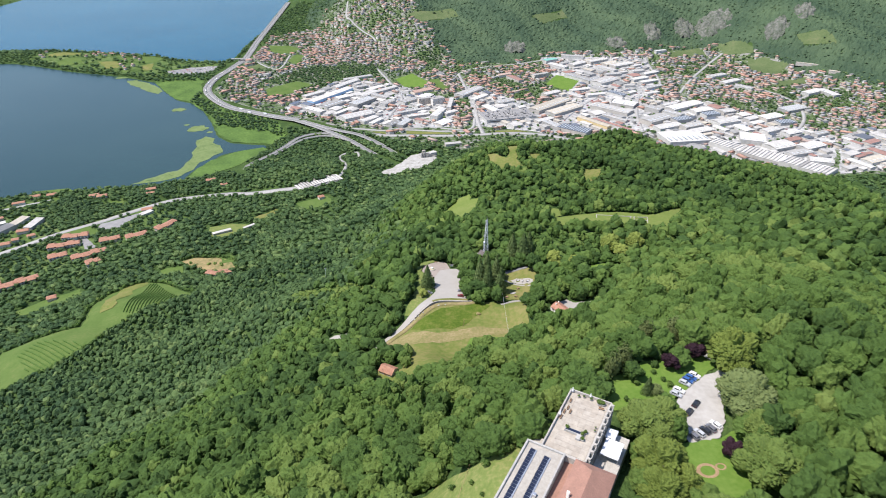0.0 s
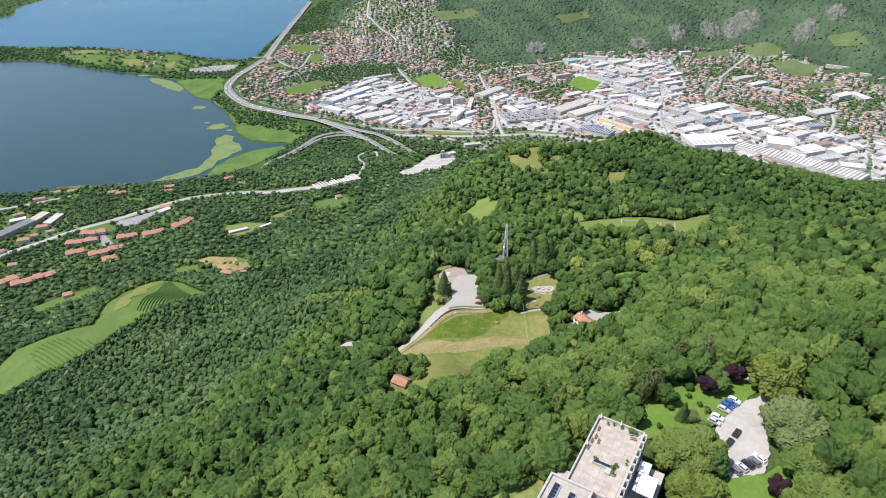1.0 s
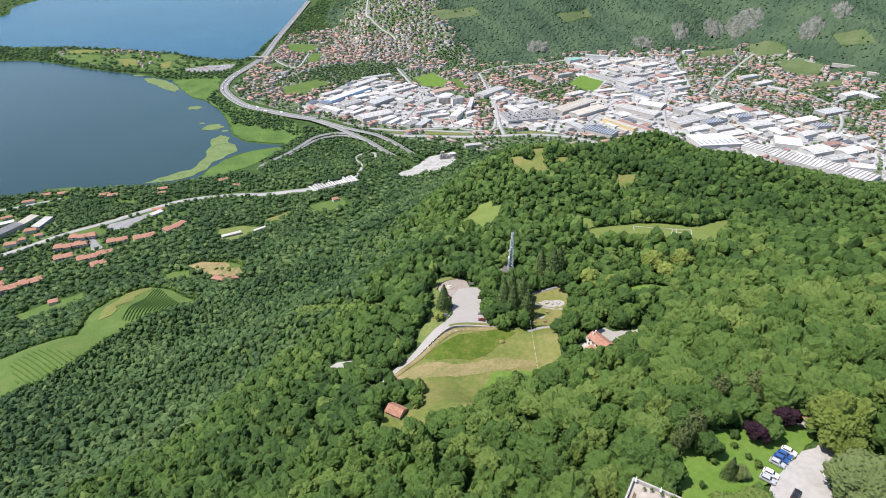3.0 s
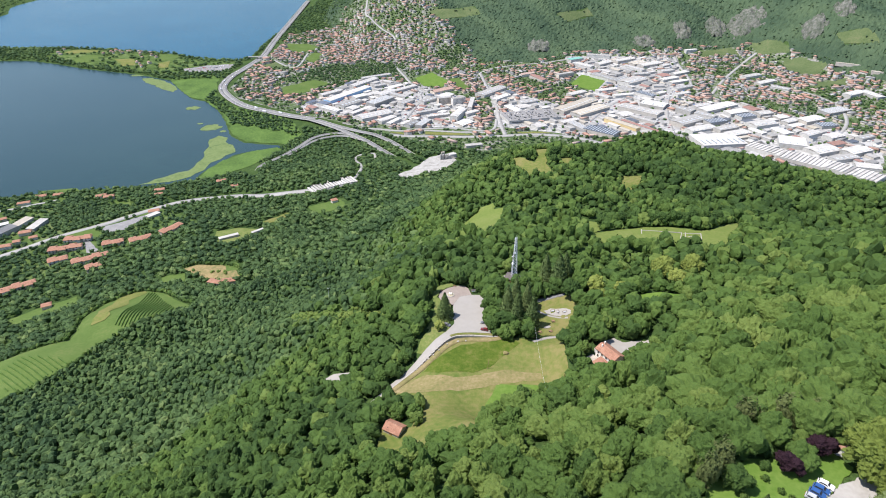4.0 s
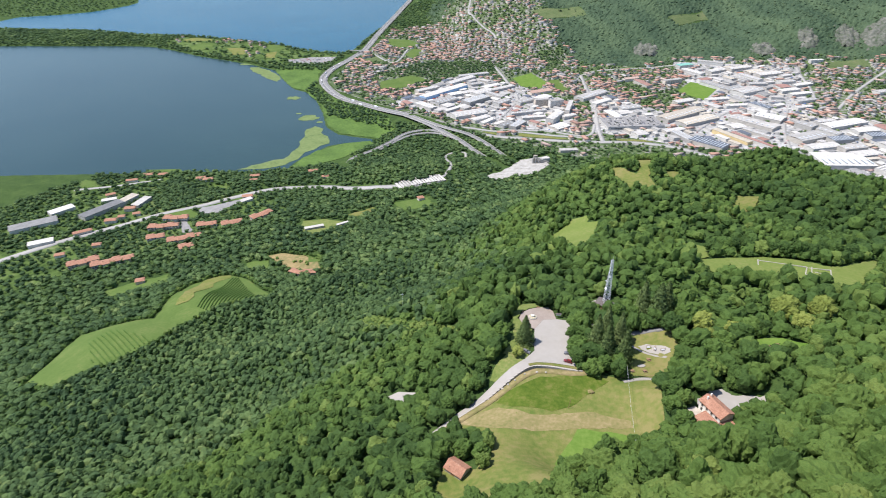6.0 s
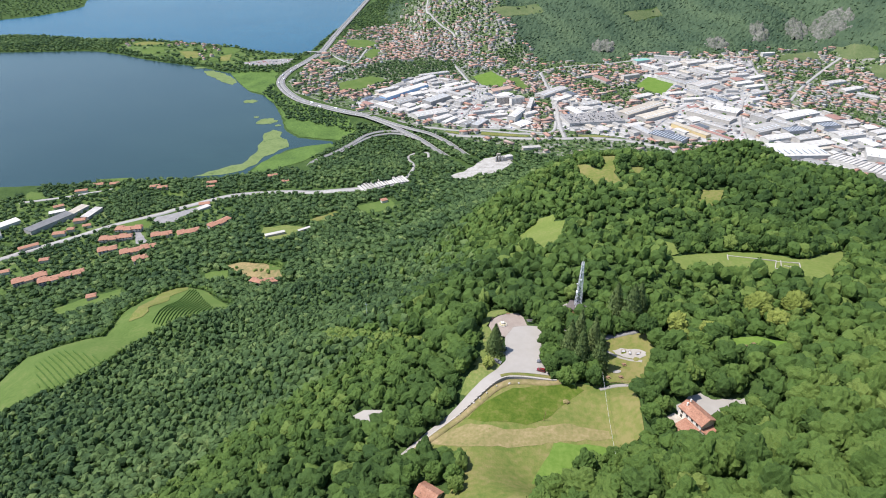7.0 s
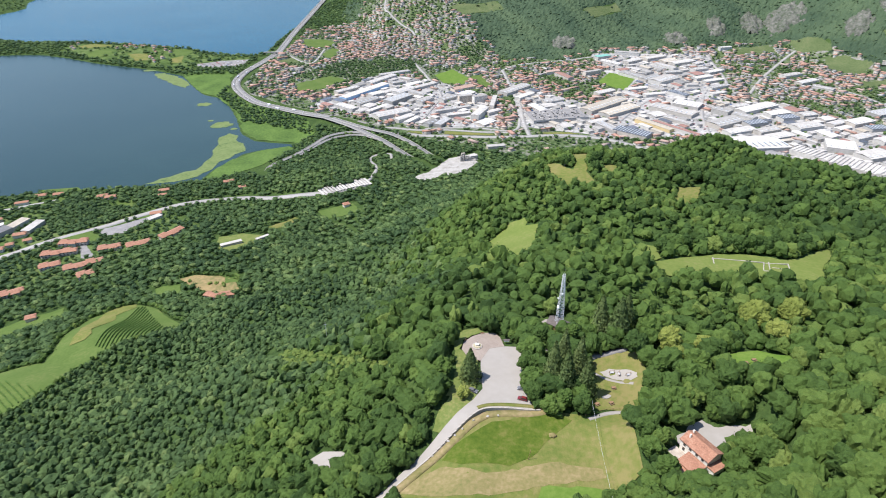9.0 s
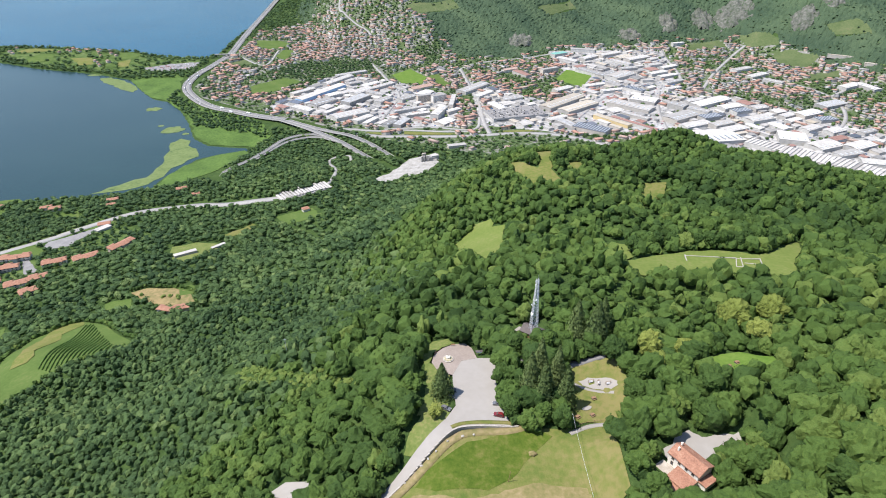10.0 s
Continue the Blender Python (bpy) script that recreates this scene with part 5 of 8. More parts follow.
M_DARKPANEL = varied("dark_roof_panels", ((0.10, 0.11, 0.13), (0.14, 0.15, 0.18), (0.08, 0.09, 0.11)), 0.4, 8.0, 0.2)
M_BEIGE = varied("beige_sheet_roof", ((0.40, 0.35, 0.27), (0.46, 0.41, 0.33), (0.36, 0.32, 0.26)), 0.75, 10.0, 0.3)
M_YELLOW = varied("ochre_walls", ((0.55, 0.42, 0.20), (0.60, 0.46, 0.24)), 0.85, 8.0, 0.2)
M_BLUE = varied("light_blue_cladding", ((0.30, 0.48, 0.66), (0.34, 0.52, 0.70)), 0.6, 8.0, 0.15)
M_TEAL = varied("green_sheet_roof", ((0.16, 0.36, 0.30), (0.20, 0.42, 0.36)), 0.6, 8.0, 0.2)
M_BRICKRED = varied("brick_red_roof", ((0.26, 0.15, 0.12), (0.30, 0.17, 0.14)), 0.85, 8.0, 0.3)
M_SKYLIGHT = noisy("rooflight_plastic", 4.0, ((0.3, (0.42, 0.46, 0.48)), (0.7, (0.55, 0.58, 0.60))), 0.35)
M_ROCK = noisy("limestone_cliff", 28, ((0.34, (0.045, 0.066, 0.034)), (0.50, (0.10, 0.105, 0.085)), (0.74, (0.21, 0.20, 0.175))), 0.95, second=7, mix=0.5, bump=3.0, bump_scale=9)
M_FLOWERS = noisy("flower_bed", 0.7, ((0.35, (0.10, 0.16, 0.04)), (0.5, (0.35, 0.3, 0.2)), (0.65, (0.6, 0.5, 0.42))), 0.9, second=0.3)
M_EARTH = noisy("bed_soil", 3.0, ((0.35, (0.20, 0.13, 0.07)), (0.65, (0.30, 0.21, 0.12))), 0.95, second=0.6)

# ---- the terrace building on its spur; its long side runs up the ridge ----
HALL = Matrix.Translation((43.0, 154.3, 0)) @ Matrix.Rotation(math.atan2(-0.484, 0.875), 4, "Z")
hall = thing("terrace_building", HALL, "large stone building with roof terrace, solar roof and tiled wings", "building")
part("terrace_body", box(0, 14, -27.5, 0, 412, 435.7), M_STONE, hall, "rubble stone base below the terrace")
part("flat_wing_wall", box(-4.1, 7.6, -66, -28.0, 408, 436.2), M_WHITEWALL, hall, "plastered wall of the flat wing")
part("flat_roof", box(-3.7, 7.2, -65.6, -28.4, 436.1, 436.45), M_FLATROOF, hall, "grey flat roof with gravelled felt")
for x0, x1, y0, y1 in ((-4.3, -3.7, -66, -27.8), (7.2, 7.8, -66, -27.8), (-3.7, 7.2, -28.4, -27.8)):
    part("parapet", box(x0, x1, y0, y1, 436.0, 437.1, 0.06), M_PARAPET, hall, "pale concrete parapet")
part("low_wing_wall", box(7.85, 10.6, -66, -27.6, 412, 433.4), M_WHITEWALL, hall)
part("low_wing_roof", gable(7.9, 10.5, -66, -27.6, 433.5, 434.6, 0.25, 0.1), M_TILE_OLD, hall, "narrow red-tiled lean-to roof")
part("main_wall", box(11.6, 22.6, -66, -29.0, 412, 437.4), M_WHITEWALL, hall)
bm = gable(-66, -29.0, -22.6, -11.6, 437.5, 441.0, 0.3, 0.5, hip=5.0)
bmesh.ops.rotate(bm, verts=bm.verts, cent=(0, 0, 0), matrix=Matrix.Rotation(math.pi / 2, 3, "Z"))
bmesh.ops.rotate(bm, verts=bm.verts, cent=(17.1, -47.5, 0), matrix=Matrix.Rotation(math.pi, 3, "Z"))
main_roof = part("main_roof", bm, M_TILE_OLD, hall, "broad hipped roof of red-brown tiles")
part("side_wall", box(22.7, 28.5, -66, -36.0, 412, 434.6), M_WHITEWALL, hall)
part("side_roof", box(22.75, 29.0, -66, -35.5, 434.6, 435.0), M_TILE_OLD, hall, "lower red-tiled side roof")
part("chimney", box(13.2, 14.0, -44, -43.2, 438, 441.2, 0.05), M_WHITEWALL, hall)
part("roof_vent", box(4.6, 5.5, -46.2, -45.2, 436.45, 437.5, 0.05), M_ALU, hall)
part("annex_roof", box(-4.0, 0.0, -27.7, -20.5, 431.0, 431.4), M_FLATROOF, hall, "small grey roof beside the terrace")
part("annex_wall", box(-3.8, 0.0, -27.7, -20.7, 412, 431.0), M_STONE, hall)
for x0, x1, y0, y1 in ((0, 0.45, -27.5, 0), (13.55, 14, -27.5, 0), (0.45, 13.55, -0.45, 0)):
    part("terrace_wall", box(x0, x1, y0, y1, 435.6, 436.75, 0.05), M_STONE, hall, "low stone wall round the terrace")
for k in range(9):
    part("pilaster", box(13.9, 14.9, -26.4 + 3.1 * k, -25.6 + 3.1 * k, 424, 436.9, 0.05), M_STONE, hall, "stone pilaster on the terrace flank")
part("outer_rail", box(14.75, 14.95, -27, -0.5, 436.3, 436.5), M_PARAPET, hall)
slab = bpy.data.meshes.new("paving_slab")
bm = box(-1.01, 1.01, -0.985, 0.985, -0.1, 0.03, 0.01)
bm.to_mesh(slab)
bm.free()
slab.materials.append(M_SLAB)
for i in range(6):
    for j in range(13):
        ob = new("paving_slab", slab)
        ob.parent = hall
        ob.location = (1.6 + 2.05 * i + 0.25, -1.55 - 2.0 * j, 435.78 + 0.012 * ((i * 7 + j * 3) % 3))

# rows of solar panels on the flat roof
for k in range(2):
    solar = thing("solar_array", HALL @ Matrix.Translation((-1.1 + 4.6 * k, -30.4 - 0.8 * k, 436.5)), "long row of dark solar panels on the flat roof", "solar panels", "solar panel rows")
    part("support_rail", box(-0.95, 0.95, -22, 0, 0, 0.12), M_ALU, solar)
    for j in range(18):
        bm = box(-1.0, 1.0, -1.12 - 1.2 * j, -0.02 - 1.2 * j, 0.14, 0.2)
        bmesh.ops.rotate(bm, verts=bm.verts, cent=(0, -0.6 - 1.2 * j, 0.15), matrix=Matrix.Rotation(radians(8), 3, "Y"))
        part("solar_panel", bm, M_PANEL, solar)

# the lower terrace with its tents
low = tagged(part("lower_terrace", box(14.95, 22.2, -26.0, -4.8, 412, 428.6), M_STONE, None), "paved lower terrace on a stone base", "terrace", kind="structure")
low.matrix_world = HALL


def tent(x, y, w, d, tall, label):
    t = thing("party_tent", HALL @ Matrix.Translation((x, y, 428.6)), label, "tent", "white tents")
    bm = bmesh.new()
    e = [bm.verts.new(c) for c in ((-w / 2, -d / 2, tall), (w / 2, -d / 2, tall), (w / 2, d / 2, tall), (-w / 2, d / 2, tall))]
    lo = [bm.verts.new(v.co - Vector((0, 0, 0.35))) for v in e]
    r = [bm.verts.new((0, -d / 5, tall + 1.1)), bm.verts.new((0, d / 5, tall + 1.1))]
    bm.faces.new((e[0], e[1], r[0]))
    bm.faces.new((e[1], e[2], r[1], r[0]))
    bm.faces.new((e[2], e[3], r[1]))
    bm.faces.new((e[3], e[0], r[0], r[1]))
    for k in range(4):
        bm.faces.new((e[k], lo[k], lo[(k + 1) % 4], e[(k + 1) % 4]))
    part("canopy", bm, M_CANVAS, t)
    for a in (-1, 1):
        for b in (-1, 1):
            part("pole", rod((a * w / 2 * 0.96, b * d / 2 * 0.96, 0), (a * w / 2 * 0.96, b * d / 2 * 0.96, tall), 0.06), M_ALU, t)


tent(18.6, -14.0, 5.6, 7.2, 3.0, "large white party tent beside the terrace")
tent(16.8, -7.8, 3.2, 4.0, 2.8, "small white party tent beside the terrace")


def bench(m, label, group):
    t = thing("bench", m, label, "bench", group)
    part("seat", box(-0.9, 0.9, -0.22, 0.22, 0.42, 0.48, 0.01), M_WOOD, t)
    part("backrest", box(-0.9, 0.9, 0.2, 0.26, 0.5, 0.9, 0.01), M_WOOD, t)
    for a in (-0.75, 0.75):
        part("leg", box(a - 0.04, a + 0.04, -0.2, 0.22, 0, 0.42), M_DARKWOOD, t)
    return t


for x, y, turn in ((1.7, -5.0, 92), (2.0, -8.5, 88), (1.5, -10.6, 90), (3.2, -9.8, 90), (11.6, -4.0, 5), (1.3, -13.4, 90)):
    bench(HALL @ Matrix.Translation((x, y, 435.85)) @ Matrix.Rotation(radians(turn), 4, "Z"), "brown wooden bench on the paved terrace", "terrace benches")


def shrub(m, r, mat, label, group="", seed=0, name="shrub"):
    v, f = crown(np.random.default_rng(900 + seed), 1, 260, 0.17, 6)
    ob = mesh_from(name, v * [r, r, r] - [0, 0, 0.1 * r], f, mat, np.full(len(f), 0.3 + 0.5 * ((seed * 37) % 10) / 10))
    ob.matrix_world = m
    return tagged(ob, label, "shrub", group)


def planter(x, y, r, seed):
    t = thing("planter", HALL @ Matrix.Translation((x, y, 435.85)), "round planter with a green shrub on the terrace", "planter", "terrace planters")
    part("tub", rod((0, 0, 0), (0, 0, 0.5), r * 0.6, 10, r2=r * 0.8), M_PARAPET, t)
    v, f = crown(np.random.default_rng(950 + seed), 1, 160, 0.2, 5)
    ob = mesh_from("foliage", v * r + [0, 0, 0.35], f, M_LEAF, np.full(len(f), 0.7))
    ob.parent = t


for k, (x, y, r) in enumerate(((10.4, -2.0, 1.1), (11.6, -1.8, 0.9), (3.4, -2.0, 0.5), (5.0, -1.4, 0.5), (7.4, -1.4, 0.6), (9.6, -17.6, 0.8), (10.2, -16.2, 0.7), (10.2, -19.4, 0.8), (4.6, -17.0, 0.8), (12.4, -12.8, 0.4), (12.5, -14.2, 0.4))):
    planter(x, y, r, k)
trough = thing("planting_trough", HALL @ Matrix.Translation((7.0, -17.6, 435.85)), "angled grey stone trough with planting on the terrace", "trough")
part("trough_wall", box(-3.0, 2.4, -0.7, 0.7, 0, 0.8, 0.05), M_PARAPET, trough)
part("trough_wing", box(1.2, 2.6, -2.6, -0.72, 0, 0.8, 0.05), M_PARAPET, trough)
part("trough_water", box(-2.7, 2.1, -0.5, 0.5, 0.8, 0.83), M_PANEL, trough)


def parasol(x, y):
    t = thing("parasol", HALL @ Matrix.Translation((x, y, 435.8)), "closed white parasol at the terrace corner", "parasol", "parasols")
    part("pole", rod((0, 0, 0), (0, 0, 2.4), 0.04), M_ALU, t)
    part("cloth", rod((0, 0, 0.9), (0, 0, 2.5), 0.30, 10, r2=0.06), M_CANVAS, t)


parasol(0.9, -0.9)
parasol(7.0, -0.9)
parasol(0.8, -13.0)


# ---- cars ----
def paint(name, c):
    m, n, l, b = material(name, 0.3, 0.0, 0.5)
    b.inputs["Coat Weight"].default_value = 0.6
    geo = n.new("ShaderNodeNewGeometry")
    t = n.new("ShaderNodeTexNoise")
    t.inputs["Scale"].default_value = 1.2
    l.new(geo.outputs["Position"], t.inputs["Vector"])
    r = ramp(n, ((0.3, tuple(v * 0.85 for v in c)), (0.7, c)))
    l.new(t.outputs["Fac"], r.inputs[0])
    l.new(r.outputs[0], b.inputs["Base Color"])
    return m


PAINTS = {"white": paint("white_car_paint", (0.75, 0.75, 0.74)), "black": paint("black_car_paint", (0.02, 0.02, 0.022)), "blue": paint("blue_car_paint", (0.03, 0.09, 0.26)),
          "silver": paint("silver_car_paint", (0.42, 0.43, 0.44)), "grey": paint("grey_car_paint", (0.13, 0.13, 0.14)), "red": paint("red_car_paint", (0.16, 0.015, 0.015))}


def slices(outline, widths):
    """A hull from a side outline (x, z), swept over half widths by height."""
    bm = bmesh.new()
    rows = []
    for s in (-1, 1):
        rows.append([bm.verts.new((x, s * widths(z), z)) for x, z in outline])
    n = len(outline)
    for k in range(n):
        bm.faces.new((rows[0][k], rows[0][(k + 1) % n], rows[1][(k + 1) % n], rows[1][k]))
    bm.faces.new(rows[0][::-1])
    bm.faces.new(rows[1])
    bmesh.ops.bevel(bm, geom=bm.edges[:], offset=0.05, segments=2, affect="EDGES")
    return bm


def pane(pts, thick=0.02):
    """A thin plate that stands proud of the four points."""
    p = [Vector(q) for q in pts]
    n = (p[1] - p[0]).cross(p[2] - p[0]).normalized() * thick
    bm = bmesh.new()
    v = [bm.verts.new(q) for q in p] + [bm.verts.new(q + n) for q in p]
    bm.faces.new(v[4:])
    bm.faces.new(v[3::-1])
    for k in range(4):
        bm.faces.new((v[k], v[(k + 1) % 4], v[4 + (k + 1) % 4], v[4 + k]))
    return bm


def car(x, y, z, turn, colour, tall=1.48, long=4.25):
    t = thing("car", pose(x, y, z, 0, 0, turn), f"{colour} parked car on the gravel", "car", "parked cars")
    h = long / 2
    body = [(-h, 0.35), (-h + 0.05, 0.85), (-h + 0.4, 0.95), (h - 1.2, 0.93), (h - 0.15, 0.72), (h, 0.4), (h - 0.2, 0.25), (-h + 0.2, 0.25)]
    part("body", slices(body, lambda q: 0.88), PAINTS[colour], t)
    cab = [(-h + 0.25, 0.9), (-h + 0.55, tall - 0.06), (0.35, tall - 0.04), (h - 1.15, 0.9)]
    part("cabin", slices(cab, lambda q: 0.82 - 0.22 * (q - 0.9)), PAINTS[colour], t)
    part("windscreen", pane([(h - 1.22, -0.74, 0.96), (h - 1.22, 0.74, 0.96), (0.43, 0.63, tall - 0.1), (0.43, -0.63, tall - 0.1)]), M_GLASS, t)
    part("rear_window", pane([(-h + 0.29, 0.72, 0.99), (-h + 0.29, -0.72, 0.99), (-h + 0.5, -0.62, tall - 0.14), (-h + 0.5, 0.62, tall - 0.14)]), M_GLASS, t)
    for s in (-1, 1):
        low, high = s * (0.82 - 0.22 * 0.06), s * (0.82 - 0.22 * (tall - 1.0))
        side = [(-h + 0.5, low, 0.96), (h - 1.5, low, 0.96), (0.22, high, tall - 0.1), (-h + 0.72, high, tall - 0.1)]
        part("side_window", pane(side if s < 0 else side[::-1]), M_GLASS, t)
    part("roof", box(-h + 0.62, 0.25, -0.62, 0.62, tall - 0.07, tall, 0.03), PAINTS[colour], t)
    for a in (-h + 0.75, h - 0.8):
        for b in (-0.82, 0.82):
            w = part("wheel", rod((a, b - 0.1, 0.31), (a, b + 0.1, 0.31), 0.31, 12), M_RUBBER, t)
            part("rim", rod((a, b + 0.101 * (1 if b > 0 else -1), 0.31), (a, b + 0.12 * (1 if b > 0 else -1), 0.31), 0.19, 10), M_ALU, w)
    for b in (-0.62, 0.62):
        part("headlight", box(h - 0.16, h - 0.04, b - 0.18, b + 0.18, 0.6, 0.72), M_LAMP, t)
        part("rear_light", box(-h - 0.01, -h + 0.04, b - 0.15, b + 0.15, 0.68, 0.84), M_REDLAMP, t)
    return t


for x, y, turn, colour in ((84.9, 166.4, -38, "silver"), (86.6, 168.4, -38, "white"), (90.0, 172.2, -40, "silver"), (91.7, 173.8, -40, "blue"), (93.4, 175.2, -40, "blue"), (95.2, 176.6, -40, "white"),
                           (86.6, 157.6, 45, "black"), (90.4, 161.6, 48, "black"), (84.3, 146.6, 122, "grey"), (86.7, 147.8, 122, "silver"), (89.1, 149.0, 120, "black"), (91.4, 150.0, 118, "grey"),
                           (93.6, 151.6, 125, "white"), (103.0, 168.2, 10, "white")):
    car(x, y, height_at(x, y) + 0.36, turn, colour)
for x, y, turn, colour in ((-7.4, 349.4, -8, "black"), (-9.0, 343.0, -25, "grey"), (-6.8, 353.4, -5, "black"), (11.8, 339.4, 165, "red"), (11.9, 345.6, 175, "grey")):
    car(x, y, height_at(x, y) + 0.36, turn, colour)

# ornamental bed on the lawn
bed = thing("flower_bed", pose(84, 132.6, height_at(84, 132.6) + 0.3, 0, 0, 12), "ornamental lobed bed of brown earth with grass heart", "flower bed")
for cx, cy, rx, ry in ((0, 0, 3.6, 2.9), (-5.2, 0.5, 1.9, 1.5), (5.0, 0.6, 1.8, 1.4)):
    bm = bmesh.new()
    ring = [[bm.verts.new((cx + r * rx * math.cos(a), cy + r * ry * math.sin(a), z)) for a in np.arange(30) * math.pi / 15] for r, z in ((1.0, 0.02), (0.86, 0.14), (0.66, 0.03))]
    for j in (0, 1):
        for k in range(30):
            bm.faces.new((ring[j][k], ring[j][(k + 1) % 30], ring[j + 1][(k + 1) % 30], ring[j + 1][k]))
    part("earth_rim", bm, M_EARTH, bed)

for k, (x, y, r) in enumerate(((3, 133, 1.3), (9, 130, 1.0), (14, 135, 1.6), (19, 137, 1.2), (-3, 128, 1.5), (6, 122, 1.2), (12, 124, 0.9), (22, 139.5, 1.6), (72, 172, 1.4), (80, 178, 1.3), (66, 163.5, 1.2), (84, 171, 1.5), (82.5, 174, 1.2))):
    shrub(pose(x, y, height_at(x, y) + 0.3), r, M_LEAF, "low green garden shrub on the grass", "garden shrubs", k)
gfence = thing("garden_fence", Matrix.Identity(4), "thin post fence across the garden slope", "fence")
for a, b in zip([(2, 118), (4, 124), (6, 130), (8, 136)], [(4, 124), (6, 130), (8, 136), (9, 139)]):
    part("post", rod((*a, height_at(*a)), (*a, height_at(*a) + 1.5), 0.07, 6), M_WOOD, gfence)
    part("rail", rod((*a, height_at(*a) + 1.3), (*b, height_at(*b) + 1.3), 0.04, 5), M_WOOD, gfence)
hut3 = thing("garden_hut", pose(104.5, 190.5, height_at(104.5, 190.5), 0, 0, -35), "small stone hut with a tiled roof behind the purple trees", "hut")
part("wall", gable_walls(-2.6, 2.6, -2, 2, -1, 2.4, 3.4), M_WHITEWALL, hut3)
part("roof", gable(-2.6, 2.6, -2, 2, 2.4, 3.6, 0.2, 0.35), M_TILE_OLD, hut3)

# ---- the stone house with its annexes ----
HOUSE = pose(73.0, 305.6, 355.2, 0, 0, -57)
house = thing("stone_house", HOUSE, "white two-storey house with an orange tiled roof", "house")
part("wall", gable_walls(-5.9, 5.9, -3.6, 3.6, -3, 5.0, 6.9), M_WHITEWALL, house)
part("roof", gable(-5.9, 5.9, -3.6, 3.6, 5.0, 7.1, 0.25, 0.5), M_TILE_NEW, house, "orange-brown tiled gable roof")
for x, y in ((-5.0, 1.2), (-4.2, -1.4)):
    part("chimney", box(x - 0.3, x + 0.3, y - 0.3, y + 0.3, 5.6, 7.7, 0.04), M_WHITEWALL, house)
for x in (-4.2, -1.6, 1.2, 3.8):
    for z in (0.9, 3.2):
        w = part("window", box(x - 0.45, x + 0.45, -3.66, -3.58, z, z + 1.3), M_GLASS, house)
        part("frame", box(x - 0.55, x + 0.55, -3.64, -3.57, z - 0.1, z + 1.4), M_WOOD, w)
        part("sill", box(x - 0.6, x + 0.6, -3.78, -3.56, z - 0.16, z - 0.08), M_PARAPET, w)
for y in (-1.5, 1.5):
    part("gable_window", box(-5.96, -5.88, y - 0.45, y + 0.45, 2.9, 4.1), M_GLASS, house)
part("forecourt", box(-7.5, 4.0, -8.0, -3.6, -3, 0.1), M_PAVE, house, "pale paved forecourt")
part("annex_wall", box(-1.0, 6.0, -10.0, -4.6, -3, 2.2), M_WHITEWALL, house)
bm = box(-1.4, 6.4, -10.4, -4.4, 2.2, 2.45)
for v in bm.verts:
    v.co.z += (v.co.y + 10.4) * 0.16
part("annex_roof", bm, M_TILE_NEW, house, "lean-to roof of orange tiles")
part("porch_wall", box(0.6, 7.4, -14.2, -10.1, -3, 1.0), M_WHITEWALL, house)
bm = box(0.2, 7.8, -14.6, -10.2, 1.0, 1.22)
for v in bm.verts:
    v.co.z += (v.co.y + 14.6) * 0.14
part("porch_roof", bm, M_TILE_NEW, house, "low porch roof of orange tiles")
part("end_annex_wall", box(6.0, 8.8, -3.2, 2.4, -3, 2.4), M_WHITEWALL, house)
part("end_annex_roof", box(5.95, 9.2, -3.6, 2.8, 2.4, 2.65), M_TILE_NEW, house)
hut2 = thing("garden_shed", pose(96.5, 313.0, height_at(96.5, 313), 0, 0, 20), "small shed with an orange tiled roof by the yard", "shed")
part("wall", gable_walls(-2.2, 2.2, -1.6, 1.6, -1, 2.2, 3.0), M_WHITEWALL, hut2)
part("roof", gable(-2.2, 2.2, -1.6, 1.6, 2.2, 3.2, 0.2, 0.35), M_TILE_NEW, hut2)

# the barn on the meadow
barn = thing("barn", pose(-30.4, 262.0, height_at(-30.4, 262) - 0.2, 0, 0, -28), "small stone barn with an orange tiled roof on the meadow", "barn")
part("wall", gable_walls(-4.0, 4.0, -3.2, 3.2, -2, 2.4, 4.3), M_STONE, barn)
part("roof", gable(-4.0, 4.0, -3.2, 3.2, 2.45, 4.55, 0.22, 0.45), M_TILE_NEW, barn, "orange-red tiled gable roof")
part("door", box(-0.8, 0.8, -3.27, -3.18, 0, 1.9), M_WOOD, barn)
part("roof_window", box(-2.3, -1.9, -2.4, -2.0, 3.1, 3.3), M_GLASS, barn)

# ---- mast and its hut ----
MX, MY, MZ = 31.0, 385.5, 353.0
mast = thing("lattice_mast", pose(MX, MY, MZ, 0, 0, 12), "tall galvanised steel lattice mast with dish aerials", "mast")
TALL = 27.5


def corner(k, z):
    w = 1.55 + (0.42 - 1.55) * z / TALL
    return Vector((w * (-1, 1, 1, -1)[k], w * (-1, -1, 1, 1)[k], z))


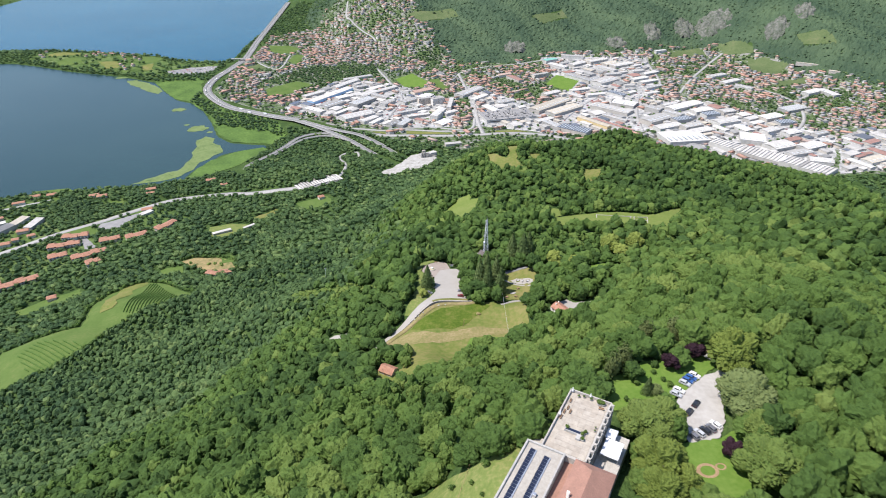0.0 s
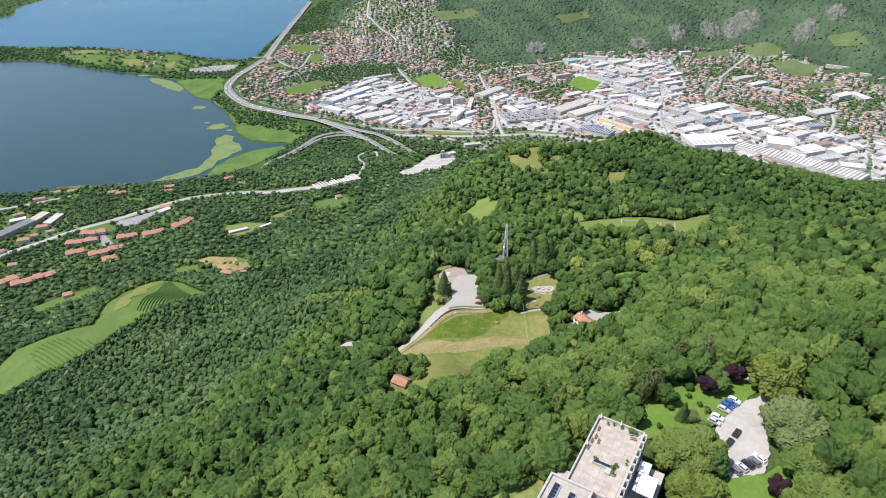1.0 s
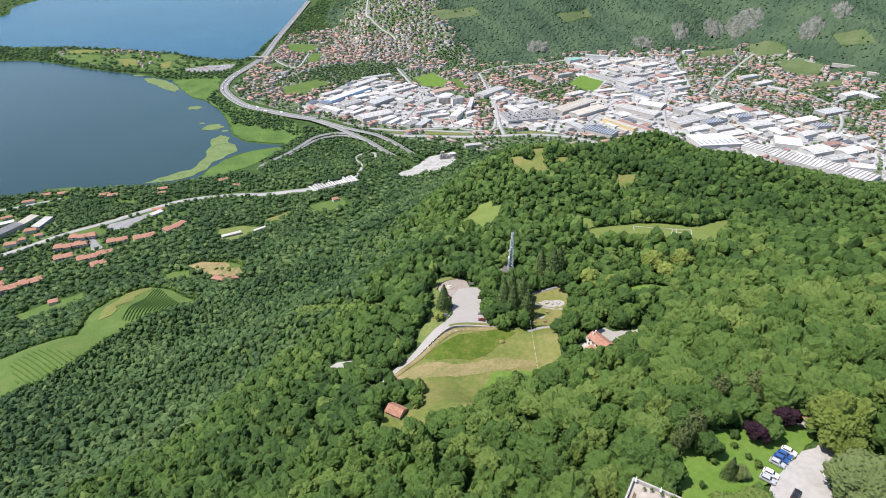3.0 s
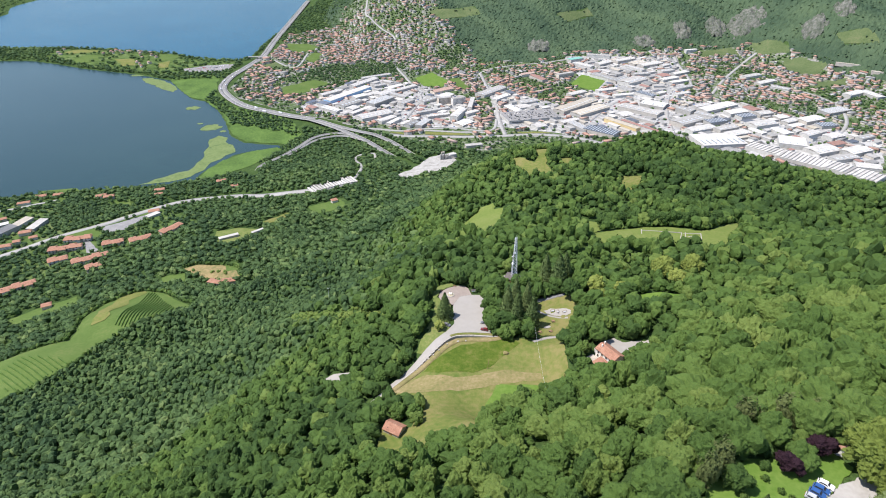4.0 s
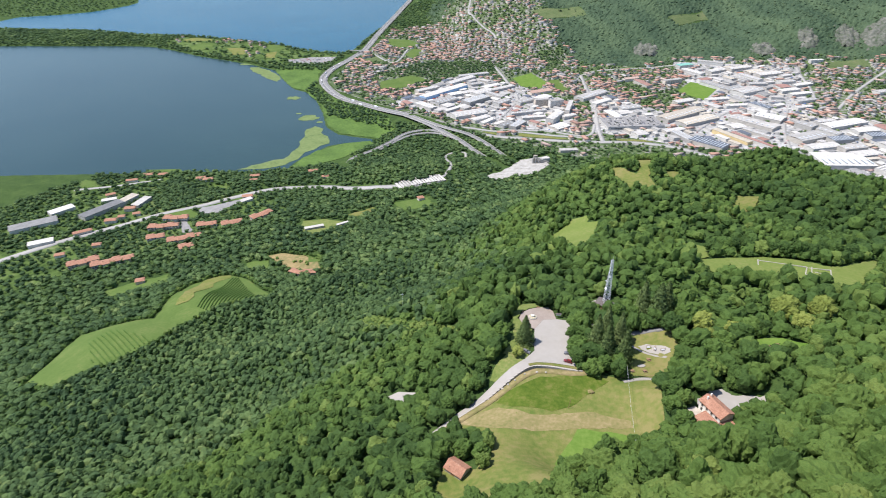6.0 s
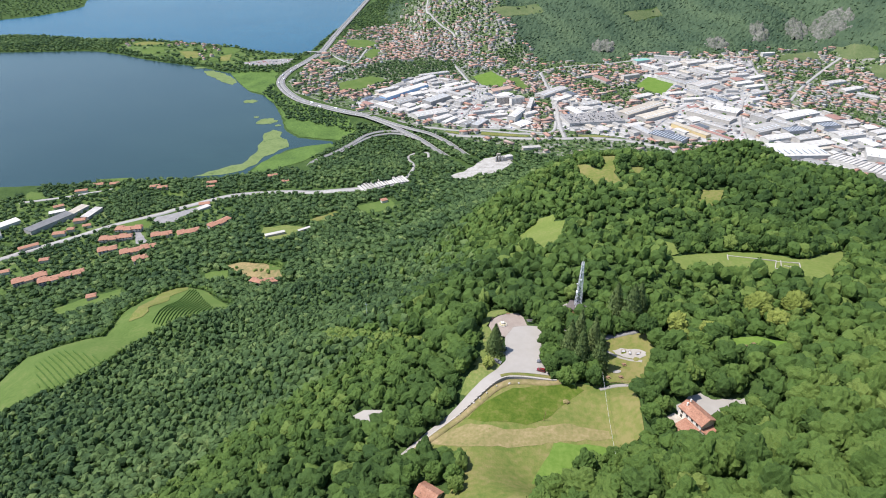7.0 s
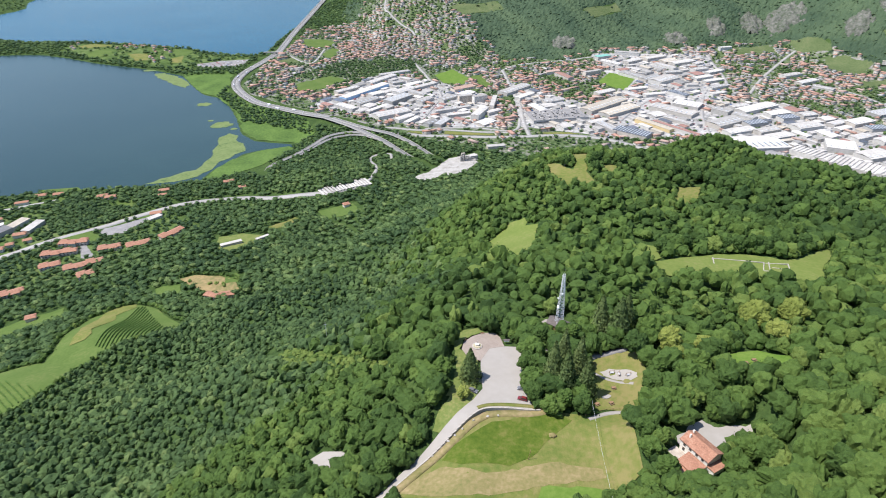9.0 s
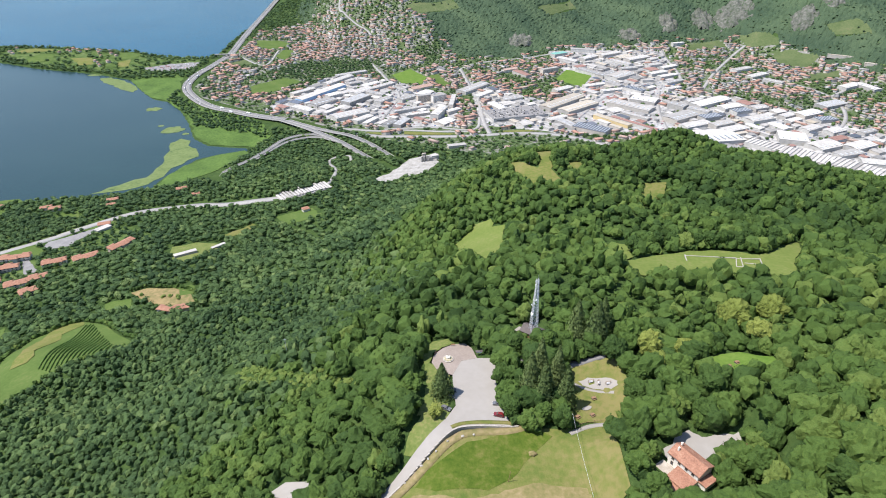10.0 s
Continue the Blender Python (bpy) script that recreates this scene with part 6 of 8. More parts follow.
for k in range(4):
    part("leg", rod(corner(k, 0), corner(k, TALL), 0.11, 6), M_STEEL, mast)
zs = [0.0]
while zs[-1] < TALL - 1.2:
    zs.append(zs[-1] + max(1.15, 2.5 * (1 - zs[-1] / 45)))
for z0, z1 in zip(zs[:-1], zs[1:]):
    for k in range(4):
        part("diagonal", rod(corner(k, z0), corner((k + 1) % 4, z1), 0.055, 5), M_STEEL, mast)
        part("diagonal", rod(corner((k + 1) % 4, z0), corner(k, z1), 0.055, 5), M_STEEL, mast)
        part("crossbar", rod(corner(k, z1), corner((k + 1) % 4, z1), 0.06, 5), M_STEEL, mast)
for z, a, r in ((9.5, 200, 0.85), (14.0, 170, 0.4), (17.5, 250, 0.4)):
    c = Vector((1.6 * math.cos(radians(a)), 1.6 * math.sin(radians(a)), z))
    dish = part("dish", rod(c, c + Vector((0.35 * math.cos(radians(a)), 0.35 * math.sin(radians(a)), 0)), r, 18, r2=r * 0.75), M_CANVAS, mast, "white drum dish aerial")
    part("bracket", rod((0, 0, z), c, 0.06, 6), M_STEEL, dish)
for z in (19, 21.5, 24.0, 26.0):
    for k in range(3):
        a = radians(120 * k + 30)
        part("panel_aerial", box(0.75 * math.cos(a) - 0.12, 0.75 * math.cos(a) + 0.12, 0.75 * math.sin(a) - 0.12, 0.75 * math.sin(a) + 0.12, z - 0.7, z + 0.7), M_CANVAS, mast)
part("top_rod", rod((0, 0, TALL), (0, 0, TALL + 2.2), 0.05, 6), M_STEEL, mast)
cabin = thing("mast_cabin", pose(31.5, 390.5, height_at(31.5, 390.5) - 0.3, 0, 0, -35), "dark-roofed wooden cabin behind the steel mast", "cabin")
part("wall", gable_walls(-4.2, 4.2, -3.2, 3.2, -2, 2.6, 4.4), M_WOOD, cabin)
part("roof", gable(-4.2, 4.2, -3.2, 3.2, 2.6, 4.7, 0.2, 0.6), M_DARKWOOD, cabin, "dark boarded gable roof")

# ---- retaining wall, kerbs, paths, fence ----
WALL_LINE = [(-50, 285), (-44.7, 290.4), (-38.6, 297.5), (-27.2, 310.1), (-16.9, 320.8), (-9.2, 328.9), (-4.5, 332.6), (3.6, 333.8), (14.1, 333.6), (19, 333.8)]
wp, _ = smooth_line(WALL_LINE, 2.0)
seg = bpy.data.meshes.new("wall_block")
bm = box(-1.04, 1.04, -0.28, 0.28, -2.6, 0.9, 0.05)
bm.to_mesh(seg)
bm.free()
seg.materials.append(M_STONE)
rwall = thing("retaining_wall", Matrix.Identity(4), "long rubble stone wall between road and meadow", "wall", kind="structure")
for a, b in zip(wp[:-1], wp[1:]):
    c = (a + b) / 2
    ob = new("wall_block", seg)
    ob.parent = rwall
    ob.matrix_basis = pose(c[0], c[1], height_at(c[0], c[1]) + 0.15, 0, 0, math.degrees(math.atan2(b[1] - a[1], b[0] - a[0])))
    ob.scale.x = np.linalg.norm(b - a) / 2.0
strip("wall_verge", [(-7, 333.4), (-3, 335.2), (4, 336.0), (12, 335.9), (18, 335.6)], 1.7, M_MEADOW, 0.55, "narrow grass verge between car park and wall", step=2)
strip("footpath", [(38, 329.5), (46, 333.4), (54, 334.2), (59, 331.5), (64, 326)], 1.8, M_GRAVEL, 0.5, "pale gravel path along the picnic lawn", step=2)
strip("footpath", [(40, 361), (44, 358), (50, 354), (60, 351)], 1.3, M_GRAVEL, 0.5, "narrow pale path across the picnic lawn", step=2)
strip("footpath", [(14, 380), (26, 373), (34, 369), (46, 367.5), (60, 370)], 2.6, M_ASPHALT, 0.5, "grey service lane between the trees", step=2)
strip("lane", [(14, 374), (17, 382), (21, 390), (27, 396)], 2.2, M_GRAVEL, 0.5, "gravel lane up to the mast", step=2)
sheet("play_ground", blob(55, 356.5, 7.5, 3.0, -0.25, 20, 0.12, 3), M_GRAVEL, 0.5, 3, "pale gravel oval of a playground", "playground")
sheet("sand_pit", blob(47.5, 343.3, 2.2, 1.1, 0.4, 14, 0.1, 4), M_GRAVEL, 0.5, 3, "small pale oval of sand", "sand pit")


def picnic_table(x, y, turn):
    t = thing("picnic_table", pose(x, y, height_at(x, y) + 0.25, 0, 0, turn), "brown wooden picnic table with benches on the lawn", "picnic table", "picnic tables")
    part("tabletop", box(-0.95, 0.95, -0.4, 0.4, 0.7, 0.78, 0.01), M_WOOD, t)
    for s in (-1, 1):
        part("bench_seat", box(-0.95, 0.95, s * 0.78 - 0.15, s * 0.78 + 0.15, 0.42, 0.48, 0.01), M_WOOD, t)
        part("leg", box(s * 0.7 - 0.05, s * 0.7 + 0.05, -0.75, 0.75, 0, 0.7), M_DARKWOOD, t)


for x, y, turn in ((51.3, 348.6, 20), (48.8, 339.4, 30), (42.8, 338.4, 35), (41.6, 356.0, 60), (105.5, 353.5, 25), (109.5, 355.5, 25)):
    picnic_table(x, y, turn)


def spring_frame(x, y, turn):
    t = thing("swing_frame", pose(x, y, height_at(x, y) + 0.5, 0, 0, turn), "low wooden play frame on the gravel oval", "play frame", "play frames")
    for s in (-1, 1):
        part("post", rod((s * 1.1, 0, 0), (s * 1.1, 0, 1.6), 0.07), M_WOOD, t)
        part("stay", rod((s * 1.1, 0, 1.5), (s * 1.1, 0.9, 0), 0.05), M_WOOD, t)
    part("beam", rod((-1.1, 0, 1.6), (1.1, 0, 1.6), 0.06), M_WOOD, t)
    part("platform", box(-0.8, 0.8, -0.4, 0.5, 0.5, 0.6), M_STEEL, t)


for x, y, turn in ((52.0, 357.6, 10), (55.0, 356.6, 80), (58.6, 355.4, 15)):
    spring_frame(x, y, turn)
fence_line, _ = smooth_line([(37, 331.6), (46, 335.4), (54, 336.2), (59.5, 333.4), (62, 330)], 2.4)
fence = thing("path_fence", Matrix.Identity(4), "low wooden fence along the path", "fence")
for a, b in zip(fence_line[:-1], fence_line[1:]):
    za, zb = height_at(*a), height_at(*b)
    part("post", rod((a[0], a[1], za), (a[0], a[1], za + 1.15), 0.07, 6), M_WOOD, fence)
    part("rail", rod((a[0], a[1], za + 1.0), (b[0], b[1], zb + 1.0), 0.05, 6), M_WOOD, fence)
fence2 = thing("meadow_fence", Matrix.Identity(4), "leaning wooden fence at the meadow's corner", "fence")
for a, b in zip([(54.5, 330), (56.0, 327.5), (57.2, 325)], [(56.0, 327.5), (57.2, 325), (59.0, 322.5)]):
    part("post", rod((*a, height_at(*a)), (*a, height_at(*a) + 1.2), 0.08, 6), M_WOOD, fence2)
    part("rail", rod((*a, height_at(*a) + 1.0), (*b, height_at(*b) + 1.0), 0.06, 6), M_WOOD, fence2)

# plaza: monument in its round bed, benches, notice boards
mon = thing("monument", pose(-7.8, 373.2, height_at(-7.8, 373.2) + 0.4), "pale stone monument in a round planted bed", "monument")
part("kerb", rod((0, 0, 0), (0, 0, 0.35), 2.4, 24), M_STONE, mon)
part("planting", lumpy(2.0, 2.0, 0.35, 2, 0.4, 3, 0.4), M_FLOWERS, mon)
part("stone", lumpy(1.1, 0.8, 0.9, 2, 0.5, 5, 1.0), M_WHITEWALL, mon)
part("cross_post", box(-0.1, 0.1, -0.1, 0.1, 1.4, 3.4), M_STONE, mon)
for x, y, turn in ((-5.4, 383.8, 5), (-13.4, 377.5, 70)):
    bench(pose(x, y, height_at(x, y) + 0.4, 0, 0, turn), "wooden bench at the rim of the plaza", "plaza benches")
board = thing("notice_board", pose(6.0, 376.6, height_at(6, 376.6) + 0.2, 0, 0, 5), "roofed wooden notice board beside the car park", "notice board")
for s in (-1, 1):
    part("post", box(s * 1.2 - 0.07, s * 1.2 + 0.07, -0.07, 0.07, 0, 2.0), M_WOOD, board)
part("panel", box(-1.1, 1.1, -0.05, 0.05, 0.8, 1.8), M_CANVAS, board)
part("roof", gable(-1.5, 1.5, -0.5, 0.5, 2.0, 2.4, 0.1, 0.1), M_DARKWOOD, board)
# clipped hedge beside the lane
for k in range(7):
    shrub(pose(10.5 + 0.9 * k * 0.45, 377 + 1.6 * k, height_at(10.5, 377 + 1.6 * k) + 0.6), 1.1, M_LEAF, "clipped bright green hedge plant beside the lane", "hedge plants", k, "hedge_plant")

# overhead line across the meadow
wire = thing("overhead_line", Matrix.Identity(4), "thin overhead wire on wooden poles across the meadow", "power line")
ends = [Vector((39.0, 333.5, height_at(39, 333.5))), Vector((40.0, 284, height_at(40, 284)))]
for e in ends:
    part("pole", rod(e, e + Vector((0, 0, 8)), 0.14, 8, r2=0.1), M_WOOD, wire)
bm = bmesh.new()
line = [ends[0].lerp(ends[1], k / 16) + Vector((0, 0, 7.8 - 1.6 * 4 * (k / 16) * (1 - k / 16))) for k in range(17)]
for a, b in zip(line[:-1], line[1:]):
    rod(a, b, 0.035, 5, bm)
part("wire", bm, M_STEEL, wire)
wire_pole = thing("telegraph_pole", pose(-99, 437, height_at(-99, 437)), "thin grey telegraph pole rising from the wood", "pole")
part("shaft", rod((0, 0, 0), (0, 0, 17), 0.16, 8, r2=0.1), M_STEEL, wire_pole)
part("crossarm", box(-0.9, 0.9, -0.06, 0.06, 15.6, 15.8), M_STEEL, wire_pole)

stake = thing("leaning_pole", pose(12.8, 309.6, height_at(12.8, 309.6) + 0.2, 0, 6, 0), "weathered wooden pole with a stay in the meadow", "pole")
part("shaft", rod((0, 0, 0), (0, 0, 5.5), 0.11, 8, r2=0.08), M_WOOD, stake)
part("stay", rod((1.6, 0.8, 0), (0.05, 0, 4.2), 0.05, 6), M_WOOD, stake)
heap = thing("hay_heap", pose(23.0, 321.6, height_at(23.0, 321.6) + 0.3), "pale heap of dry hay on the meadow", "hay heap")
part("hay", lumpy(1.5, 1.1, 0.9, 3, 0.35, 17, 0.3), M_DRY, heap, flat=False)
stones = random.Random(31)
for x, y in ((-12.8, 322.8), (-8.5, 326.6), (-2.7, 328.8), (-20.6, 317.4), (-15.7, 320.3), (-24.0, 312.6), (1.5, 329.6), (-18.2, 318.2)):
    rock = thing("boulder", pose(x, y, height_at(x, y) + 0.5, 0, 0, stones.uniform(0, 180)), "small pale boulder on the dry bank below the wall", "boulder", "boulders below the wall")
    part("stone", lumpy(stones.uniform(0.4, 0.8), stones.uniform(0.35, 0.6), stones.uniform(0.3, 0.5), 2, 0.4, int(x * 10), 0.2), M_STONE, rock)

# low ruined walls on the field
ruin = thing("ruined_walls", Matrix.Identity(4), "low pale ruined stone walls in the mown field", "ruin")
for a, b in (((132, 472), (130, 462)), ((132, 472), (161, 469)), ((161, 469), (157, 459)), ((157, 459), (161, 459)), ((161, 459), (164, 470)), ((161, 469), (175, 469)), ((175, 469), (171, 453)), ((171, 453), (161, 459)), ((164, 464), (173, 462))):
    a, b = Vector(a), Vector(b)
    c = (a + b) / 2
    d = b - a
    bm = box(-d.length / 2, d.length / 2, -0.24, 0.24, -1.5, 0.4, 0.05)
    ob = part("wall_run", bm, M_STONE, ruin)
    ob.matrix_basis = pose(c.x, c.y, height_at(c.x, c.y) + 0.2, 0, 0, math.degrees(math.atan2(d.y, d.x)))

# ---- marked trees ----
purple_mesh = mesh_only("crown", *crown(np.random.default_rng(41), 4, 420, 0.07, 14), M_PURPLE, 0.5)
gold_mesh = mesh_only("crown", *crown(np.random.default_rng(42), 4, 420, 0.07, 18), M_GOLD, 0.5)
gold_mesh2 = mesh_only("crown", *crown(np.random.default_rng(43), 4, 420, 0.07, 18), M_GOLD, 0.2)
spruce_mesh = mesh_only("crown", *crown(np.random.default_rng(44), 1, 2600, 0.10, pointed=True), M_NEEDLE, 0.5)
spruce_mesh2 = mesh_only("crown", *crown(np.random.default_rng(45), 1, 2600, 0.10, pointed=True), M_NEEDLE, 0.8)
dark_mesh = mesh_only("crown", *crown(np.random.default_rng(46), 4, 420, 0.06, 20), M_LEAF, 0.12)
spruce_trunk = trunk_mesh(9, 1.0)
lime_mesh = mesh_only("crown", *crown(np.random.default_rng(50), 5, 900, 0.042, 30), M_LIME, 0.55)
broad_mesh = mesh_only("crown", *crown(np.random.default_rng(51), 5, 900, 0.042, 30), M_LEAF, 0.8)
for x, y, r, h in ((87.2, 181.2, 3.9, 4.6), (98.5, 187.6, 4.0, 4.8), (93.4, 138.2, 3.4, 4.4)):
    tree(x, y, r, h, purple_mesh, trunks[0], "copper-leaved purple tree beside the lawn", "tree", "purple trees")
for x, y, r, h in ((91.0, 183.2, 4.4, 5.0),):
    tree(x, y, r, h, near_meshes[2], trunks[1], "round green tree between purple trees by the yard", "tree")
for k, (x, y, r, h) in enumerate(((66.0, 148, 8.2, 7.2), (73.5, 149.5, 8.0, 7.6), (76.5, 154, 5.0, 6.5), (69, 141, 5.6, 7.0), (77.5, 146.5, 4.6, 6.0))):
    tree(x, y, r, h, (broad_mesh, near_meshes[1], near_meshes[3])[k % 3 if r < 7 else 0], trunks[k % 3], "big green tree between terrace and gravel yard", "tree", "yard trees")
for k, (x, y, r, h) in enumerate(((66.5, 129.5, 8.8, 9.0), (64, 118, 7.2, 7.8), (72, 121, 6.0, 6.8))):
    tree(x, y, r, h, lime_mesh, trunks[k % 3], "light green lime tree beside the tents", "tree", "yard trees")
for k, (x, y, r, h) in enumerate(((104.5, 144.5, 6.4, 7.5), (110.5, 182.5, 9.0, 9.8), (99.5, 129, 9.6, 9.2), (110, 172.5, 4.6, 6.0), (118, 150, 6.0, 7.0))):
    tree(x, y, r, h, (broad_mesh, lime_mesh)[k % 2], trunks[k % 3], "tall light green tree at the rim of the yard", "tree", "yard trees")
for k, (x, y, r, h) in enumerate(((71.4, 175.8, 4.8, 4.8), (73.5, 190, 4.0, 5.0), (66, 189, 3.6, 5.0), (81.5, 182, 1.8, 2.0), (78.5, 187.5, 2.6, 3.0), (84, 186.5, 2.2, 2.6))):
    tree(x, y, r, h, dark_mesh, trunks[k % 3], "dark tree behind the garden lawn", "tree", "garden trees")
cedar_mesh = mesh_only("crown", *crown(np.random.default_rng(47), 5, 1200, 0.046, 34, 0.85), M_CEDAR, 0.55)
pine_mesh = mesh_only("crown", *crown(np.random.default_rng(48), 1, 700, 0.085, 12, 1.2), M_PINE, 0.5)
tree(105.8, 158.5, 9.8, 9.4, cedar_mesh, trunks[0], "broad grey-green cedar leaning over the gravel yard", "cedar")
for k, (x, y, r, h) in enumerate(((64, 176, 4.0, 7.2), (68.5, 180.5, 4.4, 7.0), (82.5, 199.5, 4.8, 6.8), (95, 201, 5.0, 7.0), (102, 199, 4.4, 6.4))):
    tree(x, y, r, h, pine_mesh, trunks[k % 3], "tall sparse pine with a greyish crown", "pine", "pines behind the garden")
for k, (x, y, r, h) in enumerate(((51, 176, 7.4, 7.6), (58, 183, 6.4, 7.0), (46, 166, 6.0, 6.6))):
    tree(x, y, r, h, near_meshes[(1, 4, 3)[k]], trunks[k % 3], "big light green tree beyond the terrace", "tree", "garden trees")
tree(77.8, 167.4, 2.4, 2.7, cedar_mesh, trunks[1], "blue-green bush beside the parked cars", "shrub")
tree(74.6, 167.2, 2.2, 2.6, spruce_mesh, spruce_trunk, "small spruce beside the garden lawn", "spruce")
for k, (x, y, r) in enumerate(((-54, 294, 4.4), (-48, 300, 4.0), (-42.5, 307.5, 4.4), (-36.5, 314.5, 4.2), (-31.5, 321.5, 4.0), (-29, 329.5, 4.0), (-26, 337.5, 4.2), (-23.5, 345.5, 3.8), (-23, 354, 4.4), (-24.5, 363, 4.4), (-25, 372, 4.6))):
    tree(x, y, r, r * 1.2, near_meshes[(0, 3, 1, 2, 5)[k % 5]], trunks[k % 3], "green tree at the wood's edge beside the road", "tree", "roadside trees")
row = random.Random(8)
for k in range(13):
    x = 106 + 7.6 * k
    tree(x, 485.5 + row.uniform(-1.5, 3) + max(0, x - 172) * 0.42, row.uniform(4.6, 6.4), row.uniform(6.0, 8.2), near_meshes[6] if k == 4 else (dark_mesh, near_meshes[0], dark_mesh)[k % 3], trunks[k % 3],
         "light yellowish broad tree behind the ruin field" if k == 4 else "dark round tree in the row behind the ruin field", "tree", "trees behind the ruin field")
for x, y, r, h in ((65, 655, 5.6, 6.4), (91, 652, 6.2, 7.6), (88, 638, 5.0, 6.0), (112, 655, 6.0, 7.0), (55, 690, 6.0, 7.0), (148, 640, 7.0, 8.0), (160, 640, 7.0, 8.5), (172, 640, 6.5, 8.0)):
    tree(x, y, r, h, dark_mesh, trunks[0], "dark round tree at the rim of the hilltop clearing", "tree", "clearing trees")
for k, (x, y, r, h) in enumerate(((61, 124, 5.4, 6.4), (63.5, 136, 4.6, 5.6), (103, 151.5, 3.0, 3.6), (105, 168, 2.6, 3.2), (101.5, 146, 2.6, 3.4), (106.5, 136, 5.6, 6.6))):
    tree(x, y, r, h, near_meshes[(4, 3)[k % 2]], trunks[k % 3], "bushy green tree beside the gravel yard", "tree", "yard trees")
# spruces and broadleaf trees beside the car park
for k, (x, y, r, h) in enumerate(((-10.6, 351, 5.0, 5.4), (25, 350, 5.6, 7.4), (30, 345.5, 5.2, 7.2), (36, 352, 5.2, 7.8), (38.5, 344, 4.8, 6.8), (30, 358, 5.0, 7.6), (57, 378, 6.4, 7.4), (50, 384, 5.4, 6.6), (62, 386, 5.2, 6.4))):
    tree(x, y, r, h, (spruce_mesh, spruce_mesh2)[k % 2], spruce_trunk, "broad grey-green spruce beside the car park", "spruce", "spruces")
for k, (x, y, r, h) in enumerate(((17, 366, 6.0, 7.2), (14.9, 357, 5.4, 7.4), (15.6, 347.5, 5.4, 6.6), (16.4, 340, 4.6, 5.6), (23.5, 333.5, 4.8, 5.2), (36, 334, 4.8, 6.2), (29, 337, 4.4, 5.6), (20, 378, 6.2, 7.0), (24, 381, 5.0, 5.0), (29, 372, 5.4, 6.6), (36, 378, 4.6, 6.4), (63, 366.5, 7.0, 7.4), (71, 376, 6.0, 7.4), (50, 373, 3.6, 4.4), (12, 387, 3.4, 4.2), (4, 392, 4.6, 5.6), (9.5, 381, 3.0, 3.8), (13.5, 378.5, 3.2, 4.4), (88, 325.5, 3.0, 4.0), (94, 325, 3.4, 4.4), (83, 324.5, 2.8, 3.8))):
    tree(x, y, r, h, (near_meshes[2], near_meshes[0], near_meshes[1], dark_mesh)[k % 4], trunks[k % 3], "dense dark green tree at the edge of the car park", "tree", "car park trees")
tree(-13.2, 339.6, 3.2, 3.8, gold_mesh, trunks[0], "small yellow-green tree beside the car park", "tree")
for k, (x, y, r, h) in enumerate(((78, 368, 5.4, 8.0), (80.5, 358, 4.8, 5.6), (92, 366, 5.0, 5.6), (126, 372, 6.2, 7.4), (121, 388, 8.0, 9.0), (140, 392, 7.4, 8.4))):
    tree(x, y, r, h, (gold_mesh, gold_mesh2)[k in (1, 4, 5, 7)], trunks[k % 3], "yellow-green flowering tree in the wood", "tree", "flowering trees")
for k, (x, y, r, h) in enumerate(((-22, 270, 4.0, 5.0), (-30, 271, 4.4, 5.5), (-38, 268, 4.2, 5.5), (-20.5, 264.5, 3.4, 4.6))):
    tree(x, y, r, h, near_meshes[(3, 1, 2, 4)[k]], trunks[k % 3], "round green tree beside the barn", "tree", "barn trees")
for k, (x, y, r, h) in enumerate(((59.8, 323.5, 4.8, 5.6), (55.8, 305, 4.6, 5.4), (60.2, 310, 4.0, 4.8), (59, 296, 4.6, 5.0), (57, 315, 4.6, 5.4), (68, 328, 5.2, 6.4), (77, 331, 5.0, 6.0), (86, 328.5, 5.6, 6.6), (94, 328, 5.4, 6.6), (66, 343, 5.6, 6.4), (78, 341, 6.4, 7.0),
                                    (85, 351, 6.0, 6.6), (70, 352, 4.8, 5.6), (83.5, 299.5, 4.8, 5.6), (91, 306, 5.2, 6.0), (99, 311, 5.2, 6.2), (93, 340, 6.2, 7.0))):
    tree(x, y, r, h, near_meshes[(0, 2, 3, 1, 5, 2, 4, 0, 3)[k % 9]], trunks[k % 3], "green tree close to the stone house", "tree", "house trees")


# ---- town: sheds and works ----
SHED_LOOK = {"white": (M_SHEDWHITE, M_SHEDWALL, "pale-roofed industrial shed with rooflights"), "grey": (M_SHEDGREY, M_SHEDWALL, "grey-roofed industrial shed in the town"),
             "dark": (M_SHEDGREY, M_SHEDGREY, "dark grey industrial block beside the sheds"), "blue": (M_SHEDWHITE, M_BLUE, "long pale shed with light blue cladding"),
             "solar": (M_DARKPANEL, M_SHEDWALL, "shed roofed with dark solar panels"), "beige": (M_BEIGE, M_SHEDWALL, "beige-roofed industrial shed in the town"),
             "yellow": (M_BEIGE, M_YELLOW, "long shed with ochre walls"), "red": (M_BRICKRED, M_SHEDWALL, "long shed with a brick-red roof"),
             "orange": (M_TILE, M_STUCCO, "low building with an orange tiled roof"), "teal": (M_TEAL, M_SHEDWALL, "shed with a green sheet roof"),
             "flats": (M_SHEDGREY, M_STUCCO, "block of flats with rows of windows"), "mall": (M_ASPHALT, M_SHEDWALL, "large grey shopping hall with roof parking"),
             "saw": (M_SHEDWHITE, M_SHEDWALL, "long factory under rows of pale shed roofs")}
FOOTPRINTS = []
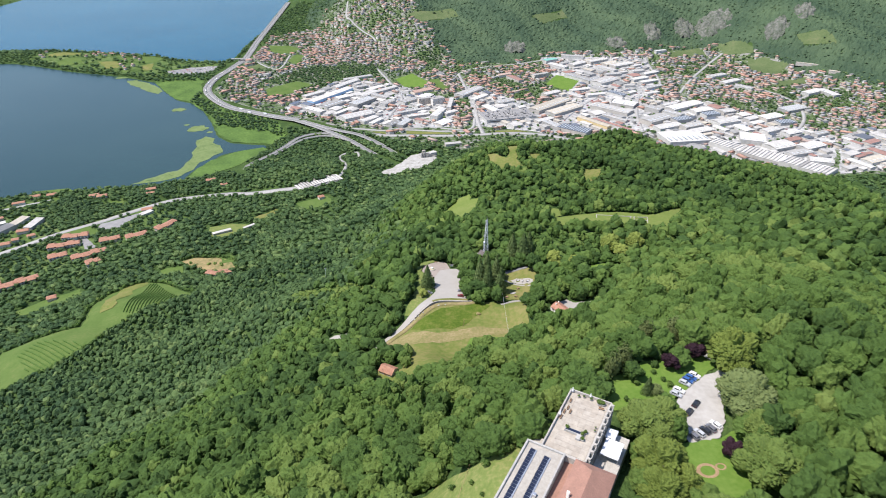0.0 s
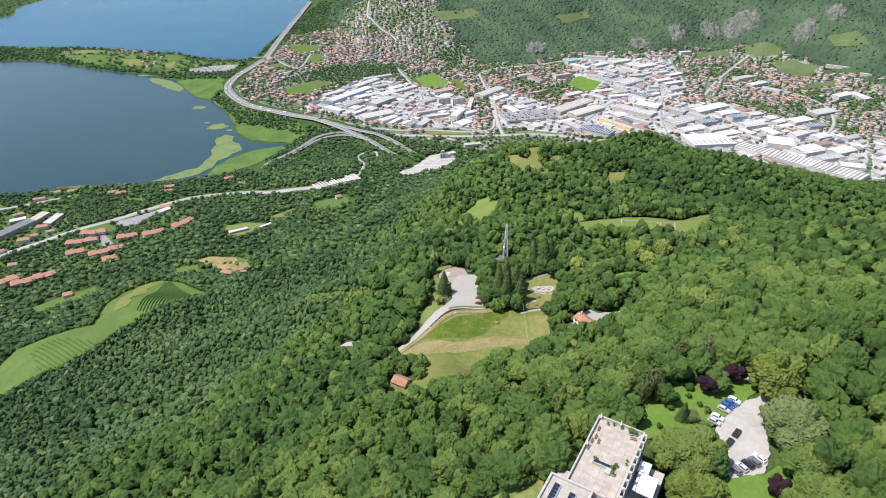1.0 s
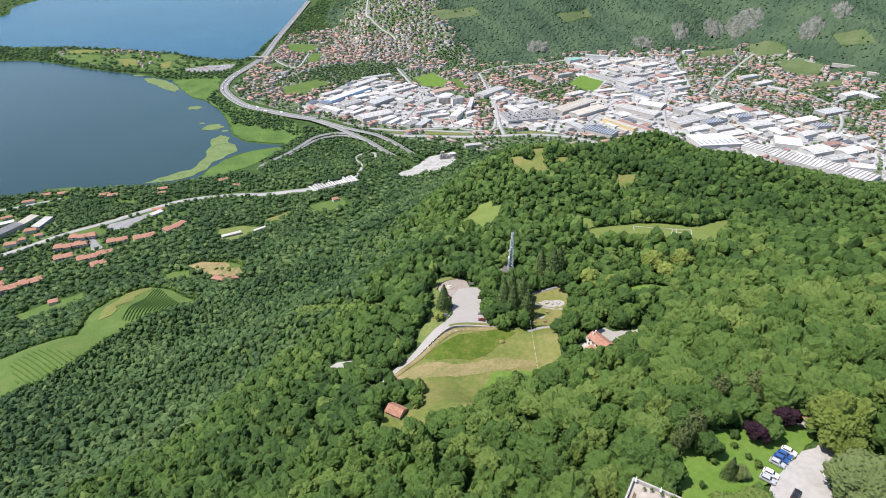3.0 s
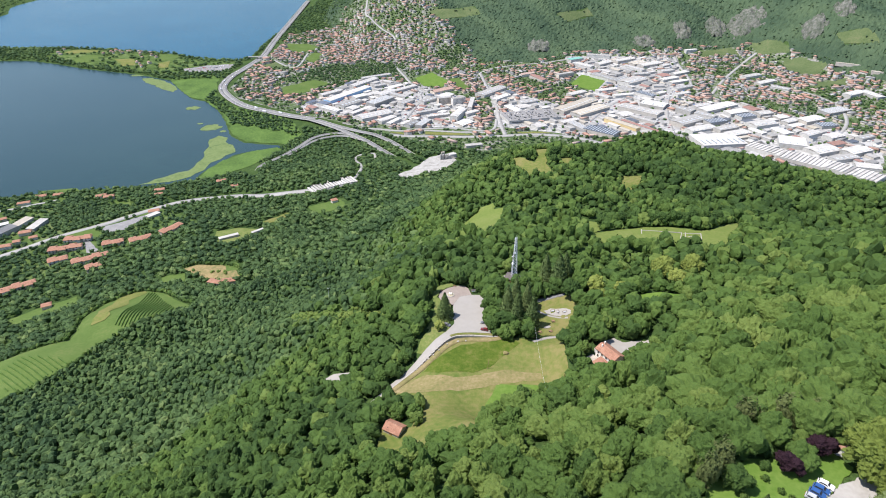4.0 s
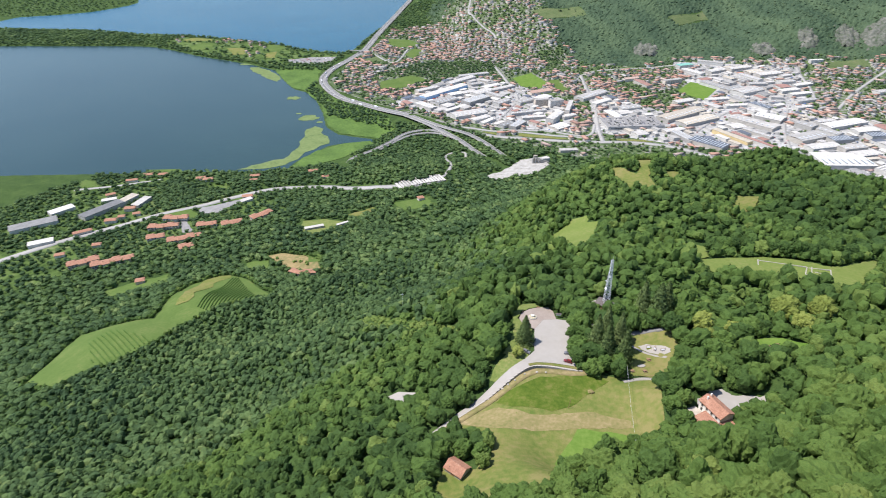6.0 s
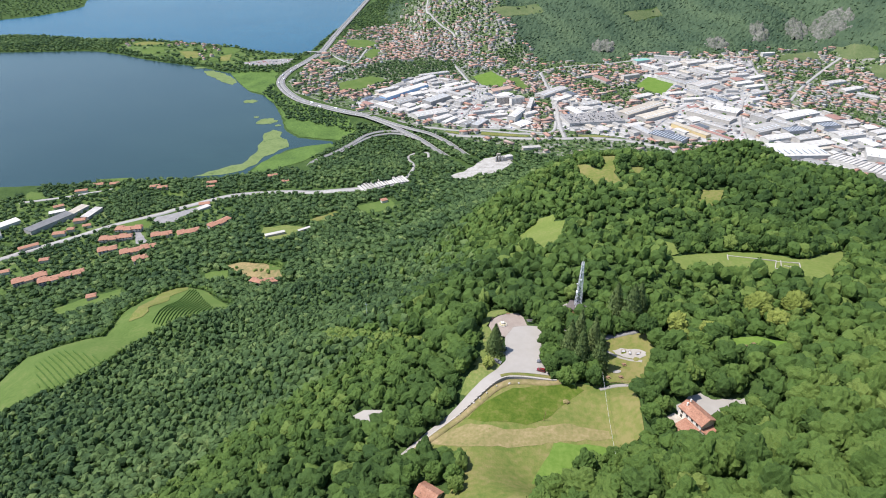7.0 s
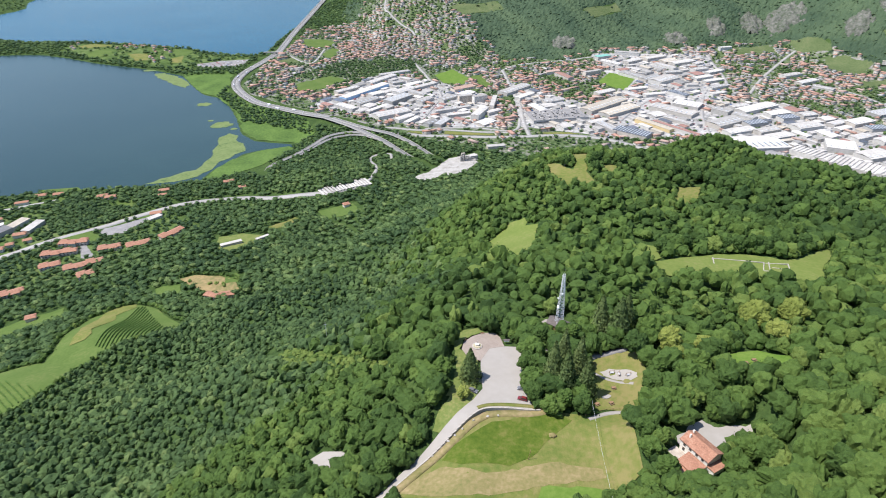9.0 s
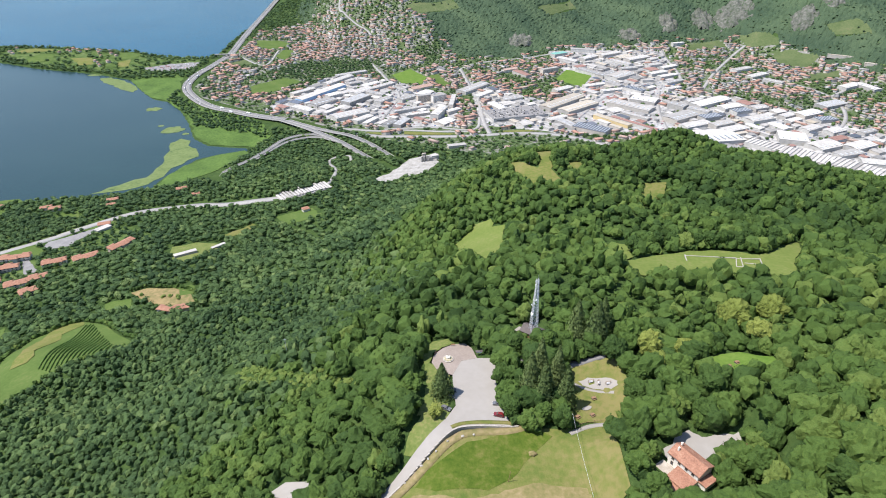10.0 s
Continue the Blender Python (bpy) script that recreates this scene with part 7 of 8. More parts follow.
STREETS = ([(54, 2221), (77, 2009), (94, 1858), (98, 1700), (107, 1582)], [(-251, 2324), (-195, 2154), (-133, 1940), (-143, 1837), (-165, 1706)],
           [(739, 1909), (839, 2081), (976, 2278), (1033, 2335)], [(-230, 1600), (-150, 1579), (-92, 1574), (-25, 1569), (31, 1567), (96, 1572), (160, 1580), (218, 1577), (290, 1552), (358, 1491), (430, 1430)],
           [(757, 2360), (714, 2025), (640, 1967), (563, 1749), (530, 1567)], [(341, 1692), (443, 1856), (587, 1973), (743, 2089)],
           [(93, 1751), (72, 1620), (-31, 1641), (-151, 1634)], [(1037, 1793), (1168, 1894), (1241, 1916)], [(-428, 2917), (-413, 2787), (-303, 2640), (-275, 2578)],
           [(-771, 2478), (-618, 2303), (-617, 2530)], [(54, 2221), (116, 2293), (280, 2336), (386, 2371)], [(700, 1480), (860, 1500), (980, 1620), (1037, 1793), (990, 1950), (870, 2080)])


def free_of_buildings(p, margin):
    keep = np.ones(len(p), bool)
    for x, y, a, b, turn in FOOTPRINTS:
        u = (p[:, 0] - x) * math.cos(turn) + (p[:, 1] - y) * math.sin(turn)
        v = -(p[:, 0] - x) * math.sin(turn) + (p[:, 1] - y) * math.cos(turn)
        keep &= (np.abs(u) > a + margin) | (np.abs(v) > b + margin)
    return keep


def shed(x, y, long, wide, tall, turn, look_key):
    roof, wall, label = SHED_LOOK[look_key]
    z = height_at(x, y) + 0.3
    t = thing("block_of_flats" if look_key == "flats" else "industrial_building", pose(x, y, z, 0, 0, turn), label, "building", "works and sheds of the town")
    a, b = long / 2, wide / 2
    FOOTPRINTS.append((x, y, a, b, radians(turn)))
    part("wall", box(-a, a, -b, b, -6, tall), wall, t)
    if look_key == "orange":
        part("roof", gable(-a, a, -b, b, tall, tall + wide * 0.2, 0.3, 0.6), roof, t)
        return
    if look_key == "saw":
        bays = max(4, int(long / 8))
        for k in range(bays):
            x0, x1 = -a + long * k / bays, -a + long * (k + 1) / bays
            bm = bmesh.new()
            v = [bm.verts.new(c) for c in ((x0, -b, tall), (x1, -b, tall), (x1 - 0.8, -b, tall + 2.4), (x0, b, tall), (x1, b, tall), (x1 - 0.8, b, tall + 2.4))]
            for q in ((0, 1, 2), (5, 4, 3), (0, 2, 5, 3), (1, 4, 5, 2), (0, 3, 4, 1)):
                bm.faces.new([v[i] for i in q])
            part("roof_bay", bm, roof, t)
        return
    if wide < 60 and look_key in ("white", "beige", "grey", "red", "blue", "yellow"):
        part("roof", gable(-a, a, -b, b, tall, tall + wide * 0.055, 0.4, 0.3), roof, t)
    else:
        part("roof", box(-a - 0.2, a + 0.2, -b - 0.2, b + 0.2, tall, tall + 0.5), roof, t)
    top = tall + 0.55
    if look_key in ("white", "beige", "grey") and long > 40:
        n = int(long / 13)
        for k in range(n):
            c = -a + long * (k + 0.5) / n
            bm = box(c - 0.9, c + 0.9, -b * 0.8, -b * 0.12, tall + wide * 0.03 + 0.1, tall + wide * 0.04 + 0.55)
            part("rooflight", bm, M_SKYLIGHT, t)
    if look_key in ("solar", "dark") and long > 40:
        n = int(long / 7)
        for k in range(n):
            c = -a + long * (k + 0.5) / n
            part("rooflight", box(c - 0.7, c + 0.7, -b * 0.85, b * 0.85, top - 0.05, top + 0.35), M_SKYLIGHT, t)
    if look_key == "flats":
        n = int(long / 4)
        for f in range(int(tall / 3.1)):
            for k in range(n):
                c = -a + long * (k + 0.5) / n
                part("window", box(c - 0.9, c + 0.9, -b - 0.06, -b + 0.05, 1 + 3.1 * f, 2.6 + 3.1 * f), M_GLASS, t)
    if look_key == "mall":
        part("glass_front", box(-a * 0.9, -a * 0.5, -b - 0.3, -b, 3, tall - 3), M_GLASS, t)
        part("parapet", box(-a, a, -b - 0.1, -b + 0.5, tall + 0.5, tall + 1.6), wall, t)
        rng = random.Random(5)
        # plain blocks that stand for the cars parked on the roof
        for k in range(110):
            cx, cy = rng.uniform(-a * 0.92, a * 0.92), rng.choice((-0.8, -0.5, -0.2, 0.1, 0.4, 0.7)) * b
            part("roof_bay_marking", box(cx - 1.1, cx + 1.1, cy - 2.2, cy + 2.2, top, top + 1.2), (M_DARKPANEL, M_SHEDWHITE, M_GLASS)[k % 3], t)


shed(-361, 1951, 190, 28, 10, 58, "blue")
shed(-418, 1967, 82, 22, 8, 49, "white")
shed(-331, 2088, 123, 25, 9, 58, "white")
shed(-301, 2168, 107, 20, 8, 34, "grey")
shed(-244, 1965, 76, 35, 9, 54, "white")
shed(-250, 1870, 89, 35, 13, 56, "dark")
shed(-341, 1855, 79, 40, 9, 52, "grey")
shed(-319, 1908, 42, 25, 14, 45, "white")
shed(-383, 1795, 68, 25, 9, -37, "white")
shed(-297, 1790, 83, 15, 7, 56, "white")
shed(-251, 1745, 100, 40, 9, 37, "grey")
shed(-213, 1706, 58, 22, 9, 50, "white")
shed(-191, 1688, 53, 14, 8, 62, "white")
shed(-173, 1869, 55, 25, 9, 57, "white")
shed(-203, 1941, 70, 20, 8, -36, "grey")
shed(-187, 2020, 86, 20, 8, 48, "white")
shed(-276, 2054, 45, 22, 8, 35, "grey")
shed(-108, 1886, 59, 25, 9, 48, "grey")
shed(-90, 1785, 109, 14, 8, 30, "grey")
shed(-72, 1740, 68, 16, 8, 24, "white")
shed(-58, 1867, 41, 14, 20, 22, "flats")
shed(-17, 1863, 42, 14, 20, 30, "flats")
shed(-15, 1737, 80, 22, 16, 71, "white")
shed(20, 1761, 45, 18, 9, 42, "white")
shed(-71, 1995, 72, 25, 8, 37, "orange")
shed(21, 1823, 100, 12, 18, 84, "flats")
shed(-109, 1671, 59, 22, 9, 66, "dark")
shed(-139, 1668, 45, 20, 8, 57, "grey")
shed(85, 1977, 121, 35, 9, 52, "white")
shed(112, 1907, 71, 20, 9, 51, "white")
shed(184, 1726, 150, 78, 8, 16, "mall")
shed(322, 1816, 163, 40, 10, 45, "beige")
shed(355, 1766, 124, 38, 10, 40, "beige")
shed(353, 1589, 85, 40, 10, -36, "solar")
shed(304, 1628, 75, 25, 9, -59, "dark")
shed(417, 1647, 107, 18, 10, -52, "yellow")
shed(464, 1622, 132, 12, 8, -50, "red")
shed(483, 1680, 77, 16, 8, -47, "white")
shed(493, 1761, 120, 42, 10, -42, "white")
shed(543, 1808, 68, 48, 10, -34, "white")
shed(541, 2064, 94, 48, 10, 39, "white")
shed(464, 2117, 105, 34, 9, -53, "grey")
shed(503, 2086, 73, 30, 9, 41, "grey")
shed(586, 2145, 57, 25, 9, 15, "grey")
shed(494, 2301, 73, 28, 9, 40, "white")
shed(571, 2329, 88, 26, 9, 33, "white")
shed(648, 2268, 94, 32, 9, 31, "white")
shed(420, 2285, 79, 26, 9, -47, "white")
shed(401, 2355, 57, 25, 9, 31, "teal")
shed(489, 2381, 84, 22, 9, -14, "white")
shed(584, 2223, 82, 24, 9, -53, "white")
shed(678, 2176, 53, 24, 9, 26, "white")
shed(659, 2077, 69, 22, 9, 30, "white")
shed(607, 2001, 35, 18, 8, 3, "white")
shed(440, 1972, 69, 20, 8, 24, "white")
shed(477, 1913, 60, 20, 8, 17, "white")
shed(545, 1914, 60, 24, 8, -51, "solar")
shed(343, 1937, 67, 24, 10, 37, "white")
shed(337, 2148, 65, 14, 15, 32, "flats")
shed(246, 2121, 75, 22, 10, -61, "red")
shed(212, 2175, 53, 18, 9, 30, "orange")
shed(705, 1766, 127, 36, 10, 32, "white")
shed(653, 1703, 56, 28, 9, -47, "grey")
shed(591, 1658, 90, 45, 10, 34, "grey")
shed(609, 1737, 45, 30, 14, -47, "grey")
shed(604, 1594, 80, 30, 9, 26, "white")
shed(660, 1649, 54, 30, 9, 21, "solar")
shed(667, 1594, 63, 26, 9, 26, "white")
shed(680, 1554, 64, 30, 9, 24, "white")
shed(614, 1502, 110, 78, 11, 9, "white")
shed(769, 1623, 72, 38, 9, 22, "white")
shed(739, 1722, 62, 30, 9, 23, "white")
shed(752, 1686, 48, 28, 9, 19, "solar")
shed(806, 1707, 45, 28, 9, 21, "white")
shed(780, 1481, 59, 60, 12, -20, "white")
shed(702, 1439, 79, 42, 9, -50, "saw")
shed(756, 1372, 99, 55, 9, -44, "saw")
shed(825, 1296, 107, 55, 9, -50, "saw")
shed(827, 1433, 69, 45, 9, 23, "white")
shed(853, 1542, 51, 26, 9, 29, "white")
shed(897, 1521, 47, 28, 9, 26, "white")
shed(877, 1469, 43, 22, 9, 23, "red")
shed(897, 1422, 66, 36, 10, 26, "white")
shed(849, 1381, 65, 26, 9, 18, "grey")
shed(871, 1329, 49, 30, 9, -16, "white")
shed(903, 1649, 70, 34, 9, 26, "white")
shed(921, 1604, 47, 30, 8, 11, "solar")
shed(847, 1641, 47, 22, 8, 32, "white")
shed(1000, 1721, 82, 38, 7, 25, "dark")
shed(1131, 1871, 78, 26, 9, 31, "white")
shed(1174, 1856, 71, 28, 9, -78, "white")
shed(922, 2086, 73, 24, 9, 29, "white")
shed(936, 2010, 81, 24, 9, 33, "white")
shed(951, 1939, 55, 22, 9, -46, "white")
shed(715, 2146, 68, 20, 8, 33, "white")
shed(680, 2043, 70, 20, 8, 28, "white")
shed(676, 1976, 75, 20, 8, 31, "grey")
shed(652, 1909, 53, 18, 8, 28, "white")
shed(821, 2387, 46, 14, 9, 19, "white")
shed(1271, 2019, 31, 14, 8, -26, "beige")
shed(1239, 2082, 113, 10, 5, -31, "beige")


# more sheds in the gaps of the works areas
fill = random.Random(21)
for area, axis in zip(WORKS_AREAS, (25, 54, 33, 25)):
    lo, hi = np.min(area, 0), np.max(area, 0)
    made = 0
    for k in range(2600):
        x, y = fill.uniform(lo[0], hi[0]), fill.uniform(lo[1], hi[1])
        long, wide = (fill.uniform(30, 70), fill.uniform(18, 36)) if k < 500 else (fill.uniform(14, 36), fill.uniform(10, 20))
        turn = axis + fill.choice((0, 90)) + fill.uniform(-5, 5)
        c, s = math.cos(radians(turn)), math.sin(radians(turn))
        rim = np.array([(x + u * long / 2 * c - v * wide / 2 * s, y + u * long / 2 * s + v * wide / 2 * c) for u in (-1, -0.5, 0, 0.5, 1) for v in (-1, 0, 1)])
        if edge_distance(rim[:, 0], rim[:, 1], area).max() > -2 or not free_of_buildings(rim, 3).all():
            continue
        if not clear_of(rim, [(PITCH_A, 6), (PITCH_B, 6)]).all() or not off_lines(rim, [(q, 9) for q in STREETS]).all():
            continue
        shed(round(x), round(y), round(long), round(wide), fill.choice((5, 6, 7, 8)), round(turn), fill.choice(("white", "white", "white", "grey", "grey", "beige", "solar", "red")))
        made += 1
        if made >= (50 if area is WORKS_AREAS[0] else 115):
            break

# works and flats beside the lake road
M_SLATEROOF = varied("dark_sheet_roof", ((0.13, 0.13, 0.13), (0.17, 0.17, 0.165), (0.20, 0.19, 0.18)), 0.7, 9.0, 0.3)
def block(name, ax, ay, bx, by, wide, tall, wall, roof, label, group, pitched=True):
    long = math.hypot(bx - ax, by - ay)
    x, y = (ax + bx) / 2, (ay + by) / 2
    t = thing(name, pose(x, y, height_at(x, y), 0, 0, math.degrees(math.atan2(by - ay, bx - ax))), label, "building", group)
    a, b = long / 2, wide / 2
    FOOTPRINTS.append((x, y, a, b, math.atan2(by - ay, bx - ax)))
    part("wall", box(-a, a, -b, b, -8, tall), wall, t)
    if pitched:
        part("roof", gable(-a, a, -b, b, tall, tall + wide * 0.17, 0.35, 0.9, hip=2.0), roof, t)
    else:
        part("roof", box(-a - 0.3, a + 0.3, -b - 0.3, b + 0.3, tall, tall + 0.5), roof, t)
    return t, a, b


for ax, ay, bx, by in ((-519, 979, -500, 1015), (-565, 955, -537, 977), (-614, 955, -585, 971), (-702, 942, -654, 961), (-674, 897, -651, 914), (-626, 885, -582, 917),
                       (-700, 985, -657, 996), (-583, 854, -568, 869), (-745, 794, -711, 825), (-700, 793, -652, 832)):
    t, a, b = block("apartment_house", ax, ay, bx, by, 12, 8.5, M_STUCCO, M_TILE_NEW, "long apartment house with an orange tiled roof", "orange-roofed apartment houses")
    for k, c in enumerate(np.arange(-a + 7, a - 6, 15)):
        side = (1, -1)[k % 2]
        part("wing", box(c - 5, c + 5, min(0, side * (b + 3.2)), max(0, side * (b + 3.2)), -8, 8.9), M_STUCCO, t)
        part("wing_roof", gable(c - 5.6, c + 5.6, min(-1, side * (b + 3.2)), max(1, side * (b + 3.2)), 8.9, 10.9, 0.35, 0.8, hip=2.0), M_TILE_NEW, t)
    n = max(3, int(2 * a / 5))
    for f in range(3):
        for k in range(n):
            c = -a + 2 * a * (k + 0.5) / n
            part("window", box(c - 1.1, c + 1.1, -b - 0.05, -b + 0.1, 0.6 + 2.8 * f, 2.4 + 2.8 * f), M_GLASS, t)
        part("balcony", box(-a + 1, a - 1, -b - 1.3, -b - 0.06, 0.1 + 2.8 * f, 0.5 + 2.8 * f), M_PARAPET, t)
for ax, ay, bx, by, w, h, roof, label in ((-862, 971, -832, 1046, 22, 9, M_SLATEROOF, "long grey factory building by the road"), (-797, 1036, -795, 1078, 16, 7, M_SHEDWHITE, "white works hall beside the factory"), (-834, 1046, -827, 1084, 18, 8, M_BEIGE, "beige-roofed works hall by the road"),
                                          (-880, 1050, -858, 1066, 12, 5, M_SHEDWHITE, "grey-roofed shed by the lake road"), (-936, 977, -915, 1015, 20, 8, M_SHEDWHITE, "pale works hall by the road"),
                                          (-960, 905, -905, 960, 26, 8, M_SHEDGREY, "grey works hall by the road"), (-394, 921, -368, 938, 7, 4, M_SHEDWHITE, "long white greenhouse in the field"),
                                          (-350, 950, -335, 965, 5, 3, M_SHEDWHITE, "small white greenhouse in the field"), (-602, 1090, -588, 1110, 12, 5, M_SHEDWHITE, "white shed beside the road"),
                                          (-880, 860, -850, 885, 16, 6, M_SHEDWHITE, "white-roofed shed by the lake road")):
    block("industrial_building", ax, ay, bx, by, w, h, M_SHEDWALL, roof, label, "works by the lake road", False)
for ax, ay, bx, by in ((-829, 908, -808, 929), (-344, 756, -327, 752), (-324, 752, -308, 757), (-889, 1075, -876, 1087), (-775, 1000, -765, 1008), (-795, 985, -785, 990), (-900, 1155, -880, 1165), (-640, 1205, -626, 1212), (-245, 1095, -236, 1101),
                       (-490, 1240, -478, 1246), (-580, 740, -570, 746), (-760, 870, -748, 876), (-800, 830, -788, 838)):
    block("country_house", ax, ay, bx, by, 9, 6, M_STUCCO, M_TILE_NEW, "small house with a red tiled roof among trees", "country houses")
for x, y in ((-882, 1203), (-850, 1212), (-646, 1240), (-752, 1201), (-732, 1195), (-525, 1278), (-798, 968), (-600, 1116), (-798, 1024)):
    block("villa", x - 9, y - 4, x + 9, y + 4, 11, 7, M_STUCCO, M_TILE_NEW, "villa with an orange tiled roof near the lake", "villas by the lake")
# glasshouse rows below the hill
for k in range(16):
    u = k / 15
    x, y = -300 + 75 * u, 1163 + 58 * u
    block("glasshouse", x - 9, y + 12, x + 9, y - 12, 3.0, 3.0, M_SHEDWALL, M_SHEDWHITE, "narrow white glasshouse in a row", "glasshouses")

# gravel works
plant_z = height_at(-45, 1385)
works = thing("gravel_works", pose(-45, 1385, plant_z, 0, 0, 20), "pale concrete gravel works with tall silos", "gravel works")
for x in (-7, -1, 5):
    part("silo", rod((x, 0, 0), (x, 0, 13), 2.0, 14), M_PARAPET, works)
part("tower", box(-4, 4, 3, 8, 0, 17), M_BEIGE, works)
part("hopper", box(9, 16, -3, 4, 0, 9), M_SHEDGREY, works)
part("conveyor", rod((6, 0, 12), (30, -4, 2), 1.0, 6), M_SHEDGREY, works)
part("hall", box(16, 34, 6, 16, 0, 8), M_SHEDWHITE, works)
block("industrial_building", 5, 1480, 45, 1492, 14, 7, M_SHEDWALL, M_SHEDGREY, "grey hall behind the gravel works", "works by the lake road", False)

# piers of the viaduct
for line, width, every in ((HIGHWAY[9:13], 20, 34), (BRANCH[:7], 8, 34), (BRANCH_NORTH[:7], 8, 34), (SLIP[3:9], 5, 28), (SLIP_INNER[2:7], 4, 28)):
    pts, zz = smooth_line(line, every)
    for (x, y), z in zip(pts, zz):
        g = height_at(x, y)
        if z - g > 2.5:
            t = thing("viaduct_pier", pose(x, y, g, 0, 0, 30), "pale concrete pier under the viaduct", "pier", "viaduct piers")
            part("shaft", box(-1.3, 1.3, -width / 2 * 0.6, width / 2 * 0.6, -2, z - g - 2.4), M_PARAPET, t)
            part("crosshead", box(-1.5, 1.5, -width / 2, width / 2, z - g - 2.4, z - g - 1.25), M_PARAPET, t)
bridge = thing("road_bridge", pose(-797, 2440, 13, 0, 0, 8), "grey road bridge over the highway", "bridge")
part("deck", box(-30, 30, -6, 6, 1.5, 3), M_PARAPET, bridge)
part("parapet", box(-30, 30, -6.3, -6.0, 2.6, 4.2), M_PARAPET, bridge)
for x in (-18, 0, 18):
    part("pier", box(x - 0.8, x + 0.8, -5, 5, -5, 1.5), M_PARAPET, bridge)

for k, line in enumerate(STREETS):
    strip("street", line, (11, 9, 9, 16, 9, 10, 8, 9, 8, 8, 8, 9)[k], M_ROADPALE, 1.7, "pale grey town street", step=14)


# ---- town: houses ----
HOUSE_FREE = [(v_, 4) for v_ in TOWN_VERGES] + [(PITCH_A, 8), (PITCH_B, 8), (WOOD_BELT, 4), (WOOD_CLUMP, 4)] + [(m, 4) for m in TOWN_FIELDS] + [(m, 2) for m in HILL_MEADOWS]
h = grid_points(-780, 1500, 1260, 3080, 17.0, 0.40)
h = h[(h[:, 0] < 0.95 * h[:, 1] + 60) & (edge_distance(h[:, 0], h[:, 1], TOWN) < -8) & clear_of(h, HOUSE_FREE)]
h = h[free_of_buildings(h, 9)]
h = h[off_lines(h, [(s, 11) for s in STREETS] + [(HIGHWAY, 26), (BRANCH, 18), (BRANCH_NORTH, 20), (TOWN_RAMP, 14)])]
inside_works = np.zeros(len(h), bool)
for area in WORKS_AREAS:
    inside_works |= edge_distance(h[:, 0], h[:, 1], area) < 0
old = (h[:, 0] < -200) & (h[:, 1] > 2400) & (h[:, 1] < 2680)
steep = (h[:, 1] - np.interp(h[:, 0], FOOT_X, FOOT_Y)) > 110
edge_wood = np.sin(h[:, 0] / 88 + 1.1) * np.sin(h[:, 1] / 71 + h[:, 0] / 160) + 0.35 * np.sin(h[:, 0] / 31 - h[:, 1] / 43) > 0.22
chance = np.where(inside_works, 0.45, np.where(old, 0.95, np.where(steep, np.where(h[:, 0] > 60, 0.12, 0.60), np.where(h[:, 1] > 2150, 0.62, 0.70))))
chance = np.where(edge_wood & ~old & ~inside_works, 0.22, chance)
before_road = (h[:, 0] > -330) & (h[:, 0] < 460) & (h[:, 1] < np.interp(h[:, 0], (-230, 96, 218, 290, 358, 430), (1600, 1572, 1577, 1552, 1491, 1430)) - 6)
chance = np.where(before_road, 0.06, np.where(~off_lines(h, [(HIGHWAY, 95)]) & (h[:, 0] > -640), 0.2, chance))
h = h[RNG.random(len(h)) < chance]
iso = np.array(ISELLA_HOUSES, float)


def house_arrays(at, grand, pitch=0.2):
    """Walls and roofs of many houses as two sets of arrays."""
    wv, wf, rv, rf = [], [], [], []
    for k, (x, y) in enumerate(at):
        big = RNG.random() < (0.5 if grand[k] else 0.22)
        l, w = (RNG.uniform(18, 30), RNG.uniform(11, 15)) if big else (RNG.uniform(9.5, 15), RNG.uniform(8, 11))
        tall, turn = RNG.uniform(4.8, 8.2), radians(RNG.choice((32, -58, 50, -40, 10, -75)) + RNG.uniform(-14, 14))
        z = height_at(x, y)
        c, s = math.cos(turn), math.sin(turn)
        a, b = l / 2, w / 2

        def put(pts, out):
            q = np.array(pts)
            out.append(np.c_[x + q[:, 0] * c - q[:, 1] * s, y + q[:, 0] * s + q[:, 1] * c, z + q[:, 2]])
        put([(-a, -b, -5), (a, -b, -5), (a, b, -5), (-a, b, -5), (-a, -b, tall), (a, -b, tall), (a, b, tall), (-a, b, tall)], wv)
        e, r = 1.0, tall + w * pitch
        hip = 0.35 * w if RNG.random() < 0.5 else 0
        put([(-a - e, -b - e, tall - 0.1), (a + e, -b - e, tall - 0.1), (a + e, b + e, tall - 0.1), (-a - e, b + e, tall - 0.1), (-a - e + hip, 0, r), (a + e - hip, 0, r)], rv)
    n = len(at)
    wq = np.array([(0, 1, 5), (0, 5, 4), (1, 2, 6), (1, 6, 5), (2, 3, 7), (2, 7, 6), (3, 0, 4), (3, 4, 7)])
    rq = np.array([(0, 1, 5), (0, 5, 4), (2, 3, 4), (2, 4, 5), (3, 0, 4), (1, 2, 5), (2, 1, 0), (3, 2, 0)])
    return (np.concatenate(wv), (wq[None] + 8 * np.arange(n)[:, None, None]).reshape(-1, 3), np.concatenate(rv), (rq[None] + 6 * np.arange(n)[:, None, None]).reshape(-1, 3))


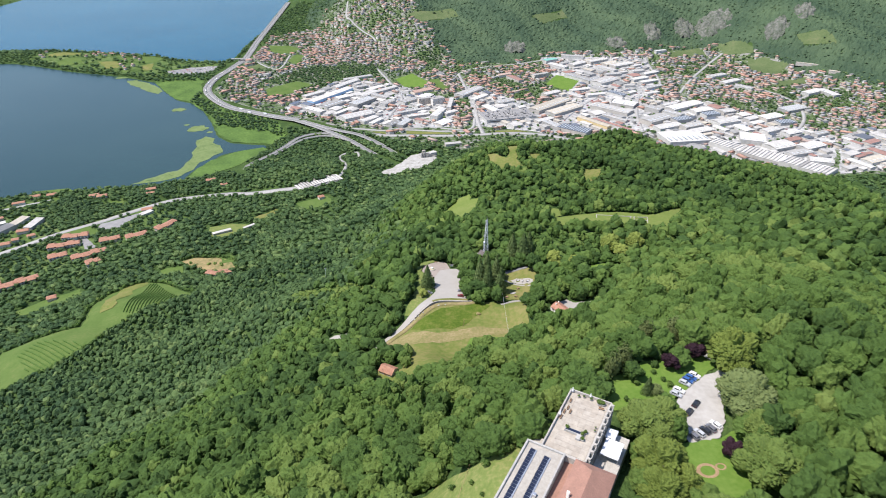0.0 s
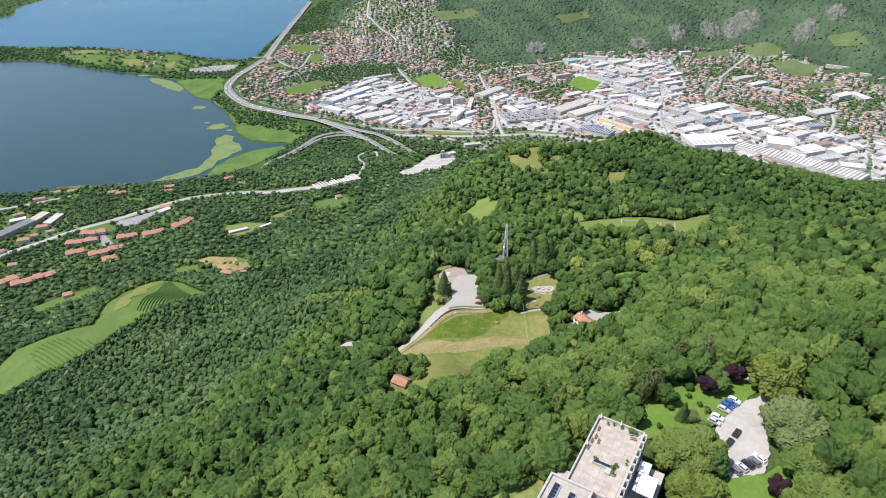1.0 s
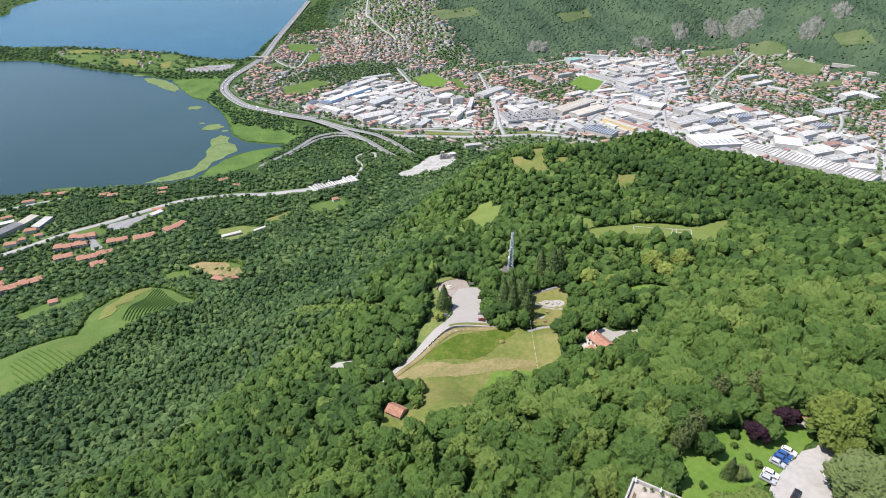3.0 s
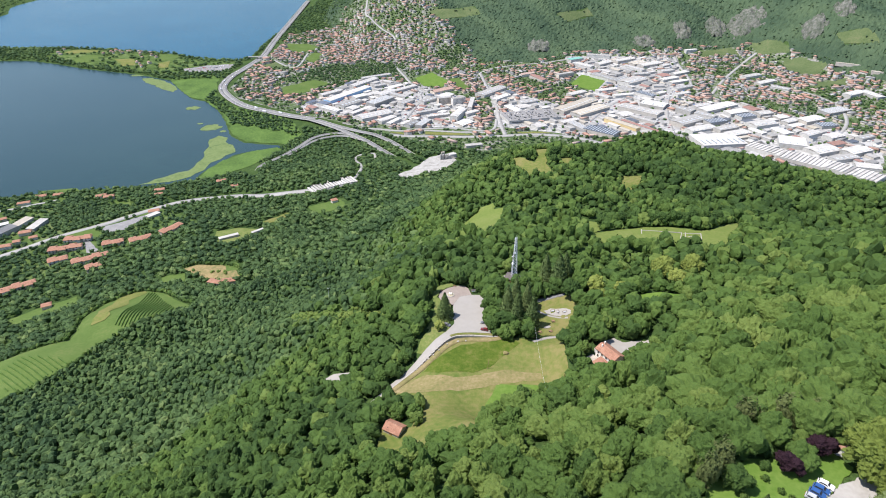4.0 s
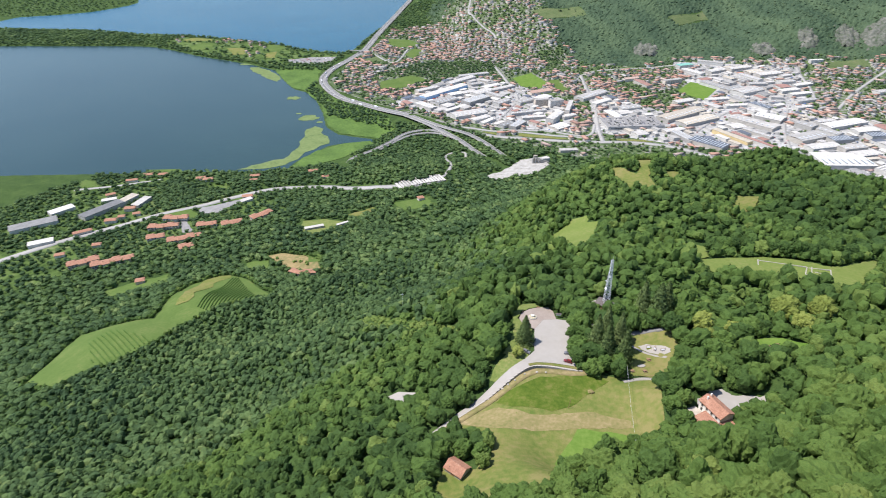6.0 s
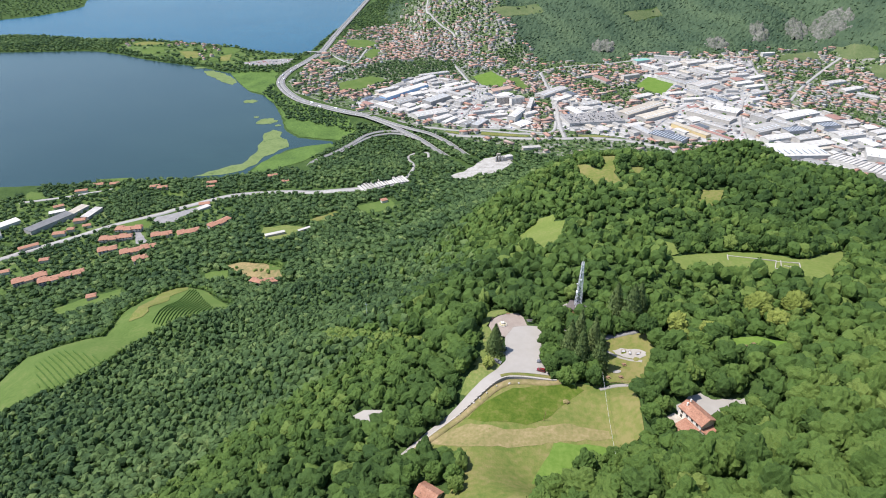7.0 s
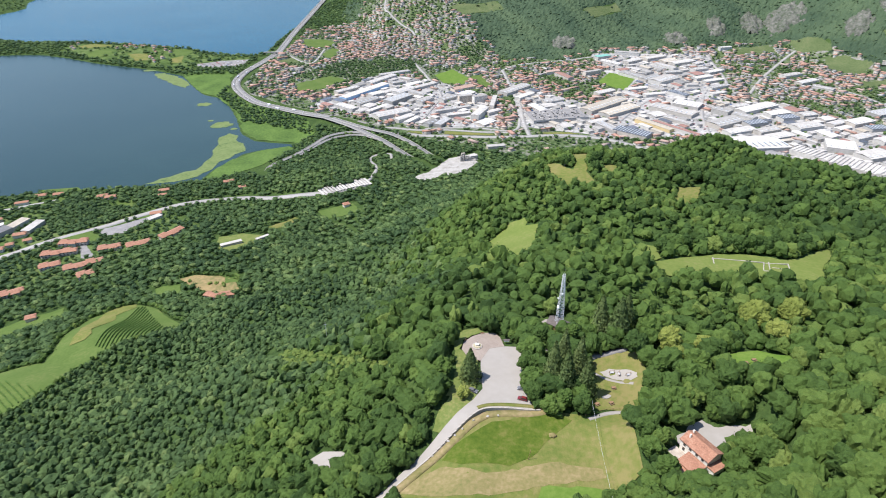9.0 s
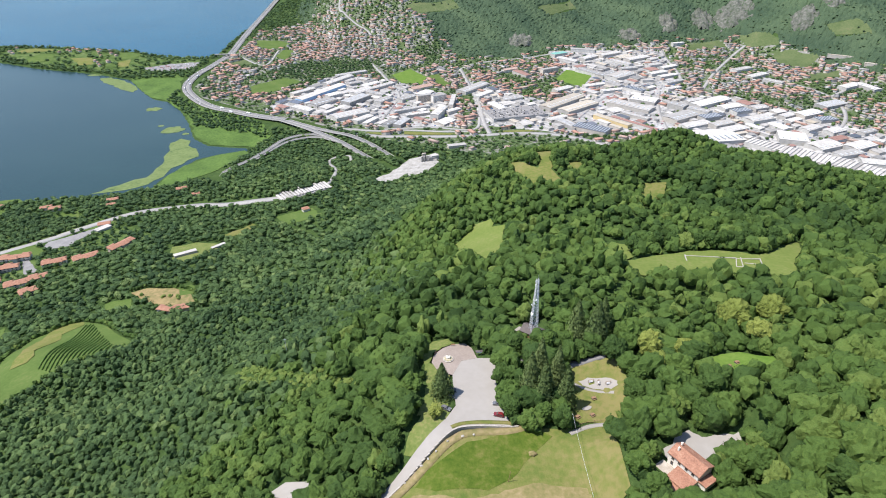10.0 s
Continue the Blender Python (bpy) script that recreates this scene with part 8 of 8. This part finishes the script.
order = np.argsort(np.hypot(h[:, 0] + 150, h[:, 1] - 1500))
first, others = np.concatenate([iso, h[order[:275]]]), h[order[275:]]
for x, y in first:
    wv, wf, rv, rf = house_arrays([(x, y)], [0])
    top = thing("house", pose(x, y, height_at(x, y)), "plastered town house with a red tiled roof", "house", "town houses")
    for nm, v, f, m in (("wall", wv, wf, M_STUCCO), ("roof", rv, rf, M_TILE)):
        ob = mesh_from(nm, v - np.array([x, y, height_at(x, y)]), f, m)
        ob.parent = top
flat_ones = RNG.random(len(others)) < 0.33
quarter = thing("town_quarter", Matrix.Identity(4), "many plastered houses with red tiled roofs", "houses", kind="stuff")
for some, roof_mat in ((others[~flat_ones], M_TILE), (others[flat_ones], M_SHEDGREY)):
    wv, wf, rv, rf = house_arrays(some, edge_distance(some[:, 0], some[:, 1], WORKS_AREAS[2]) < 60, 0.05 if roof_mat is M_SHEDGREY else 0.2)
    for nm, v, f, m in (("walls", wv, wf, M_STUCCO), ("roofs", rv, rf, roof_mat)):
        ob = mesh_from(nm, v, f, m)
        ob.parent = quarter
        tagged(ob, kind="stuff")

# vehicles left standing in yards, streets and car parks, too far off to tell apart
def parked(at, turns):
    """Low bodies with a narrower cabin on top, all in one mesh."""
    body = np.array([(-2.2, -0.9, 0.3), (2.2, -0.9, 0.3), (2.2, 0.9, 0.3), (-2.2, 0.9, 0.3), (-2.2, -0.9, 0.95), (2.2, -0.9, 0.85), (2.2, 0.9, 0.85), (-2.2, 0.9, 0.95),
                     (-1.7, -0.75, 1.5), (0.7, -0.75, 1.5), (0.7, 0.75, 1.5), (-1.7, 0.75, 1.5)])
    quads = np.array([(0, 1, 5, 4), (1, 2, 6, 5), (2, 3, 7, 6), (3, 0, 4, 7), (4, 5, 9, 8), (5, 6, 10, 9), (6, 7, 11, 10), (7, 4, 8, 11), (8, 9, 10, 11)])
    c, s = np.cos(turns)[:, None], np.sin(turns)[:, None]
    size = RNG.choice((1.0, 1.0, 1.1, 1.7), len(at))[:, None]
    x = (body[:, 0] * c - body[:, 1] * s) * size + at[:, :1]
    y = (body[:, 0] * s + body[:, 1] * c) * size + at[:, 1:2]
    z = body[:, 2] * size + height(at[:, 0], at[:, 1])[:, None] + 1.3
    return np.stack([x, y, z], -1).reshape(-1, 3), (quads[None] + 12 * np.arange(len(at))[:, None, None]).reshape(-1, 4)


M_FLEET = varied("vehicle_paint", ((0.55, 0.55, 0.54), (0.05, 0.05, 0.055), (0.30, 0.31, 0.32), (0.60, 0.60, 0.58), (0.30, 0.04, 0.035), (0.12, 0.13, 0.15), (0.05, 0.11, 0.28)), 0.4, 3.0, 0.1, spec=0.5)
lots = []
for area in WORKS_AREAS:
    v_ = grid_points(*[c for k in (0, 1) for c in (min(q[k] for q in area), max(q[k] for q in area))], 15, 0.3)
    v_ = v_[edge_distance(v_[:, 0], v_[:, 1], area) < -4]
    lots.append(v_[free_of_buildings(v_, 2.5)])
v_ = grid_points(-1010, -840, 2220, 2360, 6.5, 0.12)
lots.append(v_[(edge_distance(v_[:, 0], v_[:, 1], ISELLA_PARK) < -6) & (np.sin(v_[:, 1] / 3.4) > -0.2) & (RNG.random(len(v_)) < 0.55)])
fleet = np.concatenate(lots)
fleet = fleet[clear_of(fleet, [(PITCH_A, 4), (PITCH_B, 4)]) & (RNG.random(len(fleet)) < 0.6)]
fv, ff = parked(fleet, RNG.choice((0.5, 0.6, 2.1, 2.2), len(fleet)))
tagged(mesh_from("parked_vehicles", fv, ff, M_FLEET), "many cars and vans standing in the yards of the works", "vehicles", kind="stuff")

# trees between the houses
g = grid_points(-780, 1500, 1260, 3080, 11.5, 0.6)
g = g[(g[:, 0] < 0.95 * g[:, 1] + 60) & (edge_distance(g[:, 0], g[:, 1], TOWN) < -4) & clear_of(g, HOUSE_FREE)]
g = g[free_of_buildings(g, 5)]
g = g[off_lines(g, [(s, 9) for s in STREETS] + [(HIGHWAY, 18), (BRANCH, 12), (BRANCH_NORTH, 12), (TOWN_RAMP, 9)])]
in_works = np.zeros(len(g), bool)
for area in WORKS_AREAS:
    in_works |= edge_distance(g[:, 0], g[:, 1], area) < 0
park = np.sin(g[:, 0] / 88 + 1.1) * np.sin(g[:, 1] / 71 + g[:, 0] / 160) + 0.35 * np.sin(g[:, 0] / 31 - g[:, 1] / 43) > 0.22
strip_ = ((g[:, 0] > -330) & (g[:, 0] < 460) & (g[:, 1] < np.interp(g[:, 0], (-230, 96, 218, 290, 358, 430), (1600, 1572, 1577, 1552, 1491, 1430)) - 6)) | ~off_lines(g, [(HIGHWAY, 70)])
g = g[RNG.random(len(g)) < np.where(strip_, 0.7, np.where(in_works, 0.16, np.where(park, 0.85, np.where(g[:, 1] > 2150, 0.62, 0.40))))]
wst = grid_points(-1080, -480, 700, 1180, 9.5)
wst = wst[(edge_distance(wst[:, 0], wst[:, 1], WEST_PLAIN) < 0) & free_of_buildings(wst, 5)]
wst = wst[off_lines(wst, [(LAKE_ROAD, 11), (SHORE_ROAD, 8)]) & clear_of(wst, [(m, 2) for m in SHORE_LAWNS + COURTS])]
wst = wst[RNG.random(len(wst)) < np.where(np.sin(wst[:, 0] / 60) + np.sin(wst[:, 1] / 45) > -0.4, 0.97, 0.6)]
marsh_trees = grid_points(-800, -420, 1560, 2200, 9.5)
marsh_trees = marsh_trees[(edge_distance(marsh_trees[:, 0], marsh_trees[:, 1], MARSH) < -4) & off_lines(marsh_trees, [(HIGHWAY, 20)])]
near_hwy = ~off_lines(marsh_trees, [(HIGHWAY, 115)])
marsh_trees = marsh_trees[near_hwy & (RNG.random(len(marsh_trees)) < 0.8)]
belt = np.concatenate([grid_points(-560, -230, 2090, 2380, 11), grid_points(-130, 20, 2370, 2510, 11)])
belt = belt[(edge_distance(belt[:, 0], belt[:, 1], WOOD_BELT) < 0) | (edge_distance(belt[:, 0], belt[:, 1], WOOD_CLUMP) < 0)]
SHORE_WOOD = [(-797, 1088), (-815, 1130), (-813, 1181), (-796, 1200), (-738, 1137), (-689, 1154), (-651, 1146), (-638, 1129), (-665, 1093), (-705, 1053), (-727, 1031), (-758, 1044)]
shore = grid_points(-860, -560, 1000, 1260, 8.0)
shore = shore[(edge_distance(shore[:, 0], shore[:, 1], SHORE_WOOD) < 0) & off_lines(shore, [(LAKE_ROAD, 11), (SHORE_ROAD, 8)])]
low = np.concatenate([wst, marsh_trees, belt, shore])
plant("valley_trees", M_VALLEY_HAZE, far_crowns, lift(low, 0.3, -0.14), RNG.uniform(4.2, 7.6, len(low)), RNG.uniform(3.6, 7.0, len(low)), "dark green trees on the valley floor by the lake", "trees")
n = len(g)
plant("garden_trees", M_VALLEY_HAZE, far_crowns, lift(g, 0.3, -0.08), RNG.uniform(3.6, 8.0, n), RNG.uniform(3.0, 7.0, n), "garden trees between houses and sheds", "trees")

# vines in rows: the planted block, the way of its rows, the gap between them
BLOCK_UP = [(-391, 603), (-413, 714), (-404, 721), (-330, 636), (-356, 589)]
BLOCK_LOW = [(-483, 539), (-467, 560), (-391, 531), (-393, 510), (-417, 490), (-440, 493)]
rows_v, rows_f = [], []
for block_, way, gap in ((BLOCK_UP, (BLOCK_UP[1][0] - BLOCK_UP[0][0], BLOCK_UP[1][1] - BLOCK_UP[0][1]), 4.2), (BLOCK_LOW, (BLOCK_LOW[4][0] - BLOCK_LOW[0][0], BLOCK_LOW[4][1] - BLOCK_LOW[0][1]), 4.6)):
    d = np.array(way, float) / math.hypot(*way)
    nrm = np.array((-d[1], d[0]))
    mid = np.mean(block_, 0)
    for r_ in np.arange(-130, 130, gap):
        for s_ in np.arange(-130, 130, 3.0):
            c = mid + nrm * r_ + d * s_
            if edge_distance(c[:1], c[1:], block_)[0] > -1 or edge_distance(c[:1], c[1:], VINEYARD)[0] > -4:
                continue
            z = height_at(*c)
            k = 8 * len(rows_v)
            j = RNG.uniform(0.75, 1.2, 8)
            q = []
            for zz in (0.1, 1.1):
                for a_, b_ in ((-1.6, -0.4), (1.6, -0.4), (1.6, 0.4), (-1.6, 0.4)):
                    q.append((*(c + d * a_ + nrm * b_ * j[len(q)]), z + 0.4 + zz * j[len(q)]))
            rows_v.append(q)
            rows_f.append(k + np.array([(4, 5, 6, 7), (0, 1, 5, 4), (1, 2, 6, 5), (2, 3, 7, 6), (3, 0, 4, 7)]))
vines = mesh_from("vine_rows", np.concatenate(rows_v), np.concatenate(rows_f), M_VINELEAF, np.full(5 * len(rows_v), 0.5))
tagged(vines, "rows of green vines on the slope", "vines", kind="stuff")


# pale cliffs that stand out of the mountain wood
def cliff(x, y, rx, ry, tall, seed):
    n = 26
    u = np.linspace(-1, 1, n)
    uu, vv = np.meshgrid(u, u)
    px, py = x + uu * rx, y + vv * ry
    r = np.sqrt(uu ** 2 + vv ** 2)
    z = height(px.ravel(), py.ravel()).reshape(n, n)
    bump_ = np.array([[noise.fractal(Vector((a * 2.6 + seed, b * 2.6, seed)), 0.8, 2.0, 5) for a in u] for b in u])
    z = z + (np.clip(1.1 - r ** 2 + 0.5 * bump_, -0.4, 1.0)) * tall + 9 * bump_ + 1.5
    i = np.arange(n * n).reshape(n, n)
    f = np.stack([i[:-1, :-1], i[:-1, 1:], i[1:, 1:], i[1:, :-1]], -1).reshape(-1, 4)
    ob = mesh_from("rock_face", np.stack([px.ravel(), py.ravel(), z.ravel()], 1), f, M_ROCK)
    tagged(ob, "pale grey limestone cliff in the mountain wood", "cliff", "limestone cliffs")


for k, (x, y, rx, ry, tall) in enumerate(((1048, 2512, 62, 55, 20), (941, 2520, 40, 48, 18), (812, 2490, 34, 45, 16), (1190, 2296, 36, 45, 17), (280, 2459, 44, 38, 15), (1282, 2310, 30, 40, 14), (665, 2450, 40, 30, 11))):
    cliff(x, y, rx, ry, tall, k * 3.1)

# traffic on the highway, standing where it is
lanes, lane_z = smooth_line(HIGHWAY[5:13], 6)
first_car = car(0, 0, 0, 0, "white")
first_truck = thing("lorry", pose(0, 0, 0), "white lorry on the highway carriageway", "lorry", "highway traffic")
part("box_body", box(-6.5, 3.2, -1.2, 1.2, 1.0, 3.7, 0.05), M_CANVAS, first_truck)
part("cab", box(3.4, 5.6, -1.15, 1.15, 0.6, 3.0, 0.15), M_CANVAS, first_truck)
part("windscreen", box(5.56, 5.64, -1.0, 1.0, 1.7, 2.7), M_GLASS, first_truck)
for a in (-5.0, -3.6, 1.8, 4.4):
    for b in (-1.05, 1.05):
        part("wheel", rod((a, b - 0.15, 0.5), (a, b + 0.15, 0.5), 0.5, 12), M_RUBBER, first_truck)
for k in range(34):
    i = int((k * 37 + 11) % (len(lanes) - 2))
    d = lanes[i + 1] - lanes[i]
    nrm = np.array((-d[1], d[0])) / np.linalg.norm(d)
    off = (-8.8, -5.0, 5.0, 8.8)[k % 4]
    q = lanes[i] + nrm * off
    turn = math.degrees(math.atan2(d[1], d[0])) + (180 if off > 0 else 0)
    m = pose(q[0], q[1], lane_z[i] + 0.02, 0, 0, turn)
    if k == 0:
        first_car.matrix_world = m
        tagged(first_car, "white car on the highway carriageway", group="highway traffic")
    elif k == 1:
        first_truck.matrix_world = m
    else:
        copy_thing(first_truck if k % 5 == 1 else first_car, m)
